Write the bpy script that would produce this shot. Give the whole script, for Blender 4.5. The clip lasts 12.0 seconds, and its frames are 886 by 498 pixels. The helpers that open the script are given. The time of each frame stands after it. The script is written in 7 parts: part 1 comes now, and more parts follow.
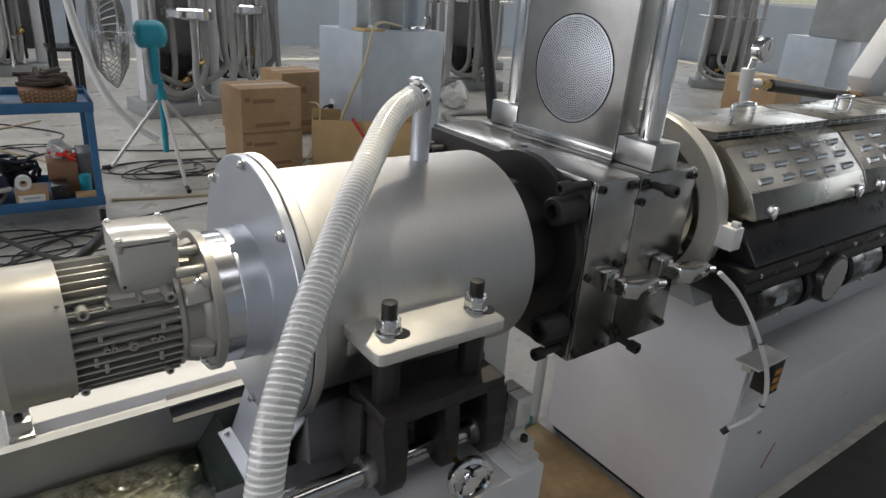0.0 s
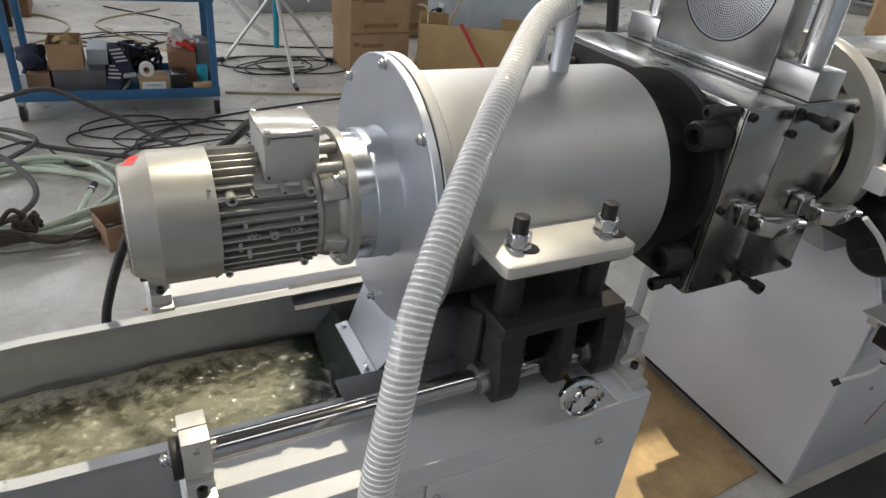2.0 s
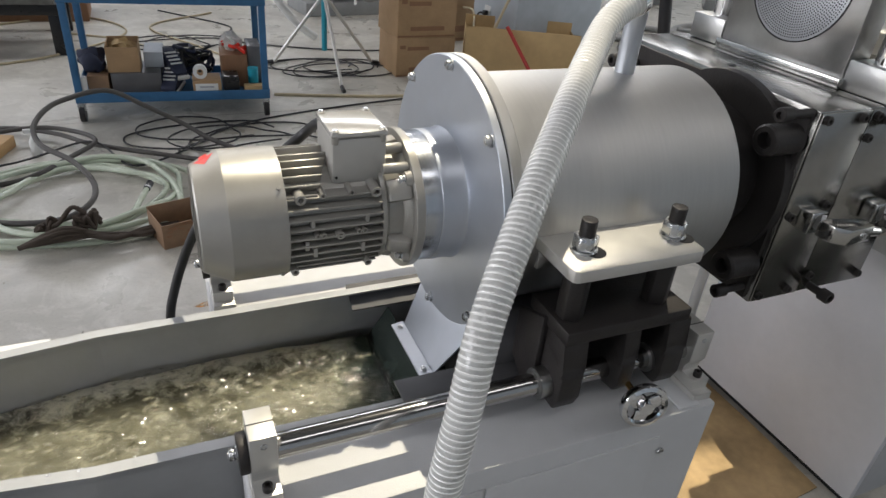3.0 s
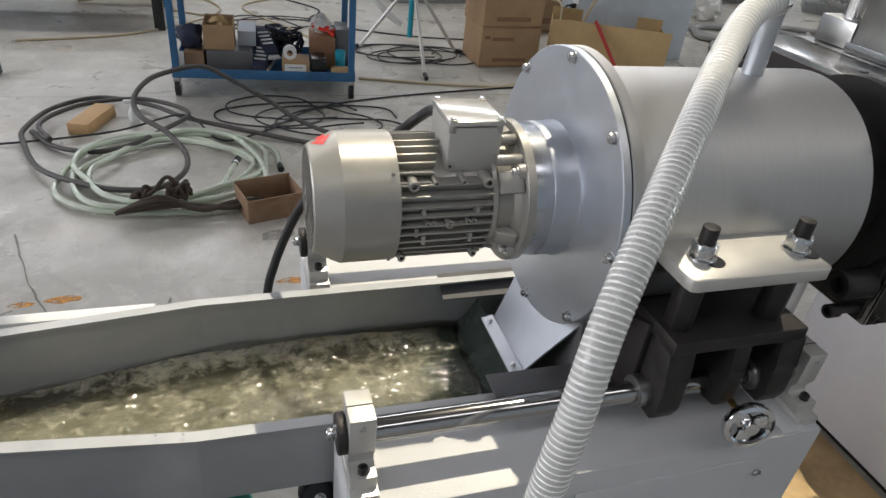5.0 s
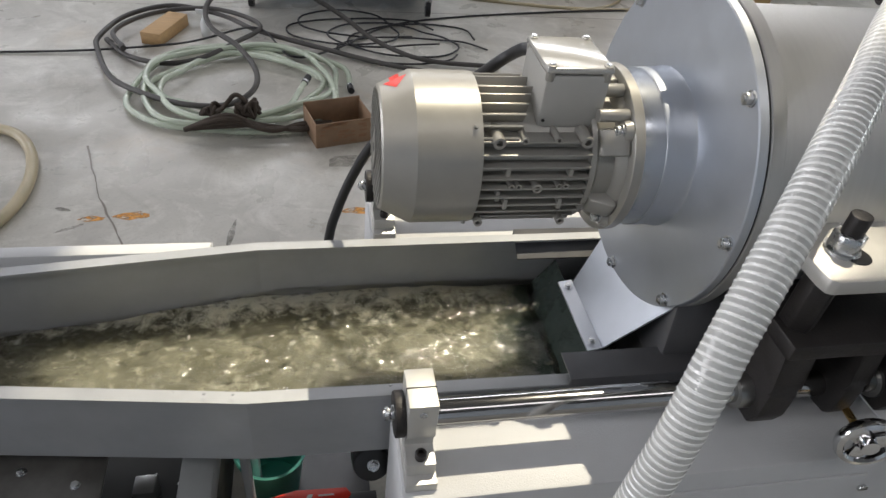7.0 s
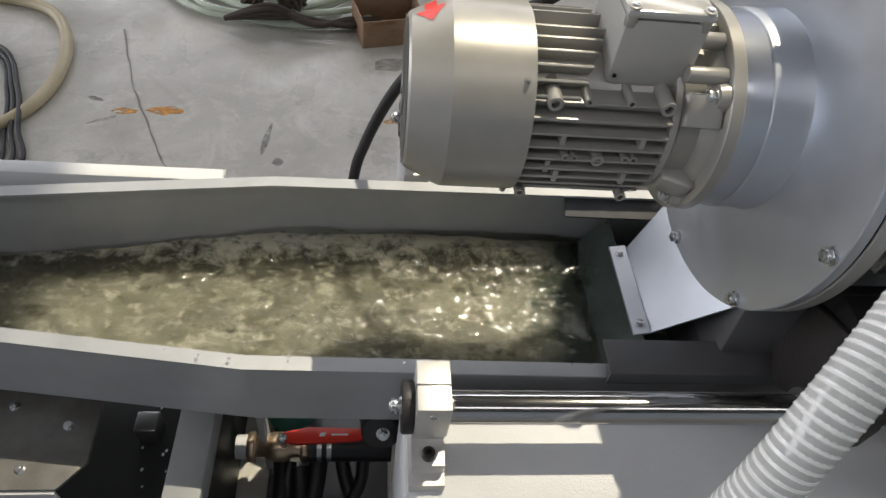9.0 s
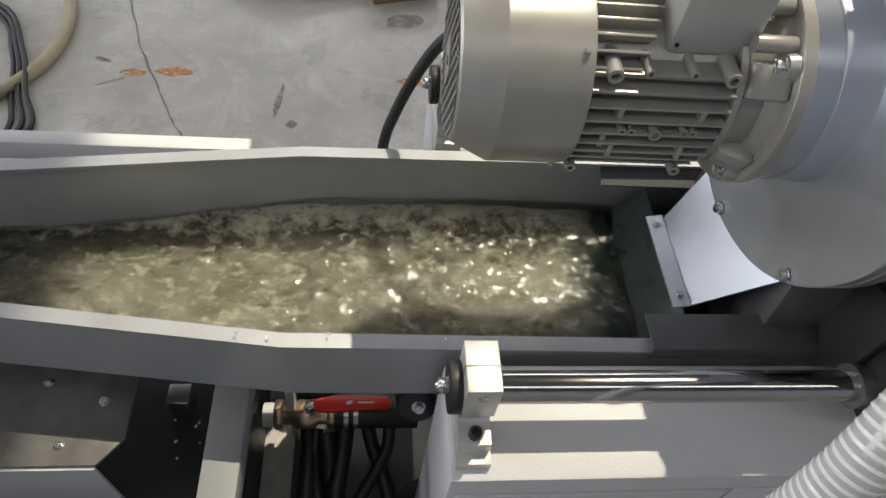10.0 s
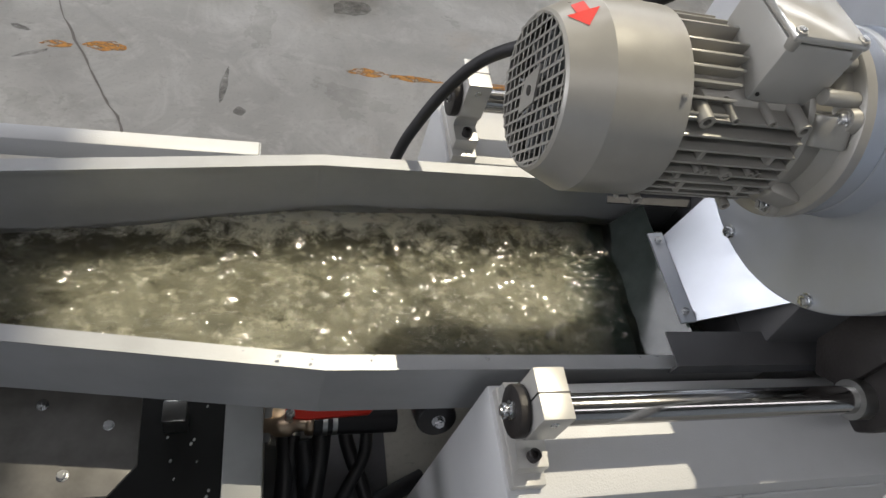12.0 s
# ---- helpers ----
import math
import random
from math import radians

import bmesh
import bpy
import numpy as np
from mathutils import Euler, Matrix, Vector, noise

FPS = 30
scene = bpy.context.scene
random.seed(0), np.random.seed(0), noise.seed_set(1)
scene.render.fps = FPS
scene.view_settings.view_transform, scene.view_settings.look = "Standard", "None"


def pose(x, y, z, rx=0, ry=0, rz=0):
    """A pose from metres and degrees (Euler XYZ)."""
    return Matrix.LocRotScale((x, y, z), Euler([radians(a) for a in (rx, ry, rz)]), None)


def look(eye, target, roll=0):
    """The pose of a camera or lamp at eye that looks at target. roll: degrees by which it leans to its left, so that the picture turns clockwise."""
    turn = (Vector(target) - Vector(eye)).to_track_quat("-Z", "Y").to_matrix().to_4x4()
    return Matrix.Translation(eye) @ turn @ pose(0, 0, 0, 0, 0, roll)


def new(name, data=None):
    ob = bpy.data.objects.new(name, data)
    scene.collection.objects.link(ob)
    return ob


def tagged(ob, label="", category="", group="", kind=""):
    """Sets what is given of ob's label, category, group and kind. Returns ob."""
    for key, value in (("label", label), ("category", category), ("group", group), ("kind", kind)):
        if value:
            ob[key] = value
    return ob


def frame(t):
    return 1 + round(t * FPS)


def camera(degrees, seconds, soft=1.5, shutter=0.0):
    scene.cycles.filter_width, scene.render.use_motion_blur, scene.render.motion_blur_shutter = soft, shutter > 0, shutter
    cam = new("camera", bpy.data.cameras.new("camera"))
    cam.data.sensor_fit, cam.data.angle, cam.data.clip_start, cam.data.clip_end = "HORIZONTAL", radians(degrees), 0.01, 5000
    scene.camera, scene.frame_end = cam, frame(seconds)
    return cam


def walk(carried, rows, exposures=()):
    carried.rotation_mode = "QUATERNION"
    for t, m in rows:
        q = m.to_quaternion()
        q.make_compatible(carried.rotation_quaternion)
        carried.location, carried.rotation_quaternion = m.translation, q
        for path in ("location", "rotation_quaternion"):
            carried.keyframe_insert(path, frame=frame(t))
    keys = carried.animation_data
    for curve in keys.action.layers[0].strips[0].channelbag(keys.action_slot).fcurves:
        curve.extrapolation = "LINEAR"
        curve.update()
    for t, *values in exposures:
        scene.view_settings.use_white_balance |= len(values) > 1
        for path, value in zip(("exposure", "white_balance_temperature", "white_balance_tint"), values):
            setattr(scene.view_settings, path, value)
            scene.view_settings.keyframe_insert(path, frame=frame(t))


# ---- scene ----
cam = camera(68.4, 12.0)
PATH = [
    (0, (-0.337, -0.991, 1.564), (0.773, 0.487, 0.801), 4.5),
    (0.5, (-0.344, -0.978, 1.556), (0.696, 0.497, 0.694), 5.3),
    (1, (-0.352, -0.967, 1.554), (0.61, 0.502, 0.597), 5.6),
    (1.5, (-0.371, -0.956, 1.554), (0.527, 0.508, 0.529), 6.4),
    (2, (-0.394, -0.945, 1.549), (0.454, 0.554, 0.532), 6.5),
    (2.5, (-0.411, -0.931, 1.545), (0.383, 0.596, 0.526), 5.8),
    (3, (-0.429, -0.925, 1.541), (0.316, 0.626, 0.521), 5.5),
    (5, (-0.49, -0.888, 1.529), (0.078, 0.711, 0.469), 6.6),
    (5.5, (-0.499, -0.858, 1.523), (0.023, 0.741, 0.441), 7.0),
    (6, (-0.499, -0.825, 1.514), (-0.031, 0.758, 0.384), 7.1),
    (6.5, (-0.486, -0.785, 1.509), (-0.074, 0.756, 0.303), 7.1),
    (7, (-0.476, -0.753, 1.505), (-0.109, 0.749, 0.236), 7.1),
    (9, (-0.433, -0.595, 1.477), (-0.208, 0.703, -0.028), 9.3),
    (9.5, (-0.437, -0.581, 1.472), (-0.256, 0.659, -0.086), 8.5),
    (10, (-0.479, -0.561, 1.47), (-0.258, 0.633, -0.119), 9.5),
    (10.5, (-0.533, -0.54, 1.469), (-0.205, 0.633, -0.118), 12.1),
    (11, (-0.584, -0.523, 1.468), (-0.173, 0.624, -0.118), 15.1),
    (11.5, (-0.63, -0.516, 1.468), (-0.151, 0.613, -0.112), 18.9),
    (12, (-0.668, -0.503, 1.465), (-0.124, 0.615, -0.101), 22.9),
]
walk(cam, [(t, look(eye, target, roll)) for t, eye, target, roll in PATH], [(0, -0.1), (2, 0.06), (6, 0.04), (9, -0.06), (12, -0.14)])

# ---------------------------------------------------------------- light
SUN_FROM = Vector((0.26, 0.38, 1.0)).normalized()
world = bpy.data.worlds.new("world")
scene.world = world
world.use_nodes = True
wn = world.node_tree
sky = wn.nodes.new("ShaderNodeTexSky")
sky.sky_type = "NISHITA"
sky.sun_disc = False
sky.sun_elevation = math.asin(SUN_FROM.z)
sky.sun_rotation = math.atan2(SUN_FROM.x, SUN_FROM.y)
wn.links.new(sky.outputs["Color"], wn.nodes["Background"].inputs["Color"])
wn.nodes["Background"].inputs["Strength"].default_value = 0.12

sun = new("sun", bpy.data.lights.new("sun", "SUN"))
sun.data.energy, sun.data.angle, sun.data.color = 4.2, radians(0.6), (1.0, 0.90, 0.71)
sun.matrix_basis = look(SUN_FROM * 20, (0, 0, 0))


def daylight_lamp(name, eye, target, sx, sy, watts, colour):
    """An area lamp for daylight, at a wall opening or under the closed roof."""
    ob = new(name, bpy.data.lights.new(name, "AREA"))
    ob.data.shape, ob.data.size, ob.data.size_y = "RECTANGLE", sx, sy
    ob.data.energy, ob.data.color = watts, colour
    ob.matrix_basis = look(eye, target)
    return ob


# Both roof lamps are added fill; the roof above them has no skylight.
daylight_lamp("roof_fill_1", (2.0, 6.4, 6.94), (2.0, 6.4, 0), 20, 1.7, 470, (0.99, 0.963, 0.985))
daylight_lamp("clerestory_light", (2.0, 12.95, 6.2), (2.0, 0.0, 1.6), 20, 1.3, 560, (0.975, 0.97, 1.0))
daylight_lamp("roof_fill_2", (2.0, -3.4, 6.94), (2.0, -3.4, 0), 20, 1.1, 190, (0.99, 0.963, 0.985))
daylight_lamp("side_window_light", (15.9, 2.0, 3.0), (0, 2.0, 2.0), 14, 2.6, 520, (0.97, 0.98, 1.0))
# Added fill for faces turned to -x, from an unseen wall.
daylight_lamp("end_fill_light", (-11.9, 2.0, 3.2), (0, 2.0, 1.5), 14, 3.0, 830, (0.985, 0.96, 1.0))


# ---------------------------------------------------------------- materials
def mat(name, colour, rough=0.5, metal=0.0, vary=0.12, size=8.0, bump=0.0, bump_size=120.0, stain=0.0,
        stain_size=1.5, rough_vary=0.12, stretch=(1, 1, 1), coat=0.0, piece=0.0, transmission=0.0, ior=1.45):
    m = bpy.data.materials.new(name)
    m.use_nodes = True
    nt = m.node_tree
    n, l = nt.nodes, nt.links
    b = n["Principled BSDF"]
    b.inputs["Metallic"].default_value = metal
    b.inputs["Coat Weight"].default_value = coat
    b.inputs["Transmission Weight"].default_value = transmission
    b.inputs["IOR"].default_value = ior
    tc = n.new("ShaderNodeTexCoord")
    mp = n.new("ShaderNodeMapping")
    mp.inputs["Scale"].default_value = stretch
    l.new(tc.outputs["Object"], mp.inputs["Vector"])
    fine = n.new("ShaderNodeTexNoise")
    fine.inputs["Scale"].default_value, fine.inputs["Detail"].default_value = size, 6
    l.new(mp.outputs["Vector"], fine.inputs["Vector"])
    mix = n.new("ShaderNodeMix")
    mix.data_type = "RGBA"
    mix.inputs["A"].default_value = (*[c * (1 - vary) for c in colour], 1)
    mix.inputs["B"].default_value = (*[min(1, c * (1 + vary)) for c in colour], 1)
    l.new(fine.outputs["Fac"], mix.inputs["Factor"])
    out = mix.outputs["Result"]
    if stain:
        big = n.new("ShaderNodeTexNoise")
        big.inputs["Scale"].default_value, big.inputs["Detail"].default_value, big.inputs["Roughness"].default_value = stain_size, 5, 0.65
        l.new(tc.outputs["Object"], big.inputs["Vector"])
        ramp = n.new("ShaderNodeValToRGB")
        ramp.color_ramp.elements[0].position, ramp.color_ramp.elements[1].position = 0.38, 0.66
        ramp.color_ramp.elements[0].color = (1 - stain, 1 - stain, 1 - stain * 1.05, 1)
        l.new(big.outputs["Fac"], ramp.inputs["Fac"])
        mul = n.new("ShaderNodeMix")
        mul.data_type, mul.blend_type = "RGBA", "MULTIPLY"
        mul.inputs["Factor"].default_value = 1
        l.new(out, mul.inputs["A"])
        l.new(ramp.outputs["Color"], mul.inputs["B"])
        out = mul.outputs["Result"]
    if piece:
        info = n.new("ShaderNodeObjectInfo")
        hsv = n.new("ShaderNodeHueSaturation")
        rng = n.new("ShaderNodeMapRange")
        rng.inputs["To Min"].default_value, rng.inputs["To Max"].default_value = 1 - piece, 1 + piece
        l.new(info.outputs["Random"], rng.inputs["Value"])
        l.new(rng.outputs["Result"], hsv.inputs["Value"])
        l.new(out, hsv.inputs["Color"])
        out = hsv.outputs["Color"]
    l.new(out, b.inputs["Base Color"])
    rr = n.new("ShaderNodeMapRange")
    rr.inputs["To Min"].default_value = max(0.02, rough - rough_vary)
    rr.inputs["To Max"].default_value = min(1.0, rough + rough_vary)
    l.new(fine.outputs["Fac"], rr.inputs["Value"])
    l.new(rr.outputs["Result"], b.inputs["Roughness"])
    if bump:
        bn = n.new("ShaderNodeTexNoise")
        bn.inputs["Scale"].default_value, bn.inputs["Detail"].default_value = bump_size, 4
        l.new(mp.outputs["Vector"], bn.inputs["Vector"])
        bp = n.new("ShaderNodeBump")
        bp.inputs["Strength"].default_value, bp.inputs["Distance"].default_value = bump, 0.002
        l.new(bn.outputs["Fac"], bp.inputs["Height"])
        l.new(bp.outputs["Normal"], b.inputs["Normal"])
    return m




def concrete_material():
    """Worn trowelled concrete: clouds, pale scuffs, dark smudges, grit and a patchy polish."""
    m = bpy.data.materials.new("concrete")
    m.use_nodes = True
    n, l = m.node_tree.nodes, m.node_tree.links
    b = n["Principled BSDF"]
    tc = n.new("ShaderNodeTexCoord")

    def cloud(scale, detail, rough, twist=0.0, stretch=(1, 1, 1), turn=0.0, shift=0.0):
        mp = n.new("ShaderNodeMapping")
        mp.inputs["Scale"].default_value, mp.inputs["Rotation"].default_value = stretch, (0, 0, turn)
        mp.inputs["Location"].default_value = (shift, shift, 0)
        l.new(tc.outputs["Object"], mp.inputs["Vector"])
        k = n.new("ShaderNodeTexNoise")
        k.inputs["Scale"].default_value, k.inputs["Detail"].default_value = scale, detail
        k.inputs["Roughness"].default_value, k.inputs["Distortion"].default_value = rough, twist
        l.new(mp.outputs["Vector"], k.inputs["Vector"])
        return k.outputs["Fac"]

    def span(fac, lo, hi, to0=0.0, to1=1.0):
        k = n.new("ShaderNodeMapRange")
        for name, v in (("From Min", lo), ("From Max", hi), ("To Min", to0), ("To Max", to1)):
            k.inputs[name].default_value = v
        l.new(fac, k.inputs["Value"])
        return k.outputs["Result"]

    def over(a, colour, fac):
        k = n.new("ShaderNodeMix")
        k.data_type = "RGBA"
        if isinstance(a, tuple):
            k.inputs["A"].default_value = a
        else:
            l.new(a, k.inputs["A"])
        k.inputs["B"].default_value = (*colour, 1)
        l.new(fac, k.inputs["Factor"])
        return k.outputs["Result"]
    c = over((0.36, 0.345, 0.305, 1), (0.53, 0.515, 0.46), span(cloud(1.7, 6, 0.62, 0.6), 0.34, 0.66))
    c = over(c, (0.63, 0.615, 0.56), span(cloud(5.2, 7, 0.7, 0.9, shift=4.0), 0.5, 0.72, 0, 0.75))
    c = over(c, (0.27, 0.25, 0.21), span(cloud(3.4, 8, 0.72, 1.1, shift=9.0), 0.54, 0.74, 0, 0.7))
    c = over(c, (0.22, 0.2, 0.17), span(cloud(9, 6, 0.7, 0.3, (1, 4.5, 1), 0.12, 2.0), 0.63, 0.74, 0, 0.6))
    c = over(c, (0.2, 0.18, 0.15), span(cloud(7, 6, 0.7, 0.4, (6, 1, 1), 0.5, 7.0), 0.66, 0.76, 0, 0.5))
    c = over(c, (0.46, 0.35, 0.22), span(cloud(2.3, 5, 0.6, 0.5, shift=14.0), 0.58, 0.76, 0, 0.4))
    c = over(c, (0.3, 0.285, 0.25), span(cloud(85, 3, 0.6), 0.55, 0.8, 0, 0.55))
    c = over(c, (0.12, 0.11, 0.1), span(cloud(42, 4, 0.65, shift=3.0), 0.69, 0.76, 0, 0.75))
    l.new(c, b.inputs["Base Color"])
    l.new(span(cloud(3.1, 6, 0.65, 0.5, shift=6.0), 0.3, 0.7, 0.2, 0.52), b.inputs["Roughness"])
    bp = n.new("ShaderNodeBump")
    bp.inputs["Strength"].default_value, bp.inputs["Distance"].default_value = 0.12, 0.003
    l.new(cloud(38, 6, 0.7), bp.inputs["Height"])
    l.new(bp.outputs["Normal"], b.inputs["Normal"])
    return m


def worn_patch_material(name, colour, scale, lo, hi, most, stretch):
    """Paint or rubber rubbed thin on the floor."""
    m = bpy.data.materials.new(name)
    m.use_nodes = True
    n, l = m.node_tree.nodes, m.node_tree.links
    b = n["Principled BSDF"]
    b.inputs["Base Color"].default_value = (*colour, 1)
    b.inputs["Roughness"].default_value = 0.6
    tc = n.new("ShaderNodeTexCoord")
    mp = n.new("ShaderNodeMapping")
    mp.inputs["Scale"].default_value = stretch
    l.new(tc.outputs["Object"], mp.inputs["Vector"])
    no = n.new("ShaderNodeTexNoise")
    no.inputs["Scale"].default_value, no.inputs["Detail"].default_value, no.inputs["Roughness"].default_value = scale, 7, 0.72
    l.new(mp.outputs["Vector"], no.inputs["Vector"])
    rg = n.new("ShaderNodeMapRange")
    rg.inputs["From Min"].default_value, rg.inputs["From Max"].default_value, rg.inputs["To Max"].default_value = lo, hi, most
    l.new(no.outputs["Fac"], rg.inputs["Value"])
    l.new(rg.outputs["Result"], b.inputs["Alpha"])
    return m


CONCRETE = concrete_material()
ORANGE_WORN = worn_patch_material("worn_orange_paint", (0.68, 0.32, 0.06), 30, 0.4, 0.58, 0.95, (0.7, 1.4, 1))
SCUFF = worn_patch_material("rubber_scuff", (0.12, 0.11, 0.095), 24, 0.3, 0.8, 0.42, (0.8, 1.4, 1))
PAINT_GREY = mat("grey_cabinet_paint", (0.56, 0.565, 0.57), 0.42, vary=0.04, size=30, bump=0.25, bump_size=420, stain=0.06, stain_size=4)
PAINT_LIGHT = mat("light_grey_paint", (0.62, 0.63, 0.64), 0.4, vary=0.04, size=30, bump=0.2, bump_size=420, stain=0.06, stain_size=3)
TANK_GREY = mat("tank_steel", (0.40, 0.41, 0.42), 0.42, 0.35, vary=0.07, size=20, bump=0.08, bump_size=300, stain=0.12, stain_size=7)
MOTOR_GREY = mat("motor_paint", (0.37, 0.358, 0.327), 0.33, 0.3, vary=0.05, size=40, bump=0.02, bump_size=600, stain=0.08, stain_size=14)
BRUSHED = mat("brushed_steel", (0.56, 0.555, 0.54), 0.39, 1.0, vary=0.07, size=24, bump=0.05, bump_size=160, stain=0.05, stain_size=5, stretch=(8, 0.5, 0.5), rough_vary=0.06)
bn = BRUSHED.node_tree
tan = bn.nodes.new("ShaderNodeTangent")
tan.direction_type, tan.axis = "RADIAL", "X"
bn.links.new(tan.outputs["Tangent"], bn.nodes["Principled BSDF"].inputs["Tangent"])
bn.nodes["Principled BSDF"].inputs["Anisotropic"].default_value = 0.85
FLANGE_STEEL = mat("flange_steel", (0.55, 0.58, 0.63), 0.38, 0.75, vary=0.05, size=30, bump=0.04, bump_size=200, stain=0.06, stain_size=6)
STEEL = mat("machined_steel", (0.56, 0.56, 0.55), 0.2, 1.0, vary=0.08, size=16, bump=0.03, bump_size=90, stain=0.12, stain_size=10, rough_vary=0.08)
DULL_STEEL = mat("dull_steel", (0.46, 0.46, 0.45), 0.34, 1.0, vary=0.1, size=14, bump=0.05, bump_size=120, stain=0.2, stain_size=9)
CHROME = mat("chrome", (0.75, 0.75, 0.76), 0.09, 1.0, vary=0.03, size=10, rough_vary=0.04)
ZINC = mat("zinc_bolt", (0.6, 0.61, 0.62), 0.28, 1.0, vary=0.12, size=90)
ALUMINIUM = mat("milled_aluminium", (0.62, 0.61, 0.58), 0.42, 0.6, vary=0.05, size=60, bump=0.08, bump_size=300)
BLACK_IRON = mat("black_oxide_casting", (0.028, 0.025, 0.024), 0.46, 0.2, vary=0.3, size=40, bump=0.3, bump_size=220)
BLACK_PAINT = mat("black_paint", (0.012, 0.012, 0.013), 0.3, vary=0.2, size=20, bump=0.06, bump_size=200)
BLACK_RUBBER = mat("black_rubber", (0.016, 0.016, 0.018), 0.45, vary=0.2, size=30, bump=0.1, bump_size=200)
GREY_RUBBER = mat("grey_rubber_hose", (0.06, 0.056, 0.052), 0.5, vary=0.15, size=12, bump=0.2, bump_size=150)
GREY_PLASTIC = mat("grey_hose_plastic", (0.30, 0.30, 0.29), 0.5, vary=0.1, size=14, stain=0.2, stain_size=5)
GREEN_HOSE = mat("pale_green_hose", (0.50, 0.56, 0.45), 0.25, vary=0.08, size=15, stain=0.1, stain_size=6, coat=0.3)
YELLOW_HOSE = mat("yellowed_hose", (0.47, 0.40, 0.26), 0.35, vary=0.1, size=15, stain=0.15, stain_size=6)
BLUE_PAINT = mat("blue_cart_paint", (0.035, 0.13, 0.27), 0.42, vary=0.15, size=18, bump=0.1, stain=0.25, stain_size=8)
TEAL = mat("teal_plastic", (0.015, 0.27, 0.36), 0.35, vary=0.1, size=15)
TEAL_PAINT = mat("teal_rubber_mat", (0.12, 0.42, 0.36), 0.5, vary=0.1, size=15)
CARD = mat("cardboard", (0.37, 0.24, 0.13), 0.75, vary=0.1, size=25, bump=0.15, bump_size=80, stain=0.18, stain_size=5, stretch=(1, 1, 6))
CARD_DARK = mat("dark_cardboard", (0.26, 0.165, 0.10), 0.75, vary=0.15, size=25, bump=0.15, bump_size=80, stain=0.2, stain_size=9)
CARD_PALE = mat("pale_cardboard", (0.50, 0.35, 0.17), 0.75, vary=0.08, size=20, bump=0.12, bump_size=80, stain=0.15, stain_size=4)
CARD_FLOOR = mat("floor_cardboard", (0.56, 0.39, 0.2), 0.7, vary=0.1, size=18, bump=0.15, bump_size=70, stain=0.35, stain_size=6)
WOOD = mat("raw_wood", (0.48, 0.31, 0.15), 0.65, vary=0.25, size=10, bump=0.2, bump_size=60, stretch=(1, 8, 8))
WOOD_DARK = mat("brown_timber", (0.22, 0.115, 0.06), 0.6, vary=0.2, size=8, bump=0.2, bump_size=60, stretch=(6, 6, 1))
WHITE_PLASTIC = mat("white_plastic", (0.66, 0.67, 0.66), 0.35, vary=0.05, size=20, stain=0.1, stain_size=8)
RED = mat("red_paint", (0.62, 0.035, 0.02), 0.35, vary=0.1, size=30)
RED_DARK = mat("red_stick", (0.35, 0.03, 0.025), 0.5, vary=0.15, size=30)
CRACK = mat("crack_dust", (0.23, 0.21, 0.185), 0.9, vary=0.25, size=60)
ORANGE = mat("orange_floor_paint", (0.62, 0.30, 0.07), 0.6, vary=0.3, size=40, stain=0.5, stain_size=30)
BRASS = mat("brass", (0.68, 0.45, 0.18), 0.25, 1.0, vary=0.12, size=40)
COPPER = mat("worn_brass_valve", (0.55, 0.42, 0.30), 0.35, 0.9, vary=0.15, size=40)
WALL_PAINT = mat("wall_paint", (0.42, 0.47, 0.52), 0.7, vary=0.04, size=4, stain=0.12, stain_size=0.9)
ROOF = mat("roof_sheet", (0.16, 0.165, 0.17), 0.6, vary=0.05, size=4)
PALE_PANEL = mat("pale_blue_panel", (0.45, 0.50, 0.55), 0.45, vary=0.06, size=8, stain=0.15, stain_size=3)
OLIVE_GREY = mat("machine_grey", (0.30, 0.31, 0.31), 0.5, vary=0.12, size=10, stain=0.2, stain_size=4)
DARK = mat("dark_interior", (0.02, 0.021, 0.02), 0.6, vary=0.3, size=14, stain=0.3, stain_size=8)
FAN_CAGE = mat("fan_wire", (0.27, 0.27, 0.26), 0.4, 0.7, vary=0.1, size=20)
CLOTH = mat("dark_rope_cloth", (0.055, 0.042, 0.032), 0.85, vary=0.4, size=40, bump=0.4, bump_size=120)
NAVY = mat("navy_fabric", (0.02, 0.025, 0.05), 0.7, vary=0.3, size=40, bump=0.3, bump_size=120)
PEN_BLUE = mat("label_grey", (0.3, 0.33, 0.36), 0.4, vary=0.1, size=60)
# Motor paint, glossy and made paler so the lid looks brightly lit.
LID_LIT = mat("glossy_lit_lid_paint", (0.58, 0.57, 0.54), 0.17, 0.45, vary=0.05, size=40, stain=0.08, stain_size=14)
BLUE_DARK = mat("dark_blue_paint", (0.03, 0.05, 0.08), 0.5, vary=0.2, size=14, stain=0.3, stain_size=8)
# Cabinet grey made paler, to put side light on the end plate.
END_LIT = mat("lit_cabinet_paint", (0.74, 0.735, 0.76), 0.38, vary=0.04, size=30, bump=0.2, bump_size=420, stain=0.07, stain_size=3)
BOX_PAINT = mat("terminal_box_paint", (0.46, 0.45, 0.42), 0.38, 0.2, vary=0.05, size=40, stain=0.08, stain_size=14)
# Colour for the shaded floor beside the extruder.
FLOOR_SHADE = mat("floor_shade_green", (0.042, 0.046, 0.038), 0.6, vary=0.25, size=30, bump=0.3, bump_size=160, stain=0.3, stain_size=5)
GLASS_PANE = mat("window_glass", (0.85, 0.95, 0.95), 0.05, vary=0.02, transmission=1.0)


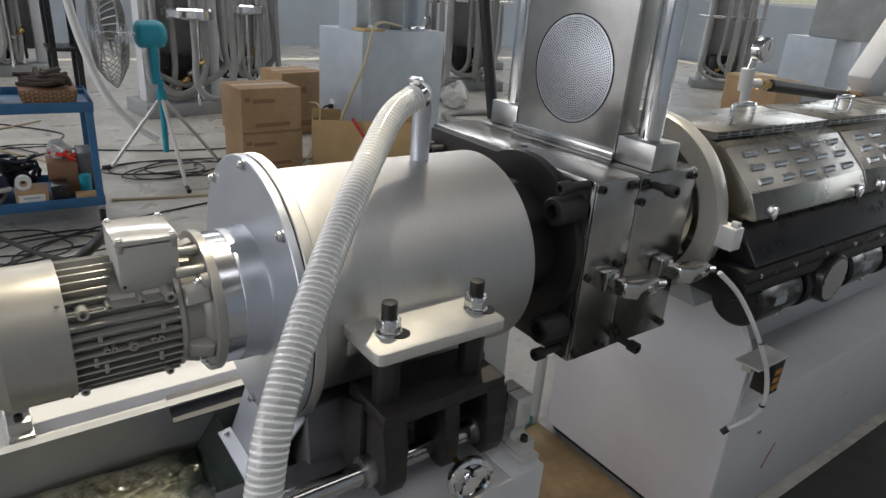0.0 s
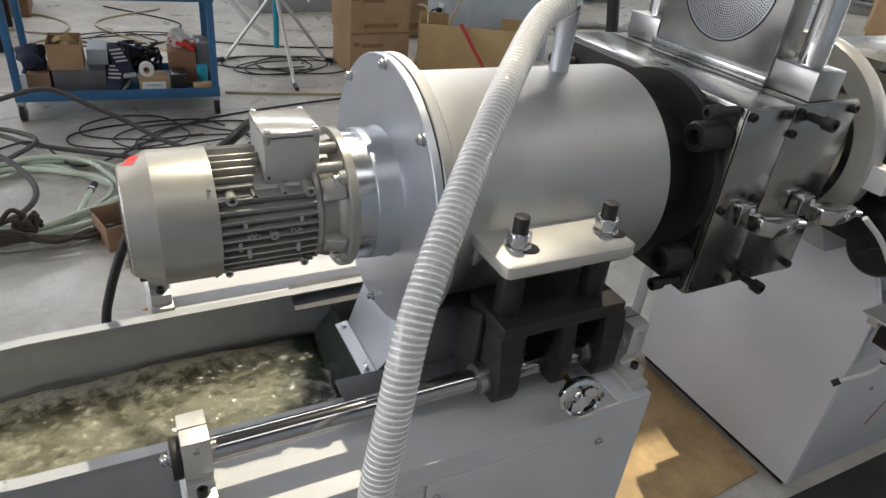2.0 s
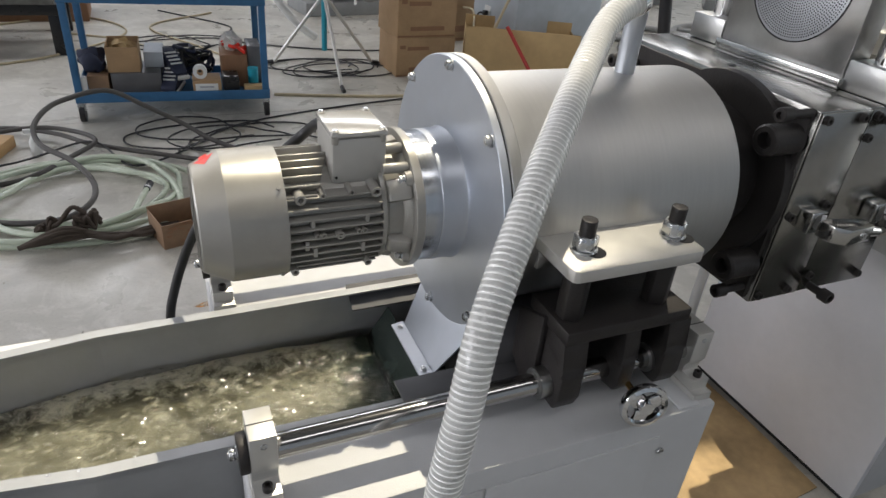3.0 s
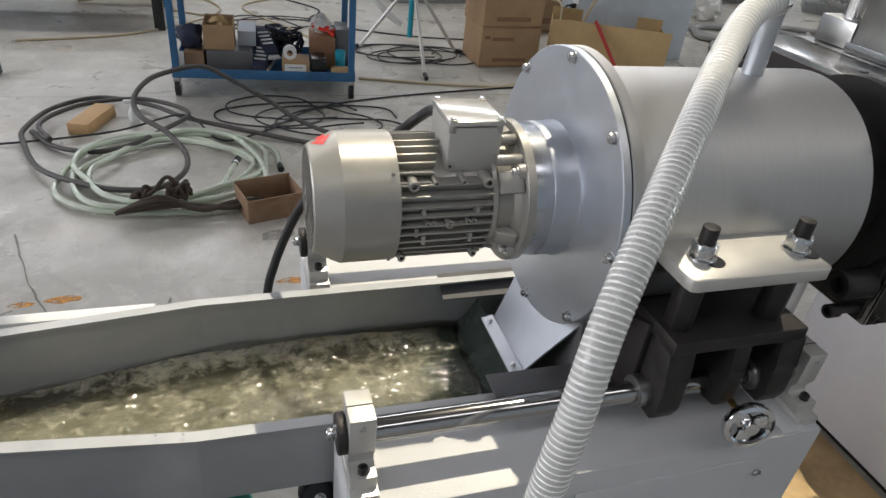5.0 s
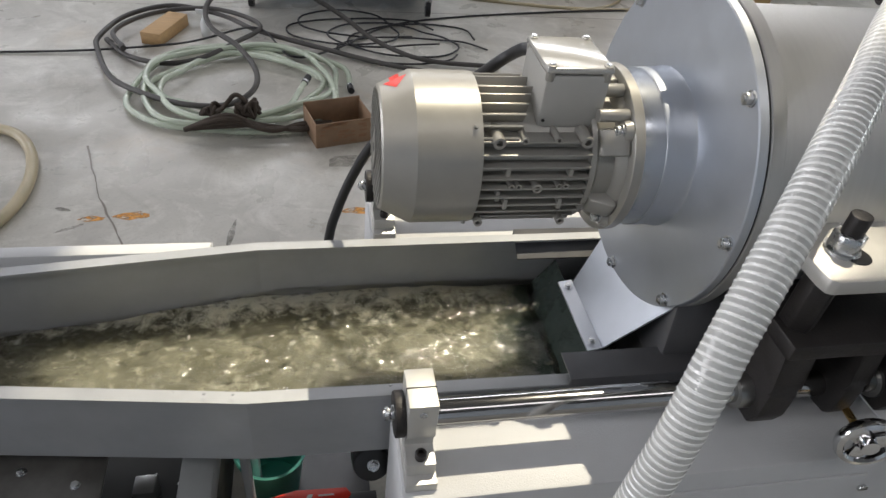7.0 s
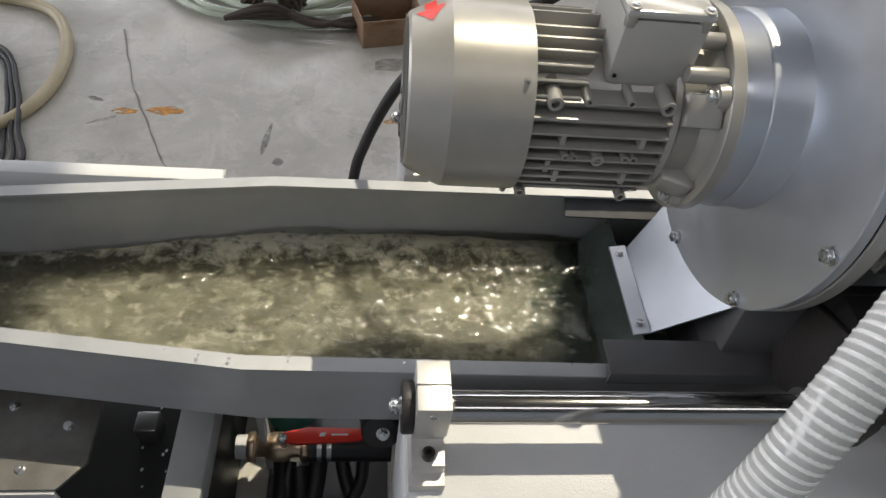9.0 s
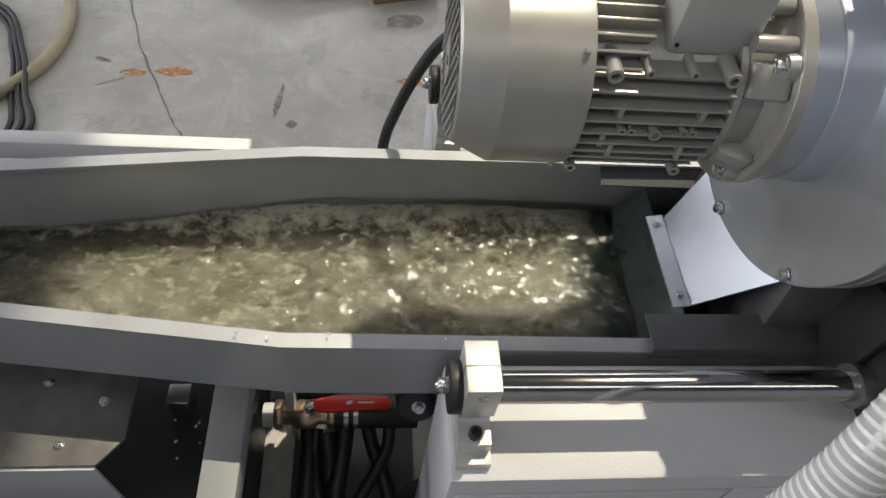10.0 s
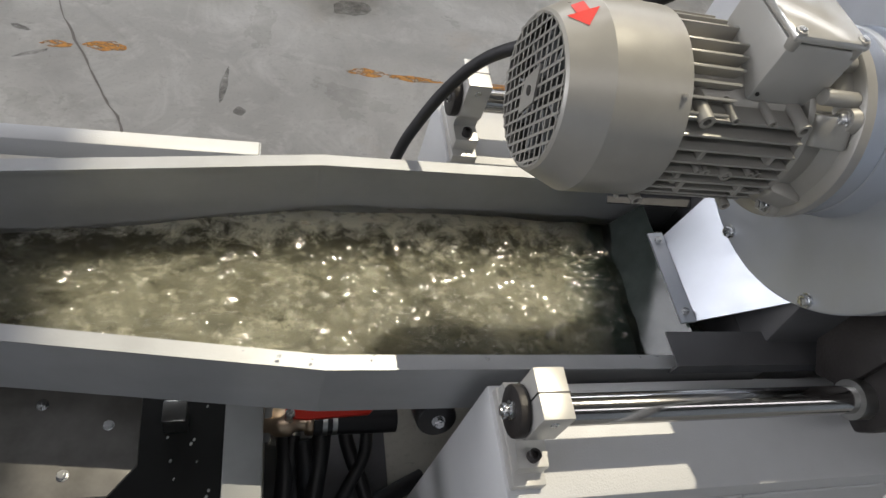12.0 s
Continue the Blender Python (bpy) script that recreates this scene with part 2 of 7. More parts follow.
def water_body_material():
    """The murk below the surface: suspended clumps, caustic spots, shade and scatter painted along the far side, dark
    teal under the apron.
    """
    m = bpy.data.materials.new("murky_water")
    m.use_nodes = True
    n, l = m.node_tree.nodes, m.node_tree.links
    b = n["Principled BSDF"]
    b.inputs["Roughness"].default_value = 0.9
    b.inputs["Specular IOR Level"].default_value = 0.0
    b.subsurface_method = "BURLEY"
    b.inputs["Subsurface Weight"].default_value = 1.0
    b.inputs["Subsurface Radius"].default_value = (0.11, 0.105, 0.085)
    b.inputs["Subsurface Scale"].default_value = 1.0
    tc = n.new("ShaderNodeTexCoord")
    mp = n.new("ShaderNodeMapping")
    mp.inputs["Scale"].default_value = (1, 1.25, 1)
    mp.inputs["Rotation"].default_value = (0, 0, 0.12)
    l.new(tc.outputs["Object"], mp.inputs["Vector"])

    def clumps(scale, detail, rough, twist):
        k = n.new("ShaderNodeTexNoise")
        k.inputs["Scale"].default_value, k.inputs["Detail"].default_value = scale, detail
        k.inputs["Roughness"].default_value, k.inputs["Distortion"].default_value = rough, twist
        l.new(mp.outputs["Vector"], k.inputs["Vector"])
        return k.outputs["Fac"]

    def mixed(a, c, f):
        k = n.new("ShaderNodeMix")
        k.data_type = "RGBA"
        for sock, v in (("A", a), ("B", c), ("Factor", f)):
            if hasattr(v, "is_linked"):
                l.new(v, k.inputs[sock])
            else:
                k.inputs[sock].default_value = v
        return k.outputs["Result"]

    def ramp(fac, lo, hi):
        k = n.new("ShaderNodeMapRange")
        k.inputs["From Min"].default_value, k.inputs["From Max"].default_value = lo, hi
        l.new(fac, k.inputs["Value"])
        return k.outputs["Result"]

    def plus(a, k, c):
        q = n.new("ShaderNodeMath")
        q.operation = "MULTIPLY_ADD"
        q.inputs[1].default_value = k
        l.new(a, q.inputs[0])
        l.new(c, q.inputs[2])
        return q.outputs[0]
    base = mixed((0.15, 0.147, 0.113, 1), (0.265, 0.26, 0.21, 1), ramp(clumps(13, 5, 0.6, 0.25), 0.36, 0.64))
    # Pale clumps that double as painted caustic light.
    base = mixed(base, (0.45, 0.443, 0.37, 1), ramp(clumps(42, 5, 0.62, 0.25), 0.53, 0.72))
    base = mixed(base, (0.07, 0.068, 0.05, 1), ramp(clumps(30, 5, 0.62, 0.2), 0.56, 0.74))
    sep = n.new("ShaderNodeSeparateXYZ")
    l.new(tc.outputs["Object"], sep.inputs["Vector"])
    # Dark strip along the far side: shade and dark reflection mixed into the colour.
    far_shade = ramp(plus(clumps(30, 5, 0.7, 0.2), 0.22, sep.outputs["Y"]), 0.155, 0.2)
    base = mixed(base, (0.085, 0.083, 0.065, 1), far_shade)
    # Pale strip at the far wall paints in light scattered through the water.
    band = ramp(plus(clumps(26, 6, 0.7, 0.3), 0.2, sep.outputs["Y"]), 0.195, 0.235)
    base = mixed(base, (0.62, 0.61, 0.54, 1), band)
    # Teal inlet water, with the shade beneath the drum darkening its colour.
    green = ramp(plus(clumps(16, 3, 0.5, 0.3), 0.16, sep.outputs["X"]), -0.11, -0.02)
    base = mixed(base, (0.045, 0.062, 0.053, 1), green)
    l.new(base, b.inputs["Base Color"])
    return m


def murk_cloud_material(name, colour, scale, lo, hi, most, seed):
    """Drifting clumps in clear water."""
    m = bpy.data.materials.new(name)
    m.use_nodes = True
    n, l = m.node_tree.nodes, m.node_tree.links
    b = n["Principled BSDF"]
    b.inputs["Base Color"].default_value = (*colour, 1)
    b.inputs["Roughness"].default_value = 0.9
    b.inputs["Specular IOR Level"].default_value = 0.0
    tc = n.new("ShaderNodeTexCoord")
    mp = n.new("ShaderNodeMapping")
    mp.inputs["Scale"].default_value, mp.inputs["Location"].default_value = (1, 1.7, 1), (seed, seed, 0)
    mp.inputs["Rotation"].default_value = (0, 0, 0.1)
    l.new(tc.outputs["Object"], mp.inputs["Vector"])
    no = n.new("ShaderNodeTexNoise")
    no.inputs["Scale"].default_value, no.inputs["Detail"].default_value, no.inputs["Roughness"].default_value, no.inputs["Distortion"].default_value = scale, 5, 0.6, 0.2
    l.new(mp.outputs["Vector"], no.inputs["Vector"])
    rg = n.new("ShaderNodeMapRange")
    rg.inputs["From Min"].default_value, rg.inputs["From Max"].default_value, rg.inputs["To Max"].default_value = lo, hi, most
    l.new(no.outputs["Fac"], rg.inputs["Value"])
    l.new(rg.outputs["Result"], b.inputs["Alpha"])
    return m


def water_film_material(name, scale, depth):
    """The wet surface: mirror-like at the waves' angle, clear otherwise."""
    m = bpy.data.materials.new(name)
    m.use_nodes = True
    n, l = m.node_tree.nodes, m.node_tree.links
    n.remove(n["Principled BSDF"])
    gl = n.new("ShaderNodeBsdfGlossy")
    gl.inputs["Roughness"].default_value = 0.085
    tr = n.new("ShaderNodeBsdfTransparent")
    tr.inputs["Color"].default_value = (0.97, 0.97, 0.94, 1)
    fr = n.new("ShaderNodeFresnel")
    fr.inputs["IOR"].default_value = 1.42
    tc = n.new("ShaderNodeTexCoord")
    bn = n.new("ShaderNodeTexNoise")
    bn.inputs["Scale"].default_value, bn.inputs["Detail"].default_value, bn.inputs["Distortion"].default_value = scale, 4, 0.2
    l.new(tc.outputs["Object"], bn.inputs["Vector"])
    bp = n.new("ShaderNodeBump")
    bp.inputs["Strength"].default_value, bp.inputs["Distance"].default_value = 1.0, depth
    l.new(bn.outputs["Fac"], bp.inputs["Height"])
    l.new(bp.outputs["Normal"], gl.inputs["Normal"])
    l.new(bp.outputs["Normal"], fr.inputs["Normal"])
    mx = n.new("ShaderNodeMixShader")
    l.new(fr.outputs["Fac"], mx.inputs["Fac"])
    l.new(tr.outputs["BSDF"], mx.inputs[1])
    l.new(gl.outputs["BSDF"], mx.inputs[2])
    l.new(mx.outputs["Shader"], n["Material Output"].inputs["Surface"])
    return m


WATER = water_body_material()
WATER_FILM = water_film_material("water_film", 95, 0.0009)
MURK_PALE = murk_cloud_material("pale_murk", (0.52, 0.505, 0.415), 46, 0.55, 0.74, 0.7, 0.0)


def clear_hose_material():
    """Clear vinyl: mostly see-through, faintly milky, with a sharp gloss."""
    m = bpy.data.materials.new("clear_spiral_hose")
    m.use_nodes = True
    n, l = m.node_tree.nodes, m.node_tree.links
    n.remove(n["Principled BSDF"])
    milk = n.new("ShaderNodeBsdfTranslucent")
    milk.inputs["Color"].default_value = (0.9, 0.9, 0.87, 1)
    dif = n.new("ShaderNodeBsdfDiffuse")
    dif.inputs["Color"].default_value = (0.9, 0.9, 0.87, 1)
    half = n.new("ShaderNodeMixShader")
    half.inputs["Fac"].default_value = 0.6
    l.new(milk.outputs["BSDF"], half.inputs[1])
    l.new(dif.outputs["BSDF"], half.inputs[2])
    t = n.new("ShaderNodeBsdfTransparent")
    t.inputs["Color"].default_value = (0.97, 0.97, 0.95, 1)
    mx = n.new("ShaderNodeMixShader")
    no = n.new("ShaderNodeTexNoise")
    no.inputs["Scale"].default_value = 18
    rg = n.new("ShaderNodeMapRange")
    rg.inputs["To Min"].default_value, rg.inputs["To Max"].default_value = 0.74, 0.86
    l.new(no.outputs["Fac"], rg.inputs["Value"])
    l.new(rg.outputs["Result"], mx.inputs["Fac"])
    l.new(t.outputs["BSDF"], mx.inputs[1])
    l.new(half.outputs["Shader"], mx.inputs[2])
    fr = n.new("ShaderNodeFresnel")
    fr.inputs["IOR"].default_value = 1.55
    gl = n.new("ShaderNodeBsdfGlossy")
    gl.inputs["Roughness"].default_value = 0.06
    top = n.new("ShaderNodeMixShader")
    l.new(fr.outputs["Fac"], top.inputs["Fac"])
    l.new(mx.outputs["Shader"], top.inputs[1])
    l.new(gl.outputs["BSDF"], top.inputs[2])
    l.new(top.outputs["Shader"], n["Material Output"].inputs["Surface"])
    return m


HOSE_CLEAR = clear_hose_material()
DIE_STEEL = mat("die_steel", (0.40, 0.39, 0.37), 0.22, 1.0, vary=0.1, size=16, bump=0.03, bump_size=90, stain=0.2, stain_size=10, rough_vary=0.08)
ROD_STEEL = mat("ground_rod_steel", (0.47, 0.46, 0.45), 0.12, 1.0, vary=0.05, size=14, rough_vary=0.04)
RING_GREY = mat("clamp_ring_grey", (0.48, 0.47, 0.44), 0.4, 0.3, vary=0.06, size=20, stain=0.12, stain_size=9)
PERF_STEEL = mat("perforated_steel", (0.46, 0.48, 0.51), 0.46, 0.75, vary=0.06, size=20, rough_vary=0.05)
SOCKET_STEEL = mat("chromed_socket", (0.5, 0.49, 0.47), 0.16, 1.0, vary=0.06, size=30, rough_vary=0.05)
SPIGOT_STEEL = mat("spigot_steel", (0.56, 0.58, 0.61), 0.2, 0.95, vary=0.03, size=30, rough_vary=0.02)
# Blotchy grey, darker than the trough's steel.
STAINED_SHEET = mat("stained_grey_sheet", (0.17, 0.165, 0.155), 0.4, 0.2, vary=0.15, size=18, bump=0.06, bump_size=200, stain=0.35, stain_size=9)
COVER_STEEL = mat("barrel_cover_steel", (0.25, 0.24, 0.215), 0.29, 1.0, vary=0.1, size=10, bump=0.04, bump_size=60, stain=0.2, stain_size=6)
GREEN_SHEET = mat("green_acrylic", (0.05, 0.066, 0.058), 0.08, vary=0.35, size=30, transmission=0.25, stain=0.3, stain_size=20)
DARK_STEEL = mat("dark_steel_sheet", (0.13, 0.13, 0.135), 0.4, 0.3, vary=0.12, size=20, stain=0.15, stain_size=9)
HOSE_RIB = mat("white_hose_helix", (0.86, 0.86, 0.83), 0.25, vary=0.05, size=20, coat=0.4)

# ---------------------------------------------------------------- mesh helpers
ORIGIN = {}


def thing(name, at, label, category, group="", kind=""):
    ob = new(name)
    ob.empty_display_size = 0.05
    ob.location = at
    ORIGIN[ob] = Vector(at)
    return tagged(ob, label, category, group, kind)


def link(name, bm, material, smooth=40):
    bmesh.ops.recalc_face_normals(bm, faces=bm.faces)
    me = bpy.data.meshes.new(name)
    bm.to_mesh(me)
    bm.free()
    me.materials.append(material)
    if smooth:
        me.polygons.foreach_set("use_smooth", [True] * len(me.polygons))
        me.set_sharp_from_angle(angle=radians(smooth))
    return new(name, me)


def part(name, bm, material, parent, label="", smooth=40):
    ob = link(name, bm, material, smooth)
    ob.parent = parent
    ob.location = -ORIGIN[parent]
    ORIGIN[ob] = Vector((0, 0, 0))
    if label:
        ob["label"] = label
    return ob


def solo(name, bm, material, label, category="", group="", kind="", smooth=40):
    ob = link(name, bm, material, smooth)
    ORIGIN[ob] = Vector((0, 0, 0))
    return tagged(ob, label, category, group, kind)


def box(x0, x1, y0, y1, z0, z1, bevel=0.0, bm=None, seg=2):
    own = bmesh.new()
    bmesh.ops.create_cube(own, size=1, matrix=Matrix.Translation(((x0 + x1) / 2, (y0 + y1) / 2, (z0 + z1) / 2))
                          @ Matrix.Diagonal((abs(x1 - x0), abs(y1 - y0), abs(z1 - z0), 1)))
    if bevel:
        bmesh.ops.bevel(own, geom=own.edges[:], offset=bevel, segments=seg, affect="EDGES", profile=0.5)
    return join(bm, own)


def join(bm, own, m=None):
    if m is not None:
        bmesh.ops.transform(own, matrix=m, verts=own.verts)
    if bm is None:
        return own
    me = bpy.data.meshes.new("tmp")
    own.to_mesh(me)
    own.free()
    bm.from_mesh(me)
    bpy.data.meshes.remove(me)
    return bm


def rod(p0, p1, r0, r1=None, n=20, bm=None, bevel=0.0):
    p0, p1 = Vector(p0), Vector(p1)
    d = p1 - p0
    own = bmesh.new()
    m = Matrix.Translation((p0 + p1) / 2) @ d.to_track_quat("Z", "Y").to_matrix().to_4x4()
    bmesh.ops.create_cone(own, cap_ends=True, segments=n, radius1=r0, radius2=r0 if r1 is None else r1, depth=d.length, matrix=m)
    if bevel:
        rim = [e for e in own.edges if any(len(f.verts) > 4 for f in e.link_faces)]
        bmesh.ops.bevel(own, geom=rim, offset=bevel, segments=2, affect="EDGES", profile=0.5)
    return join(bm, own)


def lathe(profile, centre=(0, 0, 0), axis="X", n=64, bm=None):
    """Turns a profile of (along, radius) round an axis."""
    own = bmesh.new()
    rings = []
    for a, r in profile:
        ring = []
        for i in range(n):
            w = 2 * math.pi * i / n
            c, s = r * math.cos(w), r * math.sin(w)
            p = {"X": (a, c, s), "Y": (c, a, s), "Z": (c, s, a)}[axis]
            ring.append(own.verts.new(Vector(p) + Vector(centre)))
        rings.append(ring)
    for r0, r1 in zip(rings, rings[1:]):
        for i in range(n):
            own.faces.new((r0[i], r0[(i + 1) % n], r1[(i + 1) % n], r1[i]))
    if profile[0] != profile[-1]:
        for ring, r in ((rings[0], profile[0][1]), (rings[-1], profile[-1][1])):
            if r > 1e-5:
                own.faces.new(ring)
    bmesh.ops.remove_doubles(own, verts=own.verts, dist=1e-6)
    return join(bm, own)


def prism(poly, axis, a, b, bevel=0.0, bm=None):
    """A flat outline pushed from a to b along an axis; the outline's two numbers are the other axes in order."""
    own = bmesh.new()

    def at(p, h):
        return {"X": (h, p[0], p[1]), "Y": (p[0], h, p[1]), "Z": (p[0], p[1], h)}[axis]
    lo = [own.verts.new(at(p, a)) for p in poly]
    hi = [own.verts.new(at(p, b)) for p in poly]
    own.faces.new(lo)
    own.faces.new(hi[::-1])
    for i in range(len(poly)):
        j = (i + 1) % len(poly)
        own.faces.new((lo[i], hi[i], hi[j], lo[j]))
    if bevel:
        bmesh.ops.bevel(own, geom=own.edges[:], offset=bevel, segments=2, affect="EDGES", profile=0.5)
    return join(bm, own)


def smooth_path(pts, k=8, closed=False):
    pts = [Vector(p) for p in pts]
    n = len(pts)
    out = []
    for i in range(n if closed else n - 1):
        p1, p2 = pts[i], pts[(i + 1) % n]
        p0 = pts[(i - 1) % n] if closed or i else p1 * 2 - p2
        p3 = pts[(i + 2) % n] if closed or i + 2 < n else p2 * 2 - p1
        for j in range(k):
            t = j / k
            out.append(0.5 * (2 * p1 + (p2 - p0) * t + (2 * p0 - 5 * p1 + 4 * p2 - p3) * t * t + (3 * p1 - p0 - 3 * p2 + p3) * t ** 3))
    if not closed:
        out.append(pts[-1])
    return out


def frames_along(path):
    t0 = (path[1] - path[0]).normalized()
    u = t0.orthogonal().normalized()
    res = []
    for i, p in enumerate(path):
        t = (path[min(i + 1, len(path) - 1)] - path[max(i - 1, 0)]).normalized()
        u = (u - t * u.dot(t)).normalized()
        res.append((p, u, t.cross(u)))
    return res


def tube(path, r, n=10, bm=None):
    own = bmesh.new()
    rings = []
    for p, u, v in frames_along(path):
        rings.append([own.verts.new(p + (u * math.cos(2 * math.pi * i / n) + v * math.sin(2 * math.pi * i / n)) * r) for i in range(n)])
    for a, b in zip(rings, rings[1:]):
        for i in range(n):
            own.faces.new((a[i], a[(i + 1) % n], b[(i + 1) % n], b[i]))
    own.faces.new(rings[0])
    own.faces.new(rings[-1])
    return join(bm, own)


def hexagon(centre, axis, across, height, bm=None, hole=0.0):
    own = bmesh.new()
    m = Matrix.Translation(centre) @ Vector(axis).to_track_quat("Z", "Y").to_matrix().to_4x4()
    bmesh.ops.create_cone(own, cap_ends=True, segments=6, radius1=across / math.sqrt(3), radius2=across / math.sqrt(3), depth=height, matrix=m)
    bmesh.ops.bevel(own, geom=own.edges[:], offset=across * 0.05, segments=1, affect="EDGES")
    return join(bm, own)


def hex_bolt(centre, axis, across, bm=None):
    """A washer, a hexagon head and a stub, standing out along the axis."""
    c, a = Vector(centre), Vector(axis).normalized()
    bm = rod(c, c + a * across * 0.16, across * 0.72, n=18, bm=bm)
    bm = hexagon(c + a * across * 0.44, a, across, across * 0.55, bm)
    return rod(c + a * across * 0.7, c + a * across * 0.85, across * 0.28, n=12, bm=bm)


def cap_screw(centre, axis, r, length, bm=None):
    """A socket-head screw standing out along the axis, with a hollow end."""
    c, a = Vector(centre), Vector(axis).normalized()
    q = a.to_track_quat("X", "Z").to_matrix().to_4x4()
    own = lathe([(0, r), (length - r * 0.15, r), (length, r * 0.86), (length, r * 0.52), (length - r * 0.7, r * 0.5), (length - r * 0.7, 0.0)], n=20)
    return join(bm, own, Matrix.Translation(c) @ q)


def ring_points(cx, cy, rx, ry, z, n, wob, seed, turns=1.0, start=0.0):
    rnd = random.Random(seed)
    return [(cx + rx * (1 + rnd.uniform(-wob, wob)) * math.cos(start + 2 * math.pi * turns * i / n),
             cy + ry * (1 + rnd.uniform(-wob, wob)) * math.sin(start + 2 * math.pi * turns * i / n), z + rnd.uniform(0, 0.004)) for i in range(n + 1)]

# ---------------------------------------------------------------- the hall
def hall():
    floor = solo("floor", box(-12, 16, -9, 13, -0.2, 0.0), CONCRETE, "worn grey concrete factory floor with stains", "floor", kind="structure", smooth=0)
    rnd = random.Random(4)
    for k, (x, y, w, d) in enumerate(((-1.14, 1.266, 0.068, 0.026), (-1.275, 1.25, 0.045, 0.018), (-0.33, 1.274, 0.07, 0.022), (-0.17, 1.266, 0.11, 0.017), (0.12, 1.27, 0.12, 0.016))):
        poly = [(x + w * rnd.uniform(0.75, 1.1) * math.cos(a * 0.42), y + d * rnd.uniform(0.6, 1.15) * math.sin(a * 0.42)) for a in range(15)]
        part("paint_mark", prism(poly, "Z", 0.0003, 0.0009 + 0.0001 * k), ORANGE_WORN, floor, "worn orange floor paint", 0)
    for k, (x, y, w, d, a0) in enumerate(((-1.33, 1.2, 0.05, 0.009, 0.5), (-1.38, 1.31, 0.03, 0.012, -0.3), (-0.79, 1.14, 0.012, 0.09, -0.1), (-0.74, 1.03, 0.02, 0.02, 0), (-0.36, 1.62, 0.09, 0.05, 0.2))):
        own = [(w * rnd.uniform(0.7, 1.1) * math.cos(a * 0.52), d * rnd.uniform(0.6, 1.15) * math.sin(a * 0.52)) for a in range(12)]
        poly = [(x + px * math.cos(a0) - py * math.sin(a0), y + px * math.sin(a0) + py * math.cos(a0)) for px, py in own]
        part("scuff", prism(poly, "Z", 0.0003, 0.0007 + 0.0001 * k), SCUFF, floor, "dark rubber scuff", 0)
    for pts in (((-1.4, 1.75), (-1.29, 1.42), (-1.2, 1.22), (-1.12, 1.05), (-1.05, 0.92), (-1.0, 0.7)),
                ((-6, 3.35), (-3, 3.37), (-1.2, 3.36), (2, 3.4), (7, 3.42)), ((1.9, 9), (1.95, 5), (2.0, 3.4), (2.1, 1.0))):
        path = smooth_path([(x, y, 0.0) for x, y in pts], 6)
        bm = bmesh.new()
        rows = []
        for p in path:
            w = rnd.uniform(0.0012, 0.0048)
            o = rnd.uniform(-0.004, 0.004)
            rows.append((bm.verts.new(p + Vector((o - w, 0 if abs(pts[0][0] - pts[-1][0]) < 2 else -w, 0.0008))), bm.verts.new(p + Vector((o + w, 0 if abs(pts[0][0] - pts[-1][0]) < 2 else w, 0.0008)))))
        for a, b in zip(rows, rows[1:]):
            bm.faces.new((a[0], a[1], b[1], b[0]))
        part("crack", bm, CRACK, floor, "dark crack in the concrete", 0)
    bm = box(-12, 16, 13, 13.3, 0, 5.5)
    box(-12, 16, 13, 13.3, 6.9, 7, bm=bm)
    for x in (-12, -4.9, 1.9, 8.7, 15.6):
        box(x, x + 0.4, 13, 13.3, 5.5, 6.9, bm=bm)
    solo("wall_back", bm, WALL_PAINT, "pale blue-grey factory wall with high windows", "wall", kind="structure", smooth=0)
    solo("wall_front", box(-12, 16, -9.3, -9, 0, 7), WALL_PAINT, "pale blue-grey factory wall", "wall", kind="structure", smooth=0)
    # Unseen west wall; its long opening is added for the fill light.
    bm = box(-12.3, -12, -9, 13, 0, 1.6)
    box(-12.3, -12, -9, 13, 4.8, 7, bm=bm)
    for y in (-9, -5.2, 8.8, 12.6):
        box(-12.3, -12, y, y + 0.4, 1.6, 4.8, bm=bm)
    solo("wall_west", bm, WALL_PAINT, "unseen pale wall with an added opening for the end fill", "wall", kind="structure", smooth=0)
    bm = box(16, 16.3, -9, 13, 0, 1.55)
    box(16, 16.3, -9, 13, 4.4, 7, bm=bm)
    for y in (-9, -5.2, 9.0, 12.6):
        box(16, 16.3, y, y + 0.4, 1.55, 4.4, bm=bm)
    solo("wall_east", bm, WALL_PAINT, "pale blue-grey factory wall with a band of windows", "wall", kind="structure", smooth=0)
    for k in range(7):
        y0 = -4.8 + k * 1.97
        win = solo("window_%d" % (k + 1), box(16.05, 16.2, y0, y0 + 0.06, 1.55, 4.4, 0.005), WHITE_PLASTIC, "white-framed factory window", "window", kind="structure")
        part("window_frame", box(16.04, 16.2, y0 + 0.06, y0 + 1.97, 1.55, 1.63, 0.005), WHITE_PLASTIC, win)
        part("window_frame", box(16.04, 16.2, y0 + 0.06, y0 + 1.97, 2.9, 2.96, 0.005), WHITE_PLASTIC, win)
        p = part("pane", box(16.1, 16.106, y0 + 0.06, y0 + 1.97, 1.63, 4.4), GLASS_PANE, win, smooth=0)
        p.visible_shadow = False
    # unseen roof, closed but for a slot placed to throw the sun patch on the machine
    bm = box(-12, 16, -9, 1.98, 7, 7.15)
    box(-12, 0.73, 1.98, 2.76, 7, 7.15, bm=bm)
    box(5.2, 16, 1.98, 2.76, 7, 7.15, bm=bm)
    box(-12, 16, 2.76, 13, 7, 7.15, bm=bm)
    for y in np.arange(-8.5, 13, 3.0):
        box(-12, 16, y, y + 0.16, 6.7, 7.0, bm=bm)
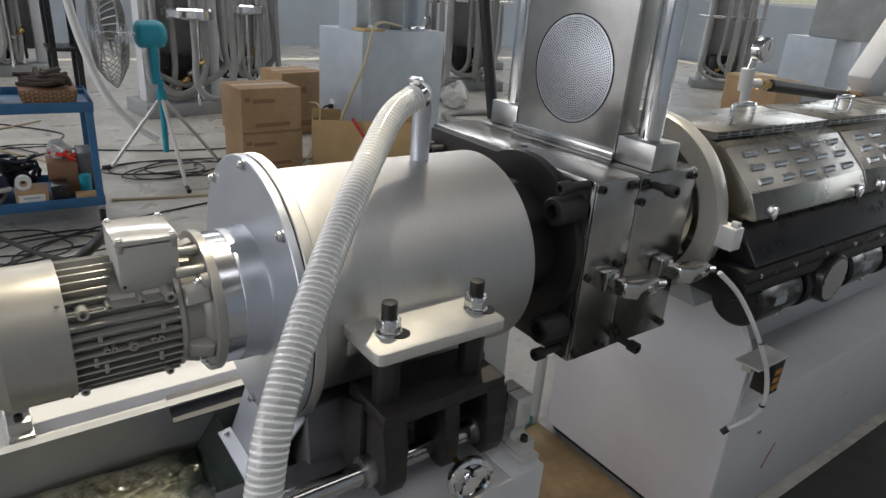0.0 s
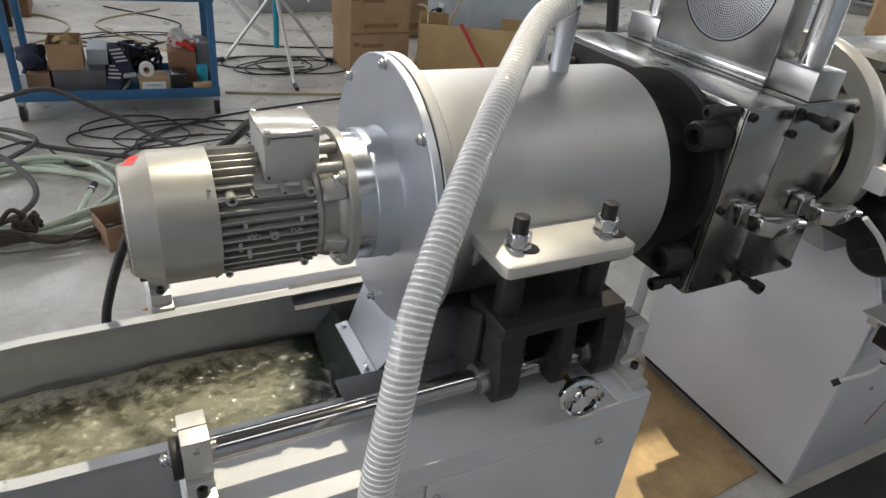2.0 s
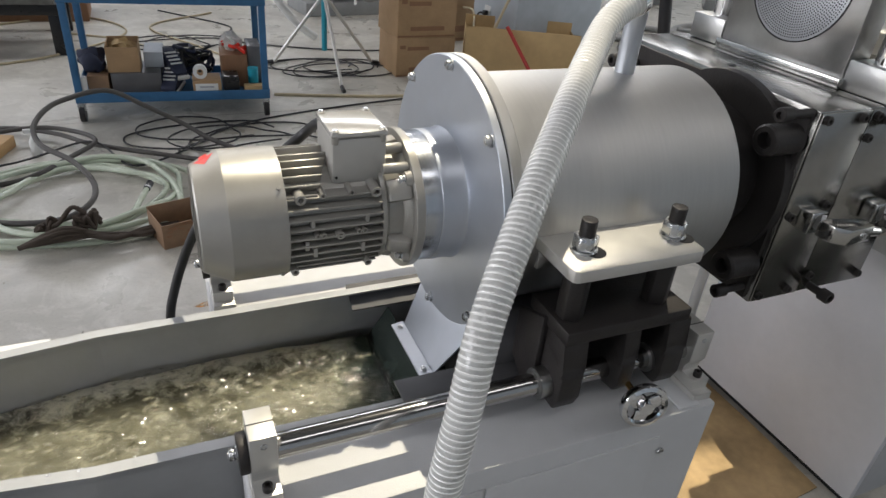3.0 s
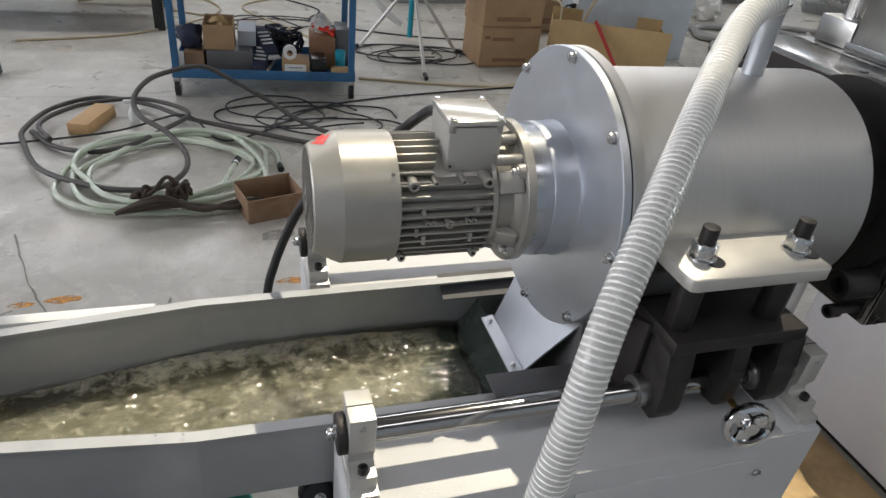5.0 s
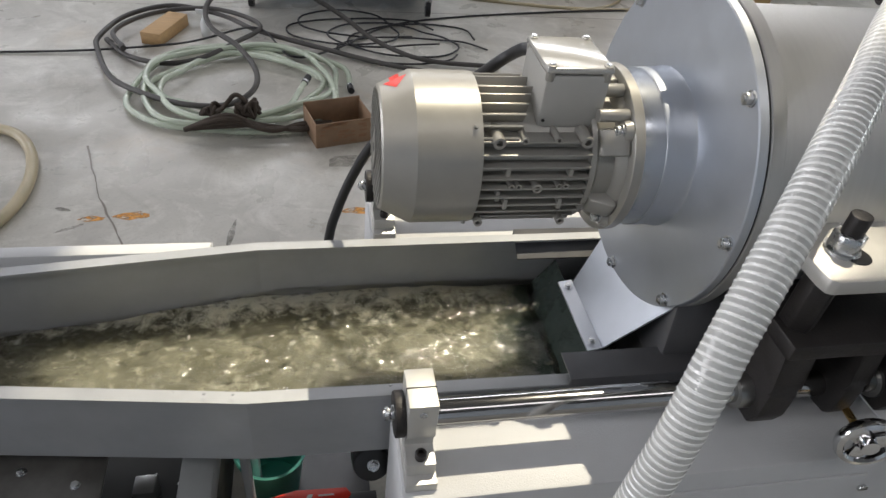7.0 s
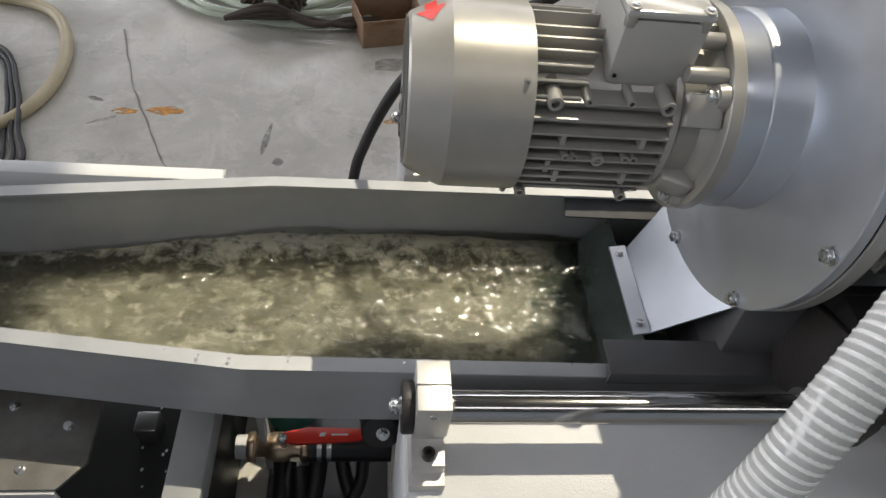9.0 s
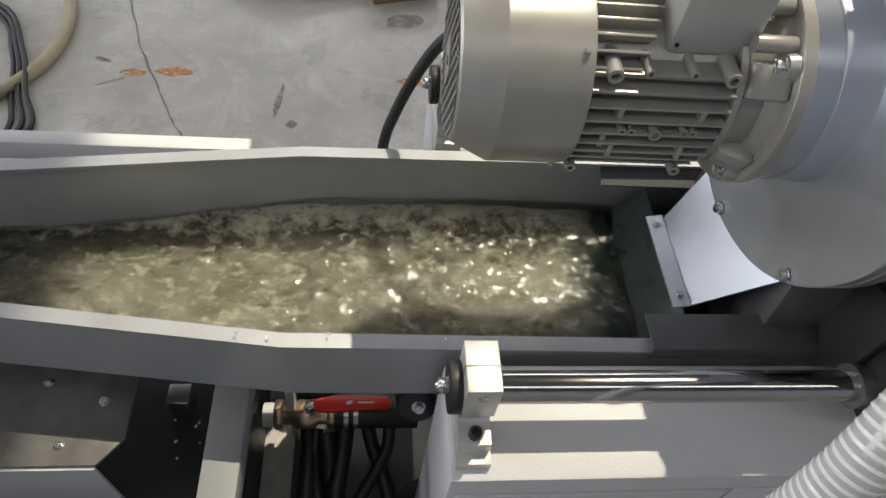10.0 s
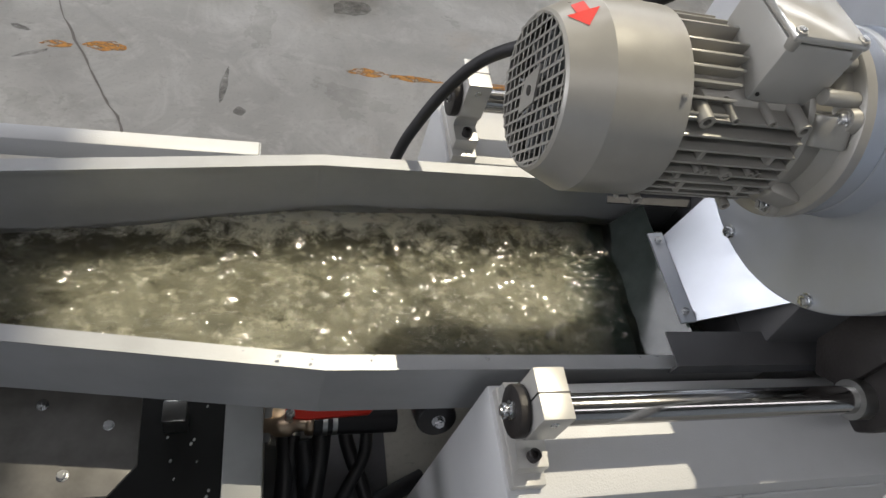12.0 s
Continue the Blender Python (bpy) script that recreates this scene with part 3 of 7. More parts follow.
    solo("ceiling", bm, ROOF, "unseen grey sheet roof with a slot shaping the sun patch", "ceiling", kind="structure", smooth=0)
    # yard outside the windows
    solo("ground", box(-80, 90, -80, 90, -0.6, -0.3), CONCRETE, "pale yard outside the hall", "ground", kind="structure", smooth=0)


hall()

# ---------------------------------------------------------------- the pelletizer
AX = 1.05          # height of the machine's axis
YZ = (0, 0, AX)


def motor():
    t = thing("electric_motor", (-0.24, 0, 0.95), "beige-grey cast electric motor with cooling fins", "motor")
    cover = part("fan_cover", lathe([(-0.278, 0.094), (-0.278, 0.101), (-0.283, 0.1015), (-0.359, 0.1015), (-0.398, 0.0825), (-0.4005, 0.0795), (-0.4005, 0.077), (-0.392, 0.077), (-0.365, 0.092), (-0.29, 0.096), (-0.278, 0.094)], YZ, n=72), MOTOR_GREY, t, "smooth beige-grey fan cowl", 17)
    for a in (45, 135, 225, 315):
        w = radians(a)
        c = Vector((-0.287, 0.101 * math.cos(w), AX + 0.101 * math.sin(w)))
        part("cowl_screw", hex_bolt(c, (0, math.cos(w), math.sin(w)), 0.0055), MOTOR_GREY, cover)
    # open lattice over the fan
    R = 0.0785
    g = bmesh.new()
    for s in (1, -1):
        d = Vector((0, math.cos(radians(55)) * s, math.sin(radians(55))))
        nrm = Vector((0, -d.z, d.y))
        for k in range(-7, 8):
            off = k * 0.0122
            half = math.sqrt(max(0, R * R - off * off))
            if half < 0.012:
                continue
            c = Vector((-0.4014 + 0.0003 * s, 0, AX)) + nrm * off
            own = bmesh.new()
            bmesh.ops.create_cube(own, size=1, matrix=Matrix.Translation(c) @ Matrix((Vector((1, 0, 0)), nrm, d)).transposed().to_4x4() @ Matrix.Diagonal((0.0003, 0.0028, 2 * half, 1)))
            join(g, own)
    grille = part("grille", g, MOTOR_GREY, cover, "diamond lattice fan grille", 0)
    part("hub_plate", prism([(0.0, AX + 0.034), (-0.018, AX), (0.0, AX - 0.034), (0.018, AX)], "X", -0.4034, -0.4004), MOTOR_GREY, cover, "", 0)
    part("hub_hole", rod((-0.404, 0, AX), (-0.4025, 0, AX), 0.0055), BLACK_PAINT, cover)
    part("fan_dark", lathe([(-0.375, 0.0), (-0.375, 0.089), (-0.372, 0.089), (-0.372, 0.0)], YZ, n=40), DARK, cover, "dark fan behind the grille")
    for k in range(9):
        w = 2 * math.pi * k / 9
        own = box(-0.388, -0.378, -0.0015, 0.0015, 0.02, 0.07)
        part("fan_blade", join(None, own, Matrix.Translation((0, 0, AX)) @ Matrix.Rotation(w, 4, "X")), OLIVE_GREY, cover)
    # red arrow, wrapped on the cone
    def on_cone(a, u):
        x = -0.359 - 0.039 * u
        r = 0.1015 - 0.019 * u + 0.0012
        return Vector((x, -r * math.sin(a), AX + r * math.cos(a)))
    ar = bmesh.new()
    outline = [(0.14, 0.66), (0.34, 0.66), (0.34, 0.92), (0.58, 0.48), (0.34, 0.05), (0.34, 0.31), (0.14, 0.31)]
    vs = [ar.verts.new(on_cone(a * 1.0 - 0.46, 0.1 + u * 0.86)) for a, u in outline]
    ar.faces.new((vs[0], vs[1], vs[5], vs[6]))
    ar.faces.new((vs[2], vs[3], vs[4], vs[5], vs[1]))
    part("direction_arrow", ar, RED, cover, "red rotation arrow sticker", 0)
    body = part("stator_body", lathe([(-0.285, 0.03), (-0.285, 0.082), (-0.13, 0.082), (-0.13, 0.03)], YZ, n=40), MOTOR_GREY, t)
    for side in (-1, 1):
        for k in range(-5, 5):
            dz = k * 0.0145 - 0.003
            reach = math.sqrt(max(0.0004, 0.0985 ** 2 - dz * dz))
            x1 = -0.135
            if dz > 0.062:
                x1 = -0.203
            if abs(dz) > 0.09:
                continue
            prof = [(side * reach, AX + dz + 0.0014), (side * reach, AX + dz - 0.0014), (side * 0.035, AX + dz - 0.0026), (side * 0.035, AX + dz + 0.0026)]
            part("cooling_fin", prism(prof, "X", -0.284, x1, 0.0005), MOTOR_GREY, body, "", 30)
    for a in (8, 17, 26, 35, 44, 53):
        for side in (-1, 1):
            own = box(-0.284, -0.2 - 0.0006 * a, -0.0014, 0.0014, 0.06, 0.0985, 0.0004)
            part("cooling_fin", join(None, own, Matrix.Translation((0, 0, AX)) @ Matrix.Rotation(radians(a * side), 4, "X")), MOTOR_GREY, body, "", 30)
    for x, z, r, y in ((-0.259, 1.107, 0.0078, -0.088), (-0.145, 1.108, 0.0078, -0.088), (-0.225, 1.108, 0.0045, -0.084), (-0.182, 1.109, 0.0045, -0.084), (-0.203, 1.048, 0.0065, -0.1),
                       (-0.237, 1.05, 0.0042, -0.099), (-0.228, 1.05, 0.0042, -0.099), (-0.174, 1.051, 0.0042, -0.099), (-0.165, 1.051, 0.0042, -0.099), (-0.27, 0.985, 0.006, -0.086), (-0.155, 0.985, 0.006, -0.086)):
        bm = lathe([(y + 0.05, r * 1.15), (y, r), (y, r * 0.55), (y + 0.012, r * 0.5), (y + 0.012, 0)], (x, 0, z), "Y", 18)
        part("mounting_boss", bm, MOTOR_GREY, body)
    for x, z in ((-0.243, 1.066), (-0.16, 1.066), (-0.24, 1.02), (-0.166, 1.02), (-0.252, 1.033)):
        part("mounting_boss", box(x - 0.003, x + 0.003, -0.094, -0.06, z - 0.008, z + 0.008, 0.001), MOTOR_GREY, body)
    part("fin_web", box(-0.199, -0.118, -0.054, 0.05, AX + 0.045, AX + 0.07, 0.004), MOTOR_GREY, body)
    tb = part("terminal_box", box(-0.205, -0.121, -0.056, 0.039, 1.112, 1.183, 0.005), BOX_PAINT, t, "square terminal box on the motor")
    part("box_lid", box(-0.2065, -0.1195, -0.0575, 0.0405, 1.184, 1.193, 0.0035), LID_LIT, tb, "flat glossy lid")
    for x in (-0.199, -0.127):
        for y in (-0.051, 0.034):
            part("lid_lug", rod((x, y, 1.174), (x, y, 1.1945), 0.0062, n=14, bevel=0.001), MOTOR_GREY, tb)
            part("lid_screw", rod((x, y, 1.1945), (x, y, 1.1965), 0.0038, n=12), ZINC, tb)
    part("vent_dot", rod((-0.199, -0.0565, 1.123), (-0.199, -0.058, 1.123), 0.0022, n=10), BLACK_PAINT, tb)
    bm = lathe([(-0.134, 0.05), (-0.134, 0.093), (-0.128, 0.095), (-0.122, 0.088), (-0.1, 0.088), (-0.092, 0.1), (-0.087, 0.102), (-0.087, 0.05)], YZ)
    part("end_shield", bm, MOTOR_GREY, t)
    fl = part("motor_flange", lathe([(-0.088, 0.04), (-0.088, 0.1145), (-0.0865, 0.1165), (-0.074, 0.1165), (-0.0725, 0.115), (-0.0725, 0.04)], YZ, n=72), MOTOR_GREY, t)
    for a in (42, 138, 218, 322):
        w = radians(a)
        c, s = math.cos(w), math.sin(w)
        part("flange_pad", rod((-0.098, 0.102 * c, AX + 0.102 * s), (-0.0885, 0.102 * c, AX + 0.102 * s), 0.0125, 0.0145, 20), MOTOR_GREY, fl)
        part("flange_bolt", hex_bolt((-0.098, 0.102 * c, AX + 0.102 * s), (-1, 0, 0), 0.013), ZINC, fl)
    for a, half in ((56, 0.017), (112, 0.014), (180, 0.011), (236, 0.014), (292, 0.017), (0, 0.011)):
        own = prism([(-0.13, 0.078), (-0.0885, 0.078), (-0.0885, 0.107), (-0.094, 0.109), (-0.124, 0.0985)], "Y", -half, half, 0.003)
        part("shield_rib", join(None, own, Matrix.Translation((0, 0, AX)) @ Matrix.Rotation(radians(a), 4, "X")), MOTOR_GREY, t)
    for y, z in ((-0.028, 0.101), (-0.062, 0.083)):
        part("shield_boss", rod((-0.13, y, AX + z), (-0.0885, y, AX + z), 0.0085, n=18, bevel=0.001), MOTOR_GREY, t)
    return t


motor()


def pelletizer_hood():
    t = thing("pelletizer_hood", (0.25, 0, 0.82), "brushed stainless cutter drum with a bolted round end flange", "machine hood")
    part("spigot", lathe([(-0.0725, 0.05), (-0.0725, 0.1085), (-0.071, 0.11), (-0.042, 0.11), (-0.042, 0.05)], YZ, n=80), SPIGOT_STEEL, t, "polished steel spigot ring")
    part("spigot_shell", lathe([(-0.0418, 0.05), (-0.0418, 0.1105), (-0.0408, 0.1115), (-0.004, 0.1115), (0.0, 0.114), (0.0, 0.05)], YZ, n=80), FLANGE_STEEL, t, "satin blue-grey spigot shell")
    plate = part("end_plate", lathe([(0.0, 0.09), (0.0, 0.2295), (0.0015, 0.231), (0.0125, 0.231), (0.014, 0.2295), (0.014, 0.09)], YZ, n=120), FLANGE_STEEL, t, "pale blue-grey round end plate")
    part("gasket", lathe([(0.014, 0.2), (0.014, 0.2285), (0.0165, 0.2285), (0.0165, 0.2)], YZ, n=96), BLACK_RUBBER, t, "dark gasket seam")
    part("drum_flange", lathe([(0.0165, 0.18), (0.0165, 0.2295), (0.018, 0.231), (0.0345, 0.231), (0.036, 0.2295), (0.036, 0.18)], YZ, n=120), BRUSHED, t)
    for k in range(8):
        w = radians(k * 45)
        c = Vector((0.0, -0.22 * math.sin(w), AX + 0.22 * math.cos(w)))
        part("flange_bolt", hex_bolt(c, (-1, 0, 0), 0.0135), ZINC, plate)
    part("drum", lathe([(0.035, 0.17), (0.035, 0.199), (0.4775, 0.199), (0.48, 0.1965), (0.48, 0.12)], YZ, n=128), BRUSHED, t, "brushed stainless drum shell")
    part("collar", lathe([(0.48, 0.1), (0.48, 0.13), (0.6, 0.13), (0.6, 0.1)], YZ, n=64), BLACK_IRON, t, "black cutting chamber collar")
    part("hose_stub", tube(smooth_path([(0.335, 0.0, 1.22), (0.335, 0.0, 1.30), (0.334, -0.003, 1.34), (0.327, -0.012, 1.366), (0.31, -0.032, 1.379)], 6), 0.0175, 20), FLANGE_STEEL, t, "bent steel pipe stub")
    # chute under the flange
    bm = bmesh.new()
    outline = [(-0.0217 + 0.5 * (z - 0.7165), y, z) for y, z in ((0.108, 0.845), (-0.02, 0.86), (-0.135, 0.872), (-0.086, 0.716), (0.074, 0.716))]
    top = [bm.verts.new(p) for p in outline]
    low = [bm.verts.new((p[0] + 0.003, p[1], p[2] - 0.002)) for p in outline]
    bm.faces.new(top)
    bm.faces.new(low[::-1])
    for i in range(len(top)):
        j = (i + 1) % len(top)
        bm.faces.new((top[i], low[i], low[j], top[j]))
    chute = part("chute_plate", bm, FLANGE_STEEL, t, "bright sloping chute plate", 0)
    strip = part("chute_strip", prism([(-0.047, 0.710), (-0.0225, 0.7145), (-0.0225, 0.718), (-0.047, 0.7135)], "Y", -0.088, 0.08), FLANGE_STEEL, t, "clamping strip", 0)
    part("strip_bolt", hex_bolt((-0.034, 0.064, 0.716), (-0.17, 0, 1), 0.009), ZINC, strip)
    part("strip_bolt", hex_bolt((-0.035, -0.07, 0.716), (-0.17, 0, 1), 0.009), ZINC, strip)
    part("lower_shell", prism([(0.13, 0.87), (0.15, 0.72), (-0.15, 0.72), (-0.13, 0.87)], "X", 0.045, 0.44, 0.006), DARK_STEEL, t, "dark shell under the drum")
    # side bar bolted to the carriage
    bar = part("support_plate", prism([(0.078, -0.196), (0.078, -0.288), (0.081, -0.301), (0.089, -0.305), (0.31, -0.305), (0.318, -0.301), (0.321, -0.294), (0.321, -0.196)], "Z", 1.040, 1.06, 0.002), ALUMINIUM, t, "thick pale steel support plate")
    part("under_plate", box(0.11, 0.3, -0.285, -0.19, 1.028, 1.043, 0.002), ALUMINIUM, t)
    part("weld_plate", box(0.085, 0.325, -0.2, -0.15, 1.0, 1.05, 0.003), BRUSHED, t)
    for x in (0.128, 0.296):
        part("washer", rod((x, -0.25, 1.06), (x, -0.25, 1.0635), 0.021, n=24), ZINC, bar)
        nut = part("nut", hexagon((x, -0.25, 1.075), (0, 0, 1), 0.034, 0.023), ZINC, bar)
        part("stud", rod((x, -0.25, 1.02), (x, -0.25, 1.112), 0.0125, n=20, bevel=0.002), BLACK_IRON, bar, "black threaded stud")
        part("slot", rod((x + 0.012, -0.262, 1.0605), (x + 0.012, -0.262, 1.0612), 0.017, n=20), BLACK_PAINT, bar)
    return t


pelletizer_hood()


def carriage():
    t = thing("slide_carriage", (0.22, -0.25, 0.78), "black cast-iron slide carriage on a polished rod", "carriage")
    part("bed", box(0.1, 0.345, -0.294, -0.178, 0.912, 0.938, 0.004), BLACK_IRON, t)
    part("web", box(0.112, 0.35, -0.225, -0.185, 0.845, 0.914, 0.003), BLACK_IRON, t)
    for x0, x1, f in ((0.104, 0.148, 0), (0.222, 0.252, 1), (0.312, 0.356, 0)):
        own = prism([(-0.291, 0.915), (-0.291, 0.855), (-0.298, 0.845), (-0.298, 0.80), (-0.288, 0.775 + 0.008 * f), (-0.228, 0.775), (-0.2, 0.79), (-0.2, 0.915)], "X", x0, x1, 0.005)
        part("bearing_block", own, BLACK_IRON, t)
    for x0, x1 in ((0.084, 0.105), (0.147, 0.152), (0.307, 0.313), (0.355, 0.372)):
        part("bush", lathe([(x0, 0.0185), (x0, 0.0265), (x1, 0.0265), (x1, 0.0185), (x0, 0.0185)], (0, -0.255, 0.81), n=32), DULL_STEEL, t)
    part("side_wing", prism([(-0.235, 0.93), (-0.235, 0.80), (-0.2, 0.77), (-0.16, 0.80), (-0.16, 0.9)], "X", 0.092, 0.106, 0.004), BLACK_IRON, t)
    for x in (0.128, 0.296):
        part("hex_spacer", hexagon((x, -0.25, 0.985), (0, 0, 1), 0.04, 0.094), BLACK_IRON, t, "black hexagonal spacer")
    w = part("handwheel", lathe([(-0.006, 0.028), (-0.009, 0.031), (-0.006, 0.0375), (0, 0.0395), (0.006, 0.0375), (0.008, 0.031), (0.005, 0.028), (-0.006, 0.028)], (0, 0, 0), "Z", 40), CHROME, t, "chrome clamping handwheel")
    bm = rod((0, 0, -0.012), (0, 0, 0.012), 0.011, n=20)
    for k in range(3):
        a = k * 2 * math.pi / 3 + 0.4
        own = box(0.008, 0.031, -0.0115, 0.0115, -0.004, 0.004, 0.002)
        join(bm, own, Matrix.Rotation(a, 4, "Z"))
    s = part("wheel_spokes", bm, CHROME, w)
    m = Matrix.Translation((0.236, -0.352, 0.805)) @ Vector((-0.2, -0.85, 0.08)).to_track_quat("Z", "Y").to_matrix().to_4x4() @ Matrix.Scale(1.06, 4)
    for o in (w, s):
        o.data.transform(m)
    bm = rod((0.246, -0.296, 0.801), (0.239, -0.338, 0.8035), 0.0055, n=14)
    part("wheel_screw", bm, BRASS, t, "brass clamping screw")
    part("wheel_hub", rod((0.239, -0.334, 0.803), (0.236, -0.352, 0.805), 0.0125, 0.014, 18), BLACK_IRON, w)
    return t


carriage()


def slide_rod(side):
    y = 0.255 * side
    t = thing("guide_rod", (0.0, y, 0.75), "polished round steel guide rod between clamped supports", "guide rod", "guide rods")
    part("rod", rod((-0.381, y, 0.81), (0.43, y, 0.81), 0.0185, n=48, bevel=0.002), ROD_STEEL, t)
    part("end_cap", rod((-0.392, y, 0.812), (-0.3785, y, 0.812), 0.03, n=36, bevel=0.002), BLACK_IRON, t, "black end washer")
    part("end_bolt", hex_bolt((-0.392, y, 0.814), (-1, 0, 0), 0.016), ZINC, t)
    for x0, x1 in ((-0.378, -0.341), (0.393, 0.43)):
        sup = part("rod_support", prism([(y - 0.03, 0.862), (y - 0.03, 0.80), (y - 0.02, 0.785), (y - 0.02, 0.772), (y - 0.052, 0.772), (y - 0.052, 0.75),
                                         (y + 0.052, 0.75), (y + 0.052, 0.772), (y + 0.02, 0.772), (y + 0.02, 0.785), (y + 0.03, 0.80), (y + 0.03, 0.862)], "X", x0, x1, 0.0012), ALUMINIUM, t, "clamped aluminium rod support")
        part("clamp_slit", box(x0 - 0.0004, x1 + 0.0004, y - 0.001, y + 0.001, 0.83, 0.8624), BLACK_PAINT, sup, "", 0)
        part("clamp_screw", cap_screw(((x0 + x1) / 2 , y - 0.0295, 0.846), (0, -1, 0), 0.0052, 0.002), ZINC, sup)
        for s in (-1, 1):
            part("foot_screw", cap_screw(((x0 + x1) / 2, y + s * 0.04, 0.772), (0, 0, 1), 0.0075, 0.011), BLACK_IRON, sup)
        part("base_pad", box(x0 - 0.002, x1 + 0.002, y - 0.066, y + 0.055, 0.735, 0.75, 0.001), ALUMINIUM, sup)
    return t


slide_rod(-1)
slide_rod(1)


def machine_frame():
    t = thing("pelletizer_cabinet", (0.0, 0, 0), "light grey painted steel machine cabinet with side covers", "machine cabinet")
    for s in (-1, 1):
        y0, y1 = sorted((s * 0.19, s * 0.335))
        part("side_beam", box(-0.385, 0.435, y0, y1, 0.12, 0.735, 0.004), PAINT_GREY, t)
        for x in (-0.34, 0.39):
            part("foot", rod((x, s * 0.26, 0.0), (x, s * 0.26, 0.12), 0.03, n=20), BLACK_RUBBER, t)
    part("end_wall", box(0.40, 0.43, -0.19, 0.19, 0.12, 0.70, 0.003), PAINT_GREY, t)
    part("deck", box(-0.1, 0.40, -0.19, 0.19, 0.55, 0.58), PAINT_GREY, t, "", 0)
    door = part("cover_door", box(-0.03, 0.318, -0.339, -0.3352, 0.16, 0.690, 0.001), PAINT_GREY, t, "grey cover door")
    part("cover_door", box(-0.375, -0.035, -0.339, -0.3352, 0.16, 0.690, 0.001), PAINT_GREY, t, "grey cover door")
    for x in (-0.052, -0.013, 0.325):
        part("latch", rod((x, -0.339, 0.655), (x, -0.344, 0.655), 0.008, n=20, bevel=0.001), ZINC, door, "small round latch")
        part("latch_slot", box(x - 0.0065, x + 0.0065, -0.3448, -0.344, 0.6545, 0.6555), BLACK_PAINT, door, "", 0)
    part("bracket", box(0.355, 0.40, -0.33, -0.2, 0.735, 0.739, 0.001), PAINT_LIGHT, t)
    return t


machine_frame()


def outline_tank(off, x_left=-1.42):
    """The plan of the tank's walls, set in or out by off."""
    return [(0.06, 0.172 + off), (-0.585, 0.165 + off), (-0.985, 0.118 + off), (x_left, 0.085 + off)]


def tank():
    t = thing("water_trough", (-0.6, 0, 0.6), "grey sheet-steel water trough narrowing towards its outlet", "water trough")
    for s in (1, -1):
        in_, up = (-0.010, 0.008) if s > 0 else (0.0, -0.008)
        o, i = outline_tank(in_), outline_tank(in_ - 0.003)
        poly = [(x, s * y) for x, y in o] + [(x, s * y) for x, y in i[::-1]]
        part("side_wall", prism(poly, "Z", 0.605, 0.747 + up), TANK_GREY, t, "", 0)
        o, i = outline_tank(in_ + 0.006), outline_tank(in_ - 0.0145)
        poly = [(x, s * y) for x, y in o] + [(x, s * y) for x, y in i[::-1]]
        part("rim", prism(poly, "Z", 0.747 + up, 0.752 + up, 0.0012), TANK_GREY, t, "folded rim", 0)
        # raised dark cover strips beside the drum
        y0, y1 = sorted((s * 0.128, s * 0.179))
        part("cover_strip", prism([(s * 0.128, 0.757 if s < 0 else 0.728), (s * 0.1805, 0.757), (s * 0.1805, 0.760), (s * 0.128, 0.760 if s < 0 else 0.731)], "X", -0.116, 0.25), DARK_STEEL, t, "dark steel cover strip", 0)
        part("cover_edge", box(-0.116, 0.25, s * 0.179 - 0.0015, s * 0.179 + 0.0015, 0.735, 0.7568), DARK_STEEL, t, "", 0)
    rnd = random.Random(7)
    poly = [(x, y - 0.001) for x, y in outline_tank(0.0)] + [(x, -y + 0.001) for x, y in outline_tank(0.0)[::-1]]
    part("bottom", prism(poly, "Z", 0.598, 0.604), TANK_GREY, t, "", 0)
    part("end_wall", box(0.055, 0.058, -0.168, 0.168, 0.604, 0.74), DARK_STEEL, t, "dark end wall", 0)
    part("apron", prism([(-0.088, 0.618), (-0.03, 0.708), (-0.032, 0.7105), (-0.09, 0.6205)], "Y", -0.13, 0.146), GREEN_SHEET, t, "green acrylic apron sheet", 0)
    for k in range(14):
        x = rnd.uniform(-0.95, -0.12)
        s = rnd.choice((-1, 1))
        y = s * ((0.165 if x > -0.585 else 0.165 - (-0.585 - x) * 0.118) - 0.004 + rnd.uniform(-0.006, 0.006))
        r = rnd.uniform(0.0008, 0.003)
        bm = bmesh.new()
        bmesh.ops.create_uvsphere(bm, u_segments=10, v_segments=6, radius=1, matrix=Matrix.Translation((x, y, 0.752)) @ Matrix.Diagonal((r * 1.2, r, r * 0.5, 1)))
        part("droplet", bm, DROPLET, t, "water droplet")
    return t


DROPLET = mat("droplet", (0.9, 0.92, 0.92), 0.05, transmission=0.9, ior=1.33, vary=0.02)
tank()


def water_height(x, y, seed):
    """Chop running down the trough: rounded swells, sharp small crests, and a roll against the far wall."""
    v = Vector((x * 11 + seed, y * 17, seed))
    h = noise.noise(v) * 0.006
    h += (0.5 - abs(noise.noise(v * 2.6 + Vector((4, 0, 0))))) * 0.0055
    h += (0.5 - abs(noise.noise(v * 5.3 + Vector((0, 7, 0))))) * 0.0030 + noise.noise(v * 11.0) * 0.0009
    calm = 1.0 if x < -0.14 else max(0.12, 1 - (x + 0.14) * 7)
    roll = 0.013 * math.exp(-((y - 0.142) / 0.035) ** 2) * (1 + 0.5 * noise.noise(Vector((x * 9 + seed, 2, seed))))
    dip = -0.005 * math.exp(-((y - 0.085) / 0.028) ** 2)
    return (h + (roll + dip) * (1 if x > -0.6 else max(0.2, 1 + (x + 0.6) * 2))) * calm + max(-0.018, min(0.0, 0.05 * (x + 0.5)))


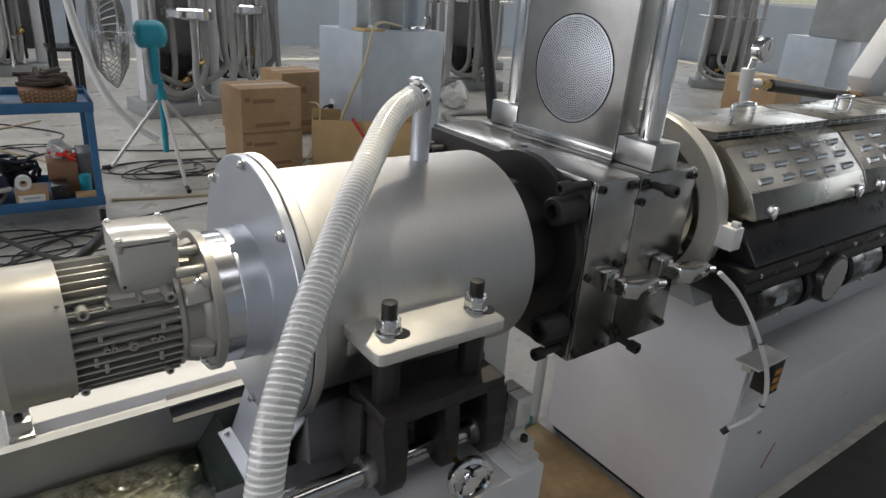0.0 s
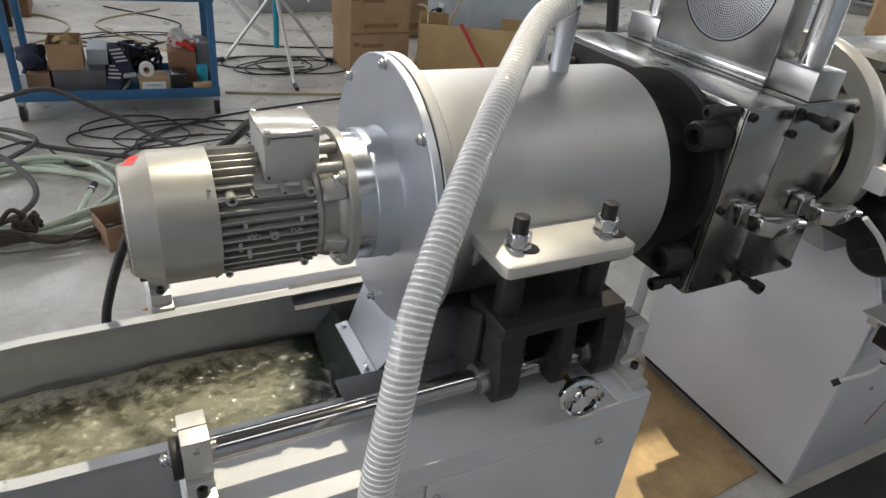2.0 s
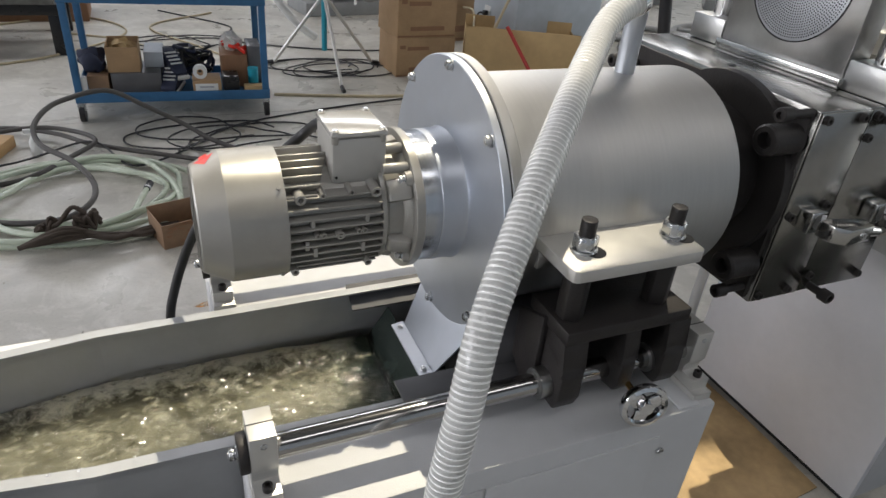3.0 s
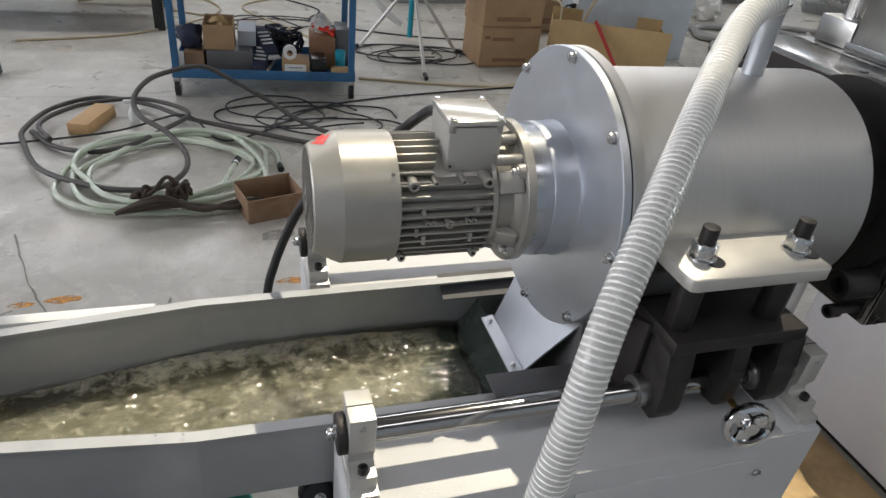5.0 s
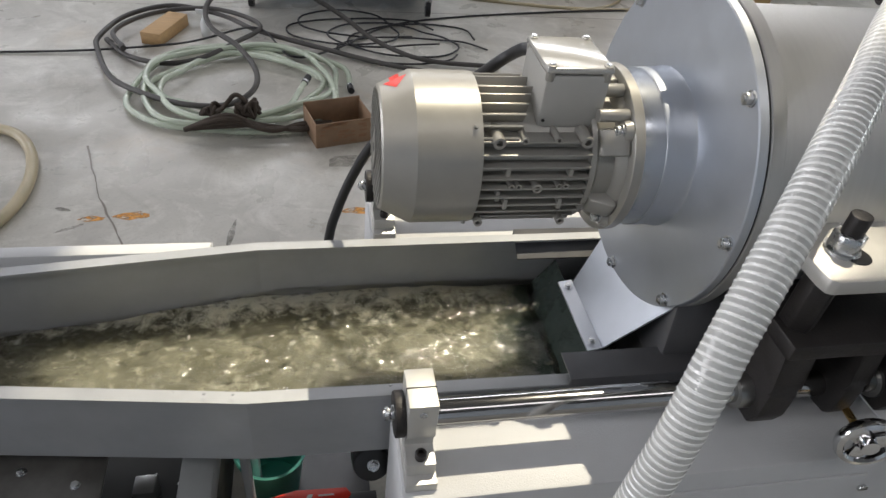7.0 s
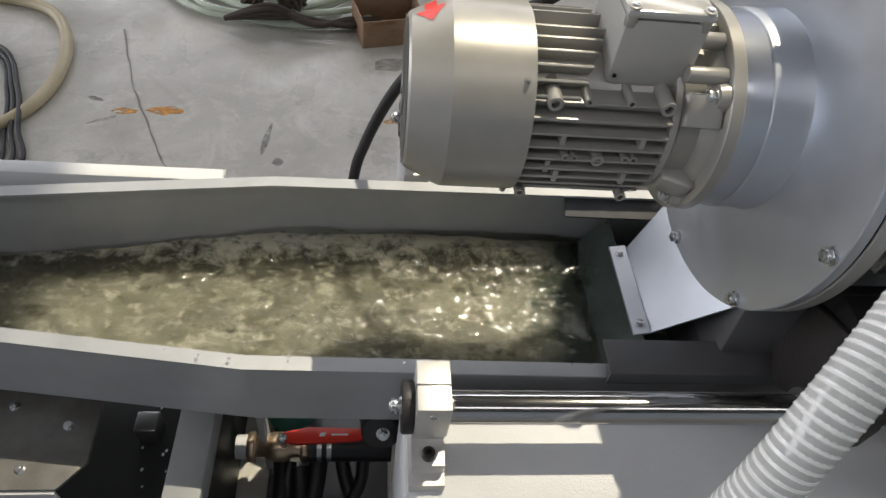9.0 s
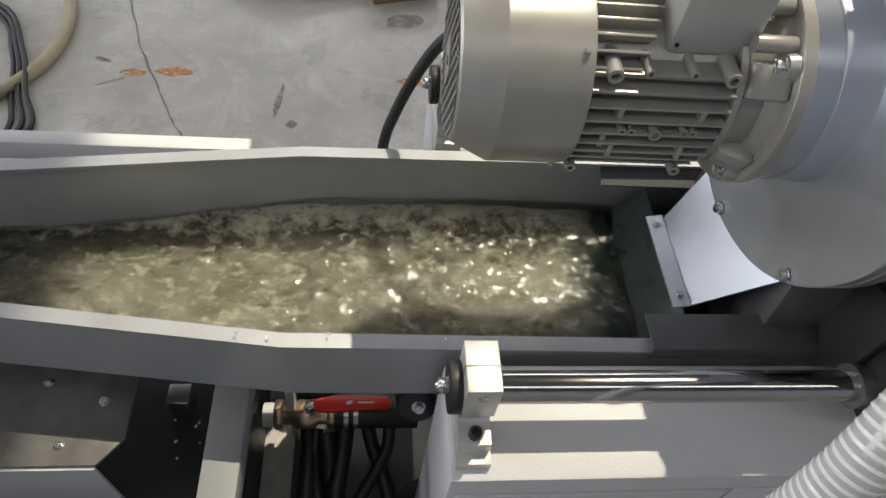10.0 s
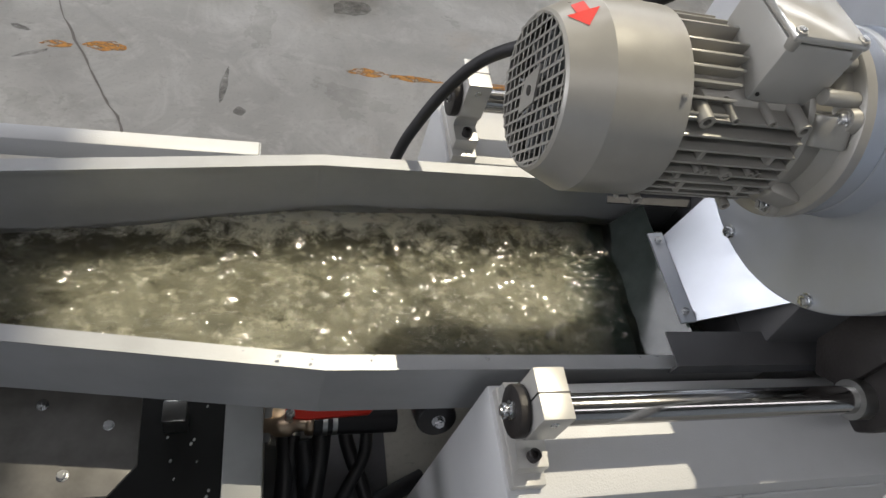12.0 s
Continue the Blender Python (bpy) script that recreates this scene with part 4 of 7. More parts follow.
def water_grid(nx, ny, height):
    bm = bmesh.new()
    grid = []
    for i in range(nx + 1):
        x = 0.05 - 1.46 * i / nx
        w = (0.158 if x > -0.585 else 0.158 - (-0.585 - x) * 0.118 if x > -0.985 else 0.1108 - (-0.985 - x) * 0.076) - 0.004
        grid.append([bm.verts.new((x, w * (2 * j / ny - 1), height(x, w * (2 * j / ny - 1)))) for j in range(ny + 1)])
    for i in range(nx):
        for j in range(ny):
            bm.faces.new((grid[i][j], grid[i + 1][j], grid[i + 1][j + 1], grid[i][j + 1]))
    return bm


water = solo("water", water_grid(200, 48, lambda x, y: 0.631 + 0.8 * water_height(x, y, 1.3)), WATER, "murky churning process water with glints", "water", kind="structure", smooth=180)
WATER_LAYERS = [
    (part("pale_clumps", water_grid(200, 48, lambda x, y: 0.6365 + 0.8 * water_height(x, y, 5.9)), MURK_PALE, water, "pale drifting clumps", 180), 1.7, 0.3),
    (part("water_surface", water_grid(540, 124, lambda x, y: 0.6425 + water_height(x, y, 3.1)), WATER_FILM, water, "choppy wet surface", 180), 3.4, 4.0),
]


def suction_hose():
    t = thing("spiral_hose", (-0.2, -0.48, 0.0), "clear plastic suction hose with a white helix", "hose")
    line = smooth_path([(0.306, -0.037, 1.379), (0.239, -0.059, 1.351), (0.159, -0.128, 1.304), (0.070, -0.221, 1.258), (-0.023, -0.316, 1.192), (-0.110, -0.400, 1.095),
                        (-0.148, -0.438, 0.990), (-0.173, -0.455, 0.862), (-0.175, -0.457, 0.723), (-0.153, -0.448, 0.570), (-0.121, -0.458, 0.305), (-0.03, -0.47, 0.06), (0.06, -0.48, 0.025)], 14)
    part("hose_wall", tube(line, 0.0217, 28), HOSE_CLEAR, t)
    fr = frames_along(line)
    length = [0.0]
    for a, b in zip(line, line[1:]):
        length.append(length[-1] + (b - a).length)
    pitch, helix = 0.0080, []
    steps = int(length[-1] / pitch * 24)
    k = 0
    for i in range(steps):
        s = i / steps * length[-1]
        while length[k + 1] < s:
            k += 1
        f = (s - length[k]) / (length[k + 1] - length[k])
        p = fr[k][0].lerp(fr[k + 1][0], f)
        u, v = fr[k][1].lerp(fr[k + 1][1], f), fr[k][2].lerp(fr[k + 1][2], f)
        a = 2 * math.pi * s / pitch
        helix.append(p + (u * math.cos(a) + v * math.sin(a)) * 0.0190)
    part("helix", tube(helix, 0.0034, 8), HOSE_RIB, t, "white reinforcing helix")
    d = (line[2] - line[0]).normalized()
    q = d.to_track_quat("X", "Z").to_matrix().to_4x4()
    cl = lathe([(0.0, 0.0223), (0.0, 0.0243), (0.011, 0.0243), (0.011, 0.0223), (0.0, 0.0223)], n=36)
    clamp = part("hose_clamp", join(None, cl, Matrix.Translation(line[1]) @ q), CHROME, t, "steel worm-drive hose clamp")
    part("clamp_screw_box", join(None, box(-0.001, 0.012, -0.008, 0.016, 0.0245, 0.034, 0.002), Matrix.Translation(line[1]) @ q), CHROME, clamp)


suction_hose()

# ---------------------------------------------------------------- die head and extruder
def die_head():
    t = thing("die_head", (0.78, 0.09, 0.82), "heavy machined steel die head block with bolted plates", "die head")
    part("front_half", box(0.62, 0.7495, -0.19, 0.365, 0.822, 1.225, 0.003), DIE_STEEL, t, "polished steel block half")
    part("rear_half", box(0.7515, 0.945, -0.188, 0.365, 0.822, 1.225, 0.003), DIE_STEEL, t, "polished steel block half")
    part("cover_sheet", box(0.622, 0.7485, -0.194, -0.1905, 0.826, 1.222, 0.001), DIE_STEEL, t, "thin steel cover sheet")
    part("cover_sheet", box(0.7535, 0.943, -0.192, -0.1885, 0.826, 1.222, 0.001), DIE_STEEL, t, "thin steel cover sheet")
    part("face_plate", lathe([(0.598, 0.08), (0.598, 0.19), (0.62, 0.19), (0.62, 0.08)], YZ, n=64), BLACK_IRON, t, "black cutter face ring")
    part("black_backing", box(0.612, 0.62, -0.18, 0.36, 0.83, 1.215), BLACK_IRON, t, "blackened front of the block", 0)
    for x, z in ((0.635, 1.21), (0.726, 1.21), (0.636, 1.02), (0.726, 1.035), (0.635, 0.84), (0.715, 0.842)):
        part("sheet_screw", cap_screw((x, -0.194, z), (0, -1, 0), 0.0085, 0.008), BLACK_IRON, t)
    for x, z in ((0.765, 1.168), (0.93, 1.208), (0.87, 1.0), (0.93, 0.842), (0.77, 0.865), (0.768, 1.21)):
        part("sheet_screw", cap_screw((x, -0.192, z), (0, -1, 0), 0.0085, 0.008), BLACK_IRON, t)
    for x, z in ((0.80, 1.2), (0.782, 0.838)):
        b = part("jack_bolt", rod((x, -0.19, z), (x, -0.226, z), 0.0085, n=16), BLACK_IRON, t)
        part("bolt_head", cap_screw((x, -0.226, z), (0, -1, 0), 0.0135, 0.022), BLACK_IRON, b)
    for y, z, r, x in ((-0.157, 1.165, 0.029, 0.545), (-0.16, 0.905, 0.03, 0.545), (0.2, 1.165, 0.029, 0.545), (0.2, 0.905, 0.03, 0.545)):
        part("clamp_bolt", cap_screw((0.615, y, z), (-1, 0, 0), r, 0.615 - x), BLACK_IRON, t, "large black socket-head bolt")
    for y, z in ((-0.175, 1.218), (-0.17, 0.852)):
        b = part("set_bolt", rod((0.615, y, z), (0.562, y, z), 0.0085, n=16), BLACK_IRON, t)
        part("bolt_head", cap_screw((0.562, y, z), (-1, 0, 0), 0.0135, 0.024), BLACK_IRON, b)
    for y in (0.3, 0.34):
        part("set_bolt", cap_screw((0.62, y, 1.17), (-1, 0, 0), 0.015, 0.05), BLACK_IRON, t)
    part("eye_hole", rod((0.685, 0.09, 1.225), (0.685, 0.09, 1.2262), 0.009, n=16), BLACK_PAINT, t)
    part("seam", box(0.749, 0.752, -0.12, 0.36, 1.2251, 1.2262), BLACK_PAINT, t, "", 0)
    # heater plugs with bent chrome sockets
    for x, z in ((0.682, 1.015), (0.862, 1.012)):
        p = part("heater_plug", box(x - 0.02, x + 0.02, -0.222, -0.194, z - 0.022, z + 0.022, 0.003), STEEL, t, "steel heater plug")
        part("plug_collar", rod((x + 0.006, -0.222, z), (x + 0.010, -0.228, z), 0.0165, n=20), WHITE_PLASTIC, p)
        bm = prism([(x - 0.010, -0.2285), (x - 0.006, -0.262), (x + 0.016, -0.281), (x + 0.085, -0.277), (x + 0.088, -0.246), (x + 0.036, -0.245), (x + 0.022, -0.2285)], "Z", z - 0.0215, z + 0.0135, 0.0055)
        part("bent_socket", bm, SOCKET_STEEL, p, "bent chromed socket housing")
        part("socket_tail", rod((x + 0.086, -0.262, z - 0.006), (x + 0.118, -0.262, z - 0.012), 0.012, 0.010, 16), SOCKET_STEEL, p)
        part("socket_screw", rod((x + 0.055, -0.278, z - 0.004), (x + 0.055, -0.282, z - 0.004), 0.006, n=12), ZINC, p)
    return t


die_head()


def screen_changer():
    t = thing("screen_changer", (0.8, 0.08, 1.225), "upright polished screen-changer plate between two chrome columns", "screen changer")
    part("slide_plate", box(0.785, 0.845, -0.086, 0.235, 1.226, 2.15, 0.003), DULL_STEEL, t, "thick steel slide plate")
    part("wear_strip", box(0.775, 0.8, -0.09, 0.24, 1.2265, 1.246, 0.002), STEEL, t)
    s = part("screen", lathe([(0.7838, 0.0), (0.7838, 0.116), (0.785, 0.118), (0.787, 0.118), (0.787, 0.0)], (0, 0.07, 1.398), n=72), PERF_STEEL, t, "round perforated breaker screen")
    part("screen_rim", lathe([(0.7832, 0.1165), (0.7832, 0.1195), (0.786, 0.1195), (0.786, 0.1165), (0.7832, 0.1165)], (0, 0.07, 1.398), n=72), BLACK_PAINT, s)
    bm = bmesh.new()
    for ring in range(1, 23):
        r = ring * 0.005
        n = int(2 * math.pi * r / 0.0056)
        for i in range(n):
            a = 2 * math.pi * (i + 0.5 * (ring % 2)) / n
            c = Vector((0.7835, 0.07 + r * math.cos(a), 1.398 + r * math.sin(a)))
            vs = [bm.verts.new(c + Vector((0, 0.00175 * math.cos(k * math.pi / 3), 0.00175 * math.sin(k * math.pi / 3)))) for k in range(6)]
            bm.faces.new(vs)
    h = part("perforation", bm, BLACK_PAINT, s, "rows of tiny holes", 0)
    h["kind"] = "stuff"
    for y in (-0.137, 0.29):
        part("column_foot", box(0.787, 0.87, y - 0.05, y + 0.05, 1.226, 1.283, 0.003), DULL_STEEL, t, "square steel column foot")
        part("column", rod((0.828, y, 1.283), (0.828, y, 2.2), 0.0255, n=48), CHROME, t, "chrome guide column")
    part("cross_head", box(0.75, 0.91, -0.2, 0.36, 2.15, 2.25, 0.005), STEEL, t)
    return t


screen_changer()


def extruder():
    t = thing("extruder", (1.3, 0.05, 0), "plastic extruder with louvred steel barrel covers on a grey base", "extruder")
    ring = part("clamp_ring", lathe([(1.03, 0.19), (1.03, 0.236), (1.036, 0.24), (1.07, 0.24), (1.075, 0.236), (1.075, 0.19), (1.03, 0.19)], (0, 0.02, 1.065), n=80), RING_GREY, t, "grey steel clamp ring")
    part("adapter", lathe([(0.945, 0.05), (0.945, 0.155), (1.0, 0.155), (1.0, 0.12), (1.2, 0.12), (1.2, 0.05)], (0, 0.02, 1.065), n=64), DULL_STEEL, t, "steel adapter flange")
    for k in range(10):
        w = 2 * math.pi * k / 10
        part("adapter_bolt", cap_screw((0.999, 0.02 + 0.137 * math.cos(w), 1.065 + 0.137 * math.sin(w)), (1, 0, 0), 0.009, 0.014), BLACK_IRON, ring)
    part("inner_band", lathe([(1.0, 0.165), (1.0, 0.172), (1.03, 0.172), (1.03, 0.165), (1.0, 0.165)], (0, 0.02, 1.065), n=64), CHROME, ring, "bright inner band clamp")
    part("ring_block", box(1.038, 1.078, -0.262, -0.2, 1.03, 1.085, 0.004), WHITE_PLASTIC, ring, "white connection block")
    part("block_tab", box(1.05, 1.066, -0.258, -0.24, 1.085, 1.098, 0.002), WHITE_PLASTIC, ring)
    for k, x0 in enumerate((1.12, 1.7, 2.28)):
        x1 = x0 + 0.565
        cov = part("barrel_cover", prism([(-0.105, 1.25), (-0.139, 1.241), (-0.234, 1.152), (-0.262, 1.096), (-0.258, 1.09), (-0.23, 1.09), (-0.23, 0.99), (0.313, 0.99), (0.313, 1.05), (0.26, 1.155), (0.16, 1.237), (0.14, 1.25)], "X", x0, x1, 0.002), COVER_STEEL, t, "louvred stainless barrel cover")
        part("cover_riser", box(x0 + 0.01, x1 - 0.01, -0.098, 0.108, 1.25, 1.266), DULL_STEEL, cov, "", 0)
        part("cover_lid", box(x0 + 0.004, x1 - 0.004, -0.106, 0.114, 1.266, 1.27, 0.0015), COVER_STEEL, cov, "bright sheet lid")
        for i in range(10):
            x = x0 + 0.03 + i * 0.052
            part("riser_slot", box(x, x + 0.036, -0.1, -0.098, 1.2525, 1.2565), BLACK_PAINT, cov, "", 0)
            part("riser_slot", box(x, x + 0.036, -0.1, -0.098, 1.260, 1.264), BLACK_PAINT, cov, "", 0)
        for row in range(3):
            f = 0.2 + row * 0.3
            y, z = -0.139 - 0.095 * f, 1.241 - 0.089 * f
            for i in range(5):
                x = x0 + 0.05 + i * 0.104
                own = lathe([(0, 0.0), (0, 0.011), (0.058, 0.011), (0.058, 0.0)], n=12)
                bmesh.ops.bevel(own, geom=[e for e in own.edges if any(len(q.verts) > 4 for q in e.link_faces)], offset=0.006, segments=2, affect="EDGES")
                m = Matrix.Translation((x, y, z)) @ Matrix.Rotation(radians(43.1), 4, "X") @ Matrix.Diagonal((1, 0.85, 0.75, 1))
                part("louvre", join(None, own, m), CHROME, cov, "raised louvre")
                part("louvre_gap", join(None, box(0.004, 0.054, -0.0118, -0.0095, -0.001, 0.003), m), BLACK_PAINT, cov, "", 0)
        bm = tube(smooth_path([(x0 + 0.2, -0.02, 1.27), (x0 + 0.2, -0.02, 1.3), (x0 + 0.21, -0.02, 1.31), (x0 + 0.29, -0.02, 1.31), (x0 + 0.3, -0.02, 1.3), (x0 + 0.3, -0.02, 1.27)], 3), 0.007, 10)
        part("lid_handle", bm, CHROME, cov, "chrome bow handle")
        for x in (x0 + 0.06, x1 - 0.06):
            part("catch", box(x - 0.006, x + 0.006, -0.274, -0.25, 1.092, 1.125, 0.002), CHROME, cov, "small chrome catch")
    # Black panel added to give the shadow between covers and blowers.
    part("shadow_panel", prism([(-0.232, 1.086), (-0.3, 1.0), (-0.3, 0.991), (-0.2, 0.991), (-0.2, 1.086)], "X", 1.1, 4.0, 0.002), BLACK_PAINT, t, "sloping black panel standing in for shadow under the covers")
    part("blower_rail", box(1.06, 4.0, -0.305, -0.2, 0.955, 0.99, 0.002), BLACK_PAINT, t, "black fan duct rail")
    part("blower_duct", prism([(-0.3, 0.955), (-0.3, 0.92), (-0.26, 0.89), (-0.1, 0.89), (-0.1, 0.955)], "X", 1.08, 4.0, 0.004), BLACK_PAINT, t, "black fan duct")
    for i in range(8):
        part("rail_screw", rod((1.12 + i * 0.16, -0.305, 0.972), (1.12 + i * 0.16, -0.31, 0.972), 0.006, n=12), ZINC, t)
    for k, x in enumerate((1.27, 1.51, 1.75, 1.99)):
        b = part("blower", lathe([(x - 0.1, 0.03), (x - 0.1, 0.064), (x - 0.092, 0.071), (x + 0.03, 0.071), (x + 0.036, 0.066), (x + 0.11, 0.066), (x + 0.11, 0.03)], (0, -0.235, 0.865), n=40), BLACK_PAINT, t, "black barrel cooling blower")
        if k == 1:
            part("inlet_drum", rod((x, -0.23, 0.885), (x, -0.318, 0.885), 0.07, n=36, bevel=0.004), BLACK_PAINT, b)
            bm = bmesh.new()
            for s in (-1, 1):
                for q in range(-5, 6):
                    off = q * 0.011
                    half = math.sqrt(max(0, 0.06 ** 2 - off * off))
                    if half < 0.012:
                        continue
                    d = Vector((0.5 * s, 0, 0.866))
                    nr = Vector((d.z, 0, -d.x))
                    own = bmesh.new()
                    bmesh.ops.create_cube(own, size=1, matrix=Matrix.Translation(Vector((x, -0.3195, 0.885)) + nr * off) @ Matrix((nr, Vector((0, 1, 0)), d)).transposed().to_4x4() @ Matrix.Diagonal((0.003, 0.002, 2 * half, 1)))
                    join(bm, own)
            part("inlet_mesh", bm, ALUMINIUM, b, "round silver wire mesh", 0)
        else:
            part("name_plate", box(x - 0.05, x + 0.0, -0.3145, -0.3125, 0.87, 0.895), PEN_BLUE, b, "small grey rating plate", 0)
        for q in range(4):
            w = math.pi / 4 + q * math.pi / 2
            part("blower_screw", rod((x + 0.034, -0.235 + 0.072 * math.cos(w), 0.865 + 0.072 * math.sin(w)), (x + 0.04, -0.235 + 0.072 * math.cos(w), 0.865 + 0.072 * math.sin(w)), 0.005, n=10), ZINC, b)
    part("base_cabinet", box(1.292, 4.6, -0.27, 0.396, 0.03, 0.50, 0.008), PAINT_GREY, t, "light grey sheet-steel base with a flat ledge")
    part("base_riser", box(1.292, 4.6, -0.06, 0.3, 0.50, 0.80, 0.006), PAINT_GREY, t, "grey sheet riser under the barrel")
    part("end_plate", prism([(-0.272, 0.03), (-0.272, 0.66), (-0.258, 0.70), (-0.2, 0.80), (0.3, 0.80), (0.398, 0.6), (0.398, 0.03)], "X", 1.268, 1.2915, 0.003), END_LIT, t, "grey end plate, coloured paler as if side-lit")
    part("base_plinth", box(1.29, 4.58, -0.25, 0.38, 0.0, 0.03), BLACK_PAINT, t, "", 0)
    part("neck_bracket", prism([(-0.14, 0.80), (0.26, 0.80), (0.18, 0.95), (-0.06, 0.95)], "X", 1.16, 1.27, 0.004), PAINT_LIGHT, t)
    for x, z in ((1.46, 0.36), (2.05, 0.3), (2.5, 0.42)):
        part("panel_screw", rod((x, -0.27, z), (x, -0.2735, z), 0.007, n=14), ZINC, t)
    part("paint_scrape", prism([(1.55, 0.18), (1.6, 0.26), (1.607, 0.262), (1.56, 0.178)], "Y", -0.2712, -0.2704), RED_DARK, t, "dull red scrape", 0)
    # hopper side frame and gauge at the far end
    part("feed_body", box(2.9, 3.7, -0.2, 0.35, 0.80, 1.35, 0.01), PAINT_LIGHT, t)
    part("feed_arm", join(None, box(-0.09, 0.09, -0.05, 0.05, -0.3, 0.3, 0.02), Matrix.Translation((2.78, 0.2, 1.5)) @ Matrix.Rotation(radians(40), 4, "Y")), PAINT_LIGHT, t, "pale grey slanted arm")
    return t


extruder()


def gauge_post():
    t = thing("pressure_gauge_post", (1.745, 0.2, 1.287), "white plastic pipe with a pressure gauge on top", "pressure gauge")
    part("pipe", rod((1.775, 0.2, 1.1), (1.735, 0.2, 1.36), 0.016, n=24), WHITE_PLASTIC, t)
    part("tee", rod((1.733, 0.2, 1.3), (1.728, 0.2, 1.37), 0.021, n=24), WHITE_PLASTIC, t)
    part("branch", rod((1.73, 0.2, 1.325), (1.81, 0.2, 1.32), 0.015, n=20), WHITE_PLASTIC, t)
    part("union", rod((1.81, 0.2, 1.32), (1.88, 0.2, 1.313), 0.018, n=6), BRASS, t, "brass hose union")
    part("gauge_neck", rod((1.732, 0.2, 1.36), (1.745, 0.2, 1.4), 0.01, n=16), CHROME, t)
    g = part("gauge_case", lathe([(0.165, 0.0), (0.165, 0.036), (0.17, 0.039), (0.2, 0.039), (0.2, 0.0)], (1.755, 0, 1.43), "Y", 36), CHROME, t, "chrome gauge case")
    part("gauge_face", rod((1.755, 0.1642, 1.43), (1.755, 0.165, 1.43), 0.032, n=32), WHITE_PLASTIC, g)
    part("gauge_hand", box(1.753, 1.757, 0.1632, 0.164, 1.43, 1.455), BLACK_PAINT, g, "", 0)
    part("pressure_hose", tube(smooth_path([(1.88, 0.2, 1.313), (2.1, 0.2, 1.292), (2.3, 0.2, 1.272), (2.46, 0.2, 1.256)], 5), 0.021, 14), BLACK_RUBBER, t, "black rubber pressure hose")
    part("union", rod((2.46, 0.2, 1.256), (2.6, 0.2, 1.24), 0.024, n=6), BRASS, t, "brass hose union")


gauge_post()


def photo_sensor():
    t = thing("photo_sensor", (1.33, -0.29, 0.6), "black photoelectric sensor with an orange label on a pale bracket", "sensor")
    part("sensor_body", box(1.275, 1.33, -0.335, -0.285, 0.592, 0.70, 0.004), BLACK_PAINT, t)
    for z in (0.607, 0.632, 0.657):
        part("label_bar", box(1.3302, 1.331, -0.328, -0.3, z, z + 0.015), ORANGE, t, "orange label bar", 0)
        part("label_bar", box(1.288, 1.322, -0.3362, -0.335, z, z + 0.014), ORANGE, t, "orange label bar", 0)
    part("bracket", box(1.18, 1.33, -0.34, -0.2725, 0.702, 0.708, 0.002), ALUMINIUM, t)
    part("bracket_arm", box(1.225, 1.26, -0.3, -0.2725, 0.66, 0.702, 0.003), ALUMINIUM, t)
    cable = part("cable", tube(smooth_path([(1.0, -0.27, 0.99), (1.06, -0.3, 0.93), (1.13, -0.335, 0.82), (1.21, -0.345, 0.7), (1.25, -0.345, 0.6), (1.255, -0.33, 0.54), (1.245, -0.305, 0.5), (1.225, -0.285, 0.475)], 7), 0.0062, 8), WHITE_PLASTIC, t, "white sensor cable")
    for p in ((1.145, -0.338, 0.8), (1.252, -0.342, 0.578)):
        part("cable_tie", lathe([(-0.003, 0.0068), (-0.003, 0.0078), (0.003, 0.0078), (0.003, 0.0068), (-0.003, 0.0068)], p, "Z", 14), BLACK_PAINT, cable)
    part("plug", rod((1.225, -0.285, 0.475), (1.215, -0.276, 0.46), 0.009, n=12), BLACK_RUBBER, cable)


photo_sensor()


def rear_cabinet():
    t = thing("rear_cabinet", (1.0, 0.8, 0), "pale grey machine cabinet behind the die head", "cabinet")
    part("case", box(0.62, 1.23, 0.62, 1.1, 0.08, 0.78, 0.006), PAINT_LIGHT, t)
    part("plinth", box(0.65, 1.2, 0.65, 1.07, 0.0, 0.08), BLACK_PAINT, t, "", 0)


rear_cabinet()


def stand_pole():
    t = thing("support_pole", (1.2, 0.47, 0), "grey upright pole with a pale green rubber foot", "pole")
    part("pole", rod((1.25, 0.45, 0.0), (1.25, 0.45, 0.9), 0.018, n=20), PAINT_GREY, t)
    part("rubber_foot", box(1.12, 1.235, 0.44, 0.5, 0.001, 0.035, 0.004), TEAL_PAINT, t, "pale green rubber foot")


stand_pole()


def floor_cardboard():
    rnd = random.Random(5)
    ob = solo("cardboard_sheet", prism([(0.45, -0.218), (0.7, -0.208), (0.95, -0.214), (1.256, -0.19), (1.262, 0.1), (1.258, 0.43), (0.8, 0.425), (0.45, 0.43)], "Z", 0.001, 0.006, 0.001), CARD_FLOOR, "flattened brown cardboard on the floor", "cardboard")
    for k in range(7):
        x, y, r = rnd.uniform(0.5, 0.75), rnd.uniform(-0.18, -0.05), rnd.uniform(0.012, 0.03)
        pl = [(x + r * rnd.uniform(0.6, 1.1) * math.cos(a * 0.7), y + r * rnd.uniform(0.6, 1.1) * math.sin(a * 0.7)) for a in range(9)]
        part("oil_stain", prism(pl, "Z", 0.006, 0.0066 + 0.0001 * k), WOOD_DARK, ob, "dark oil stain", 0)


floor_cardboard()


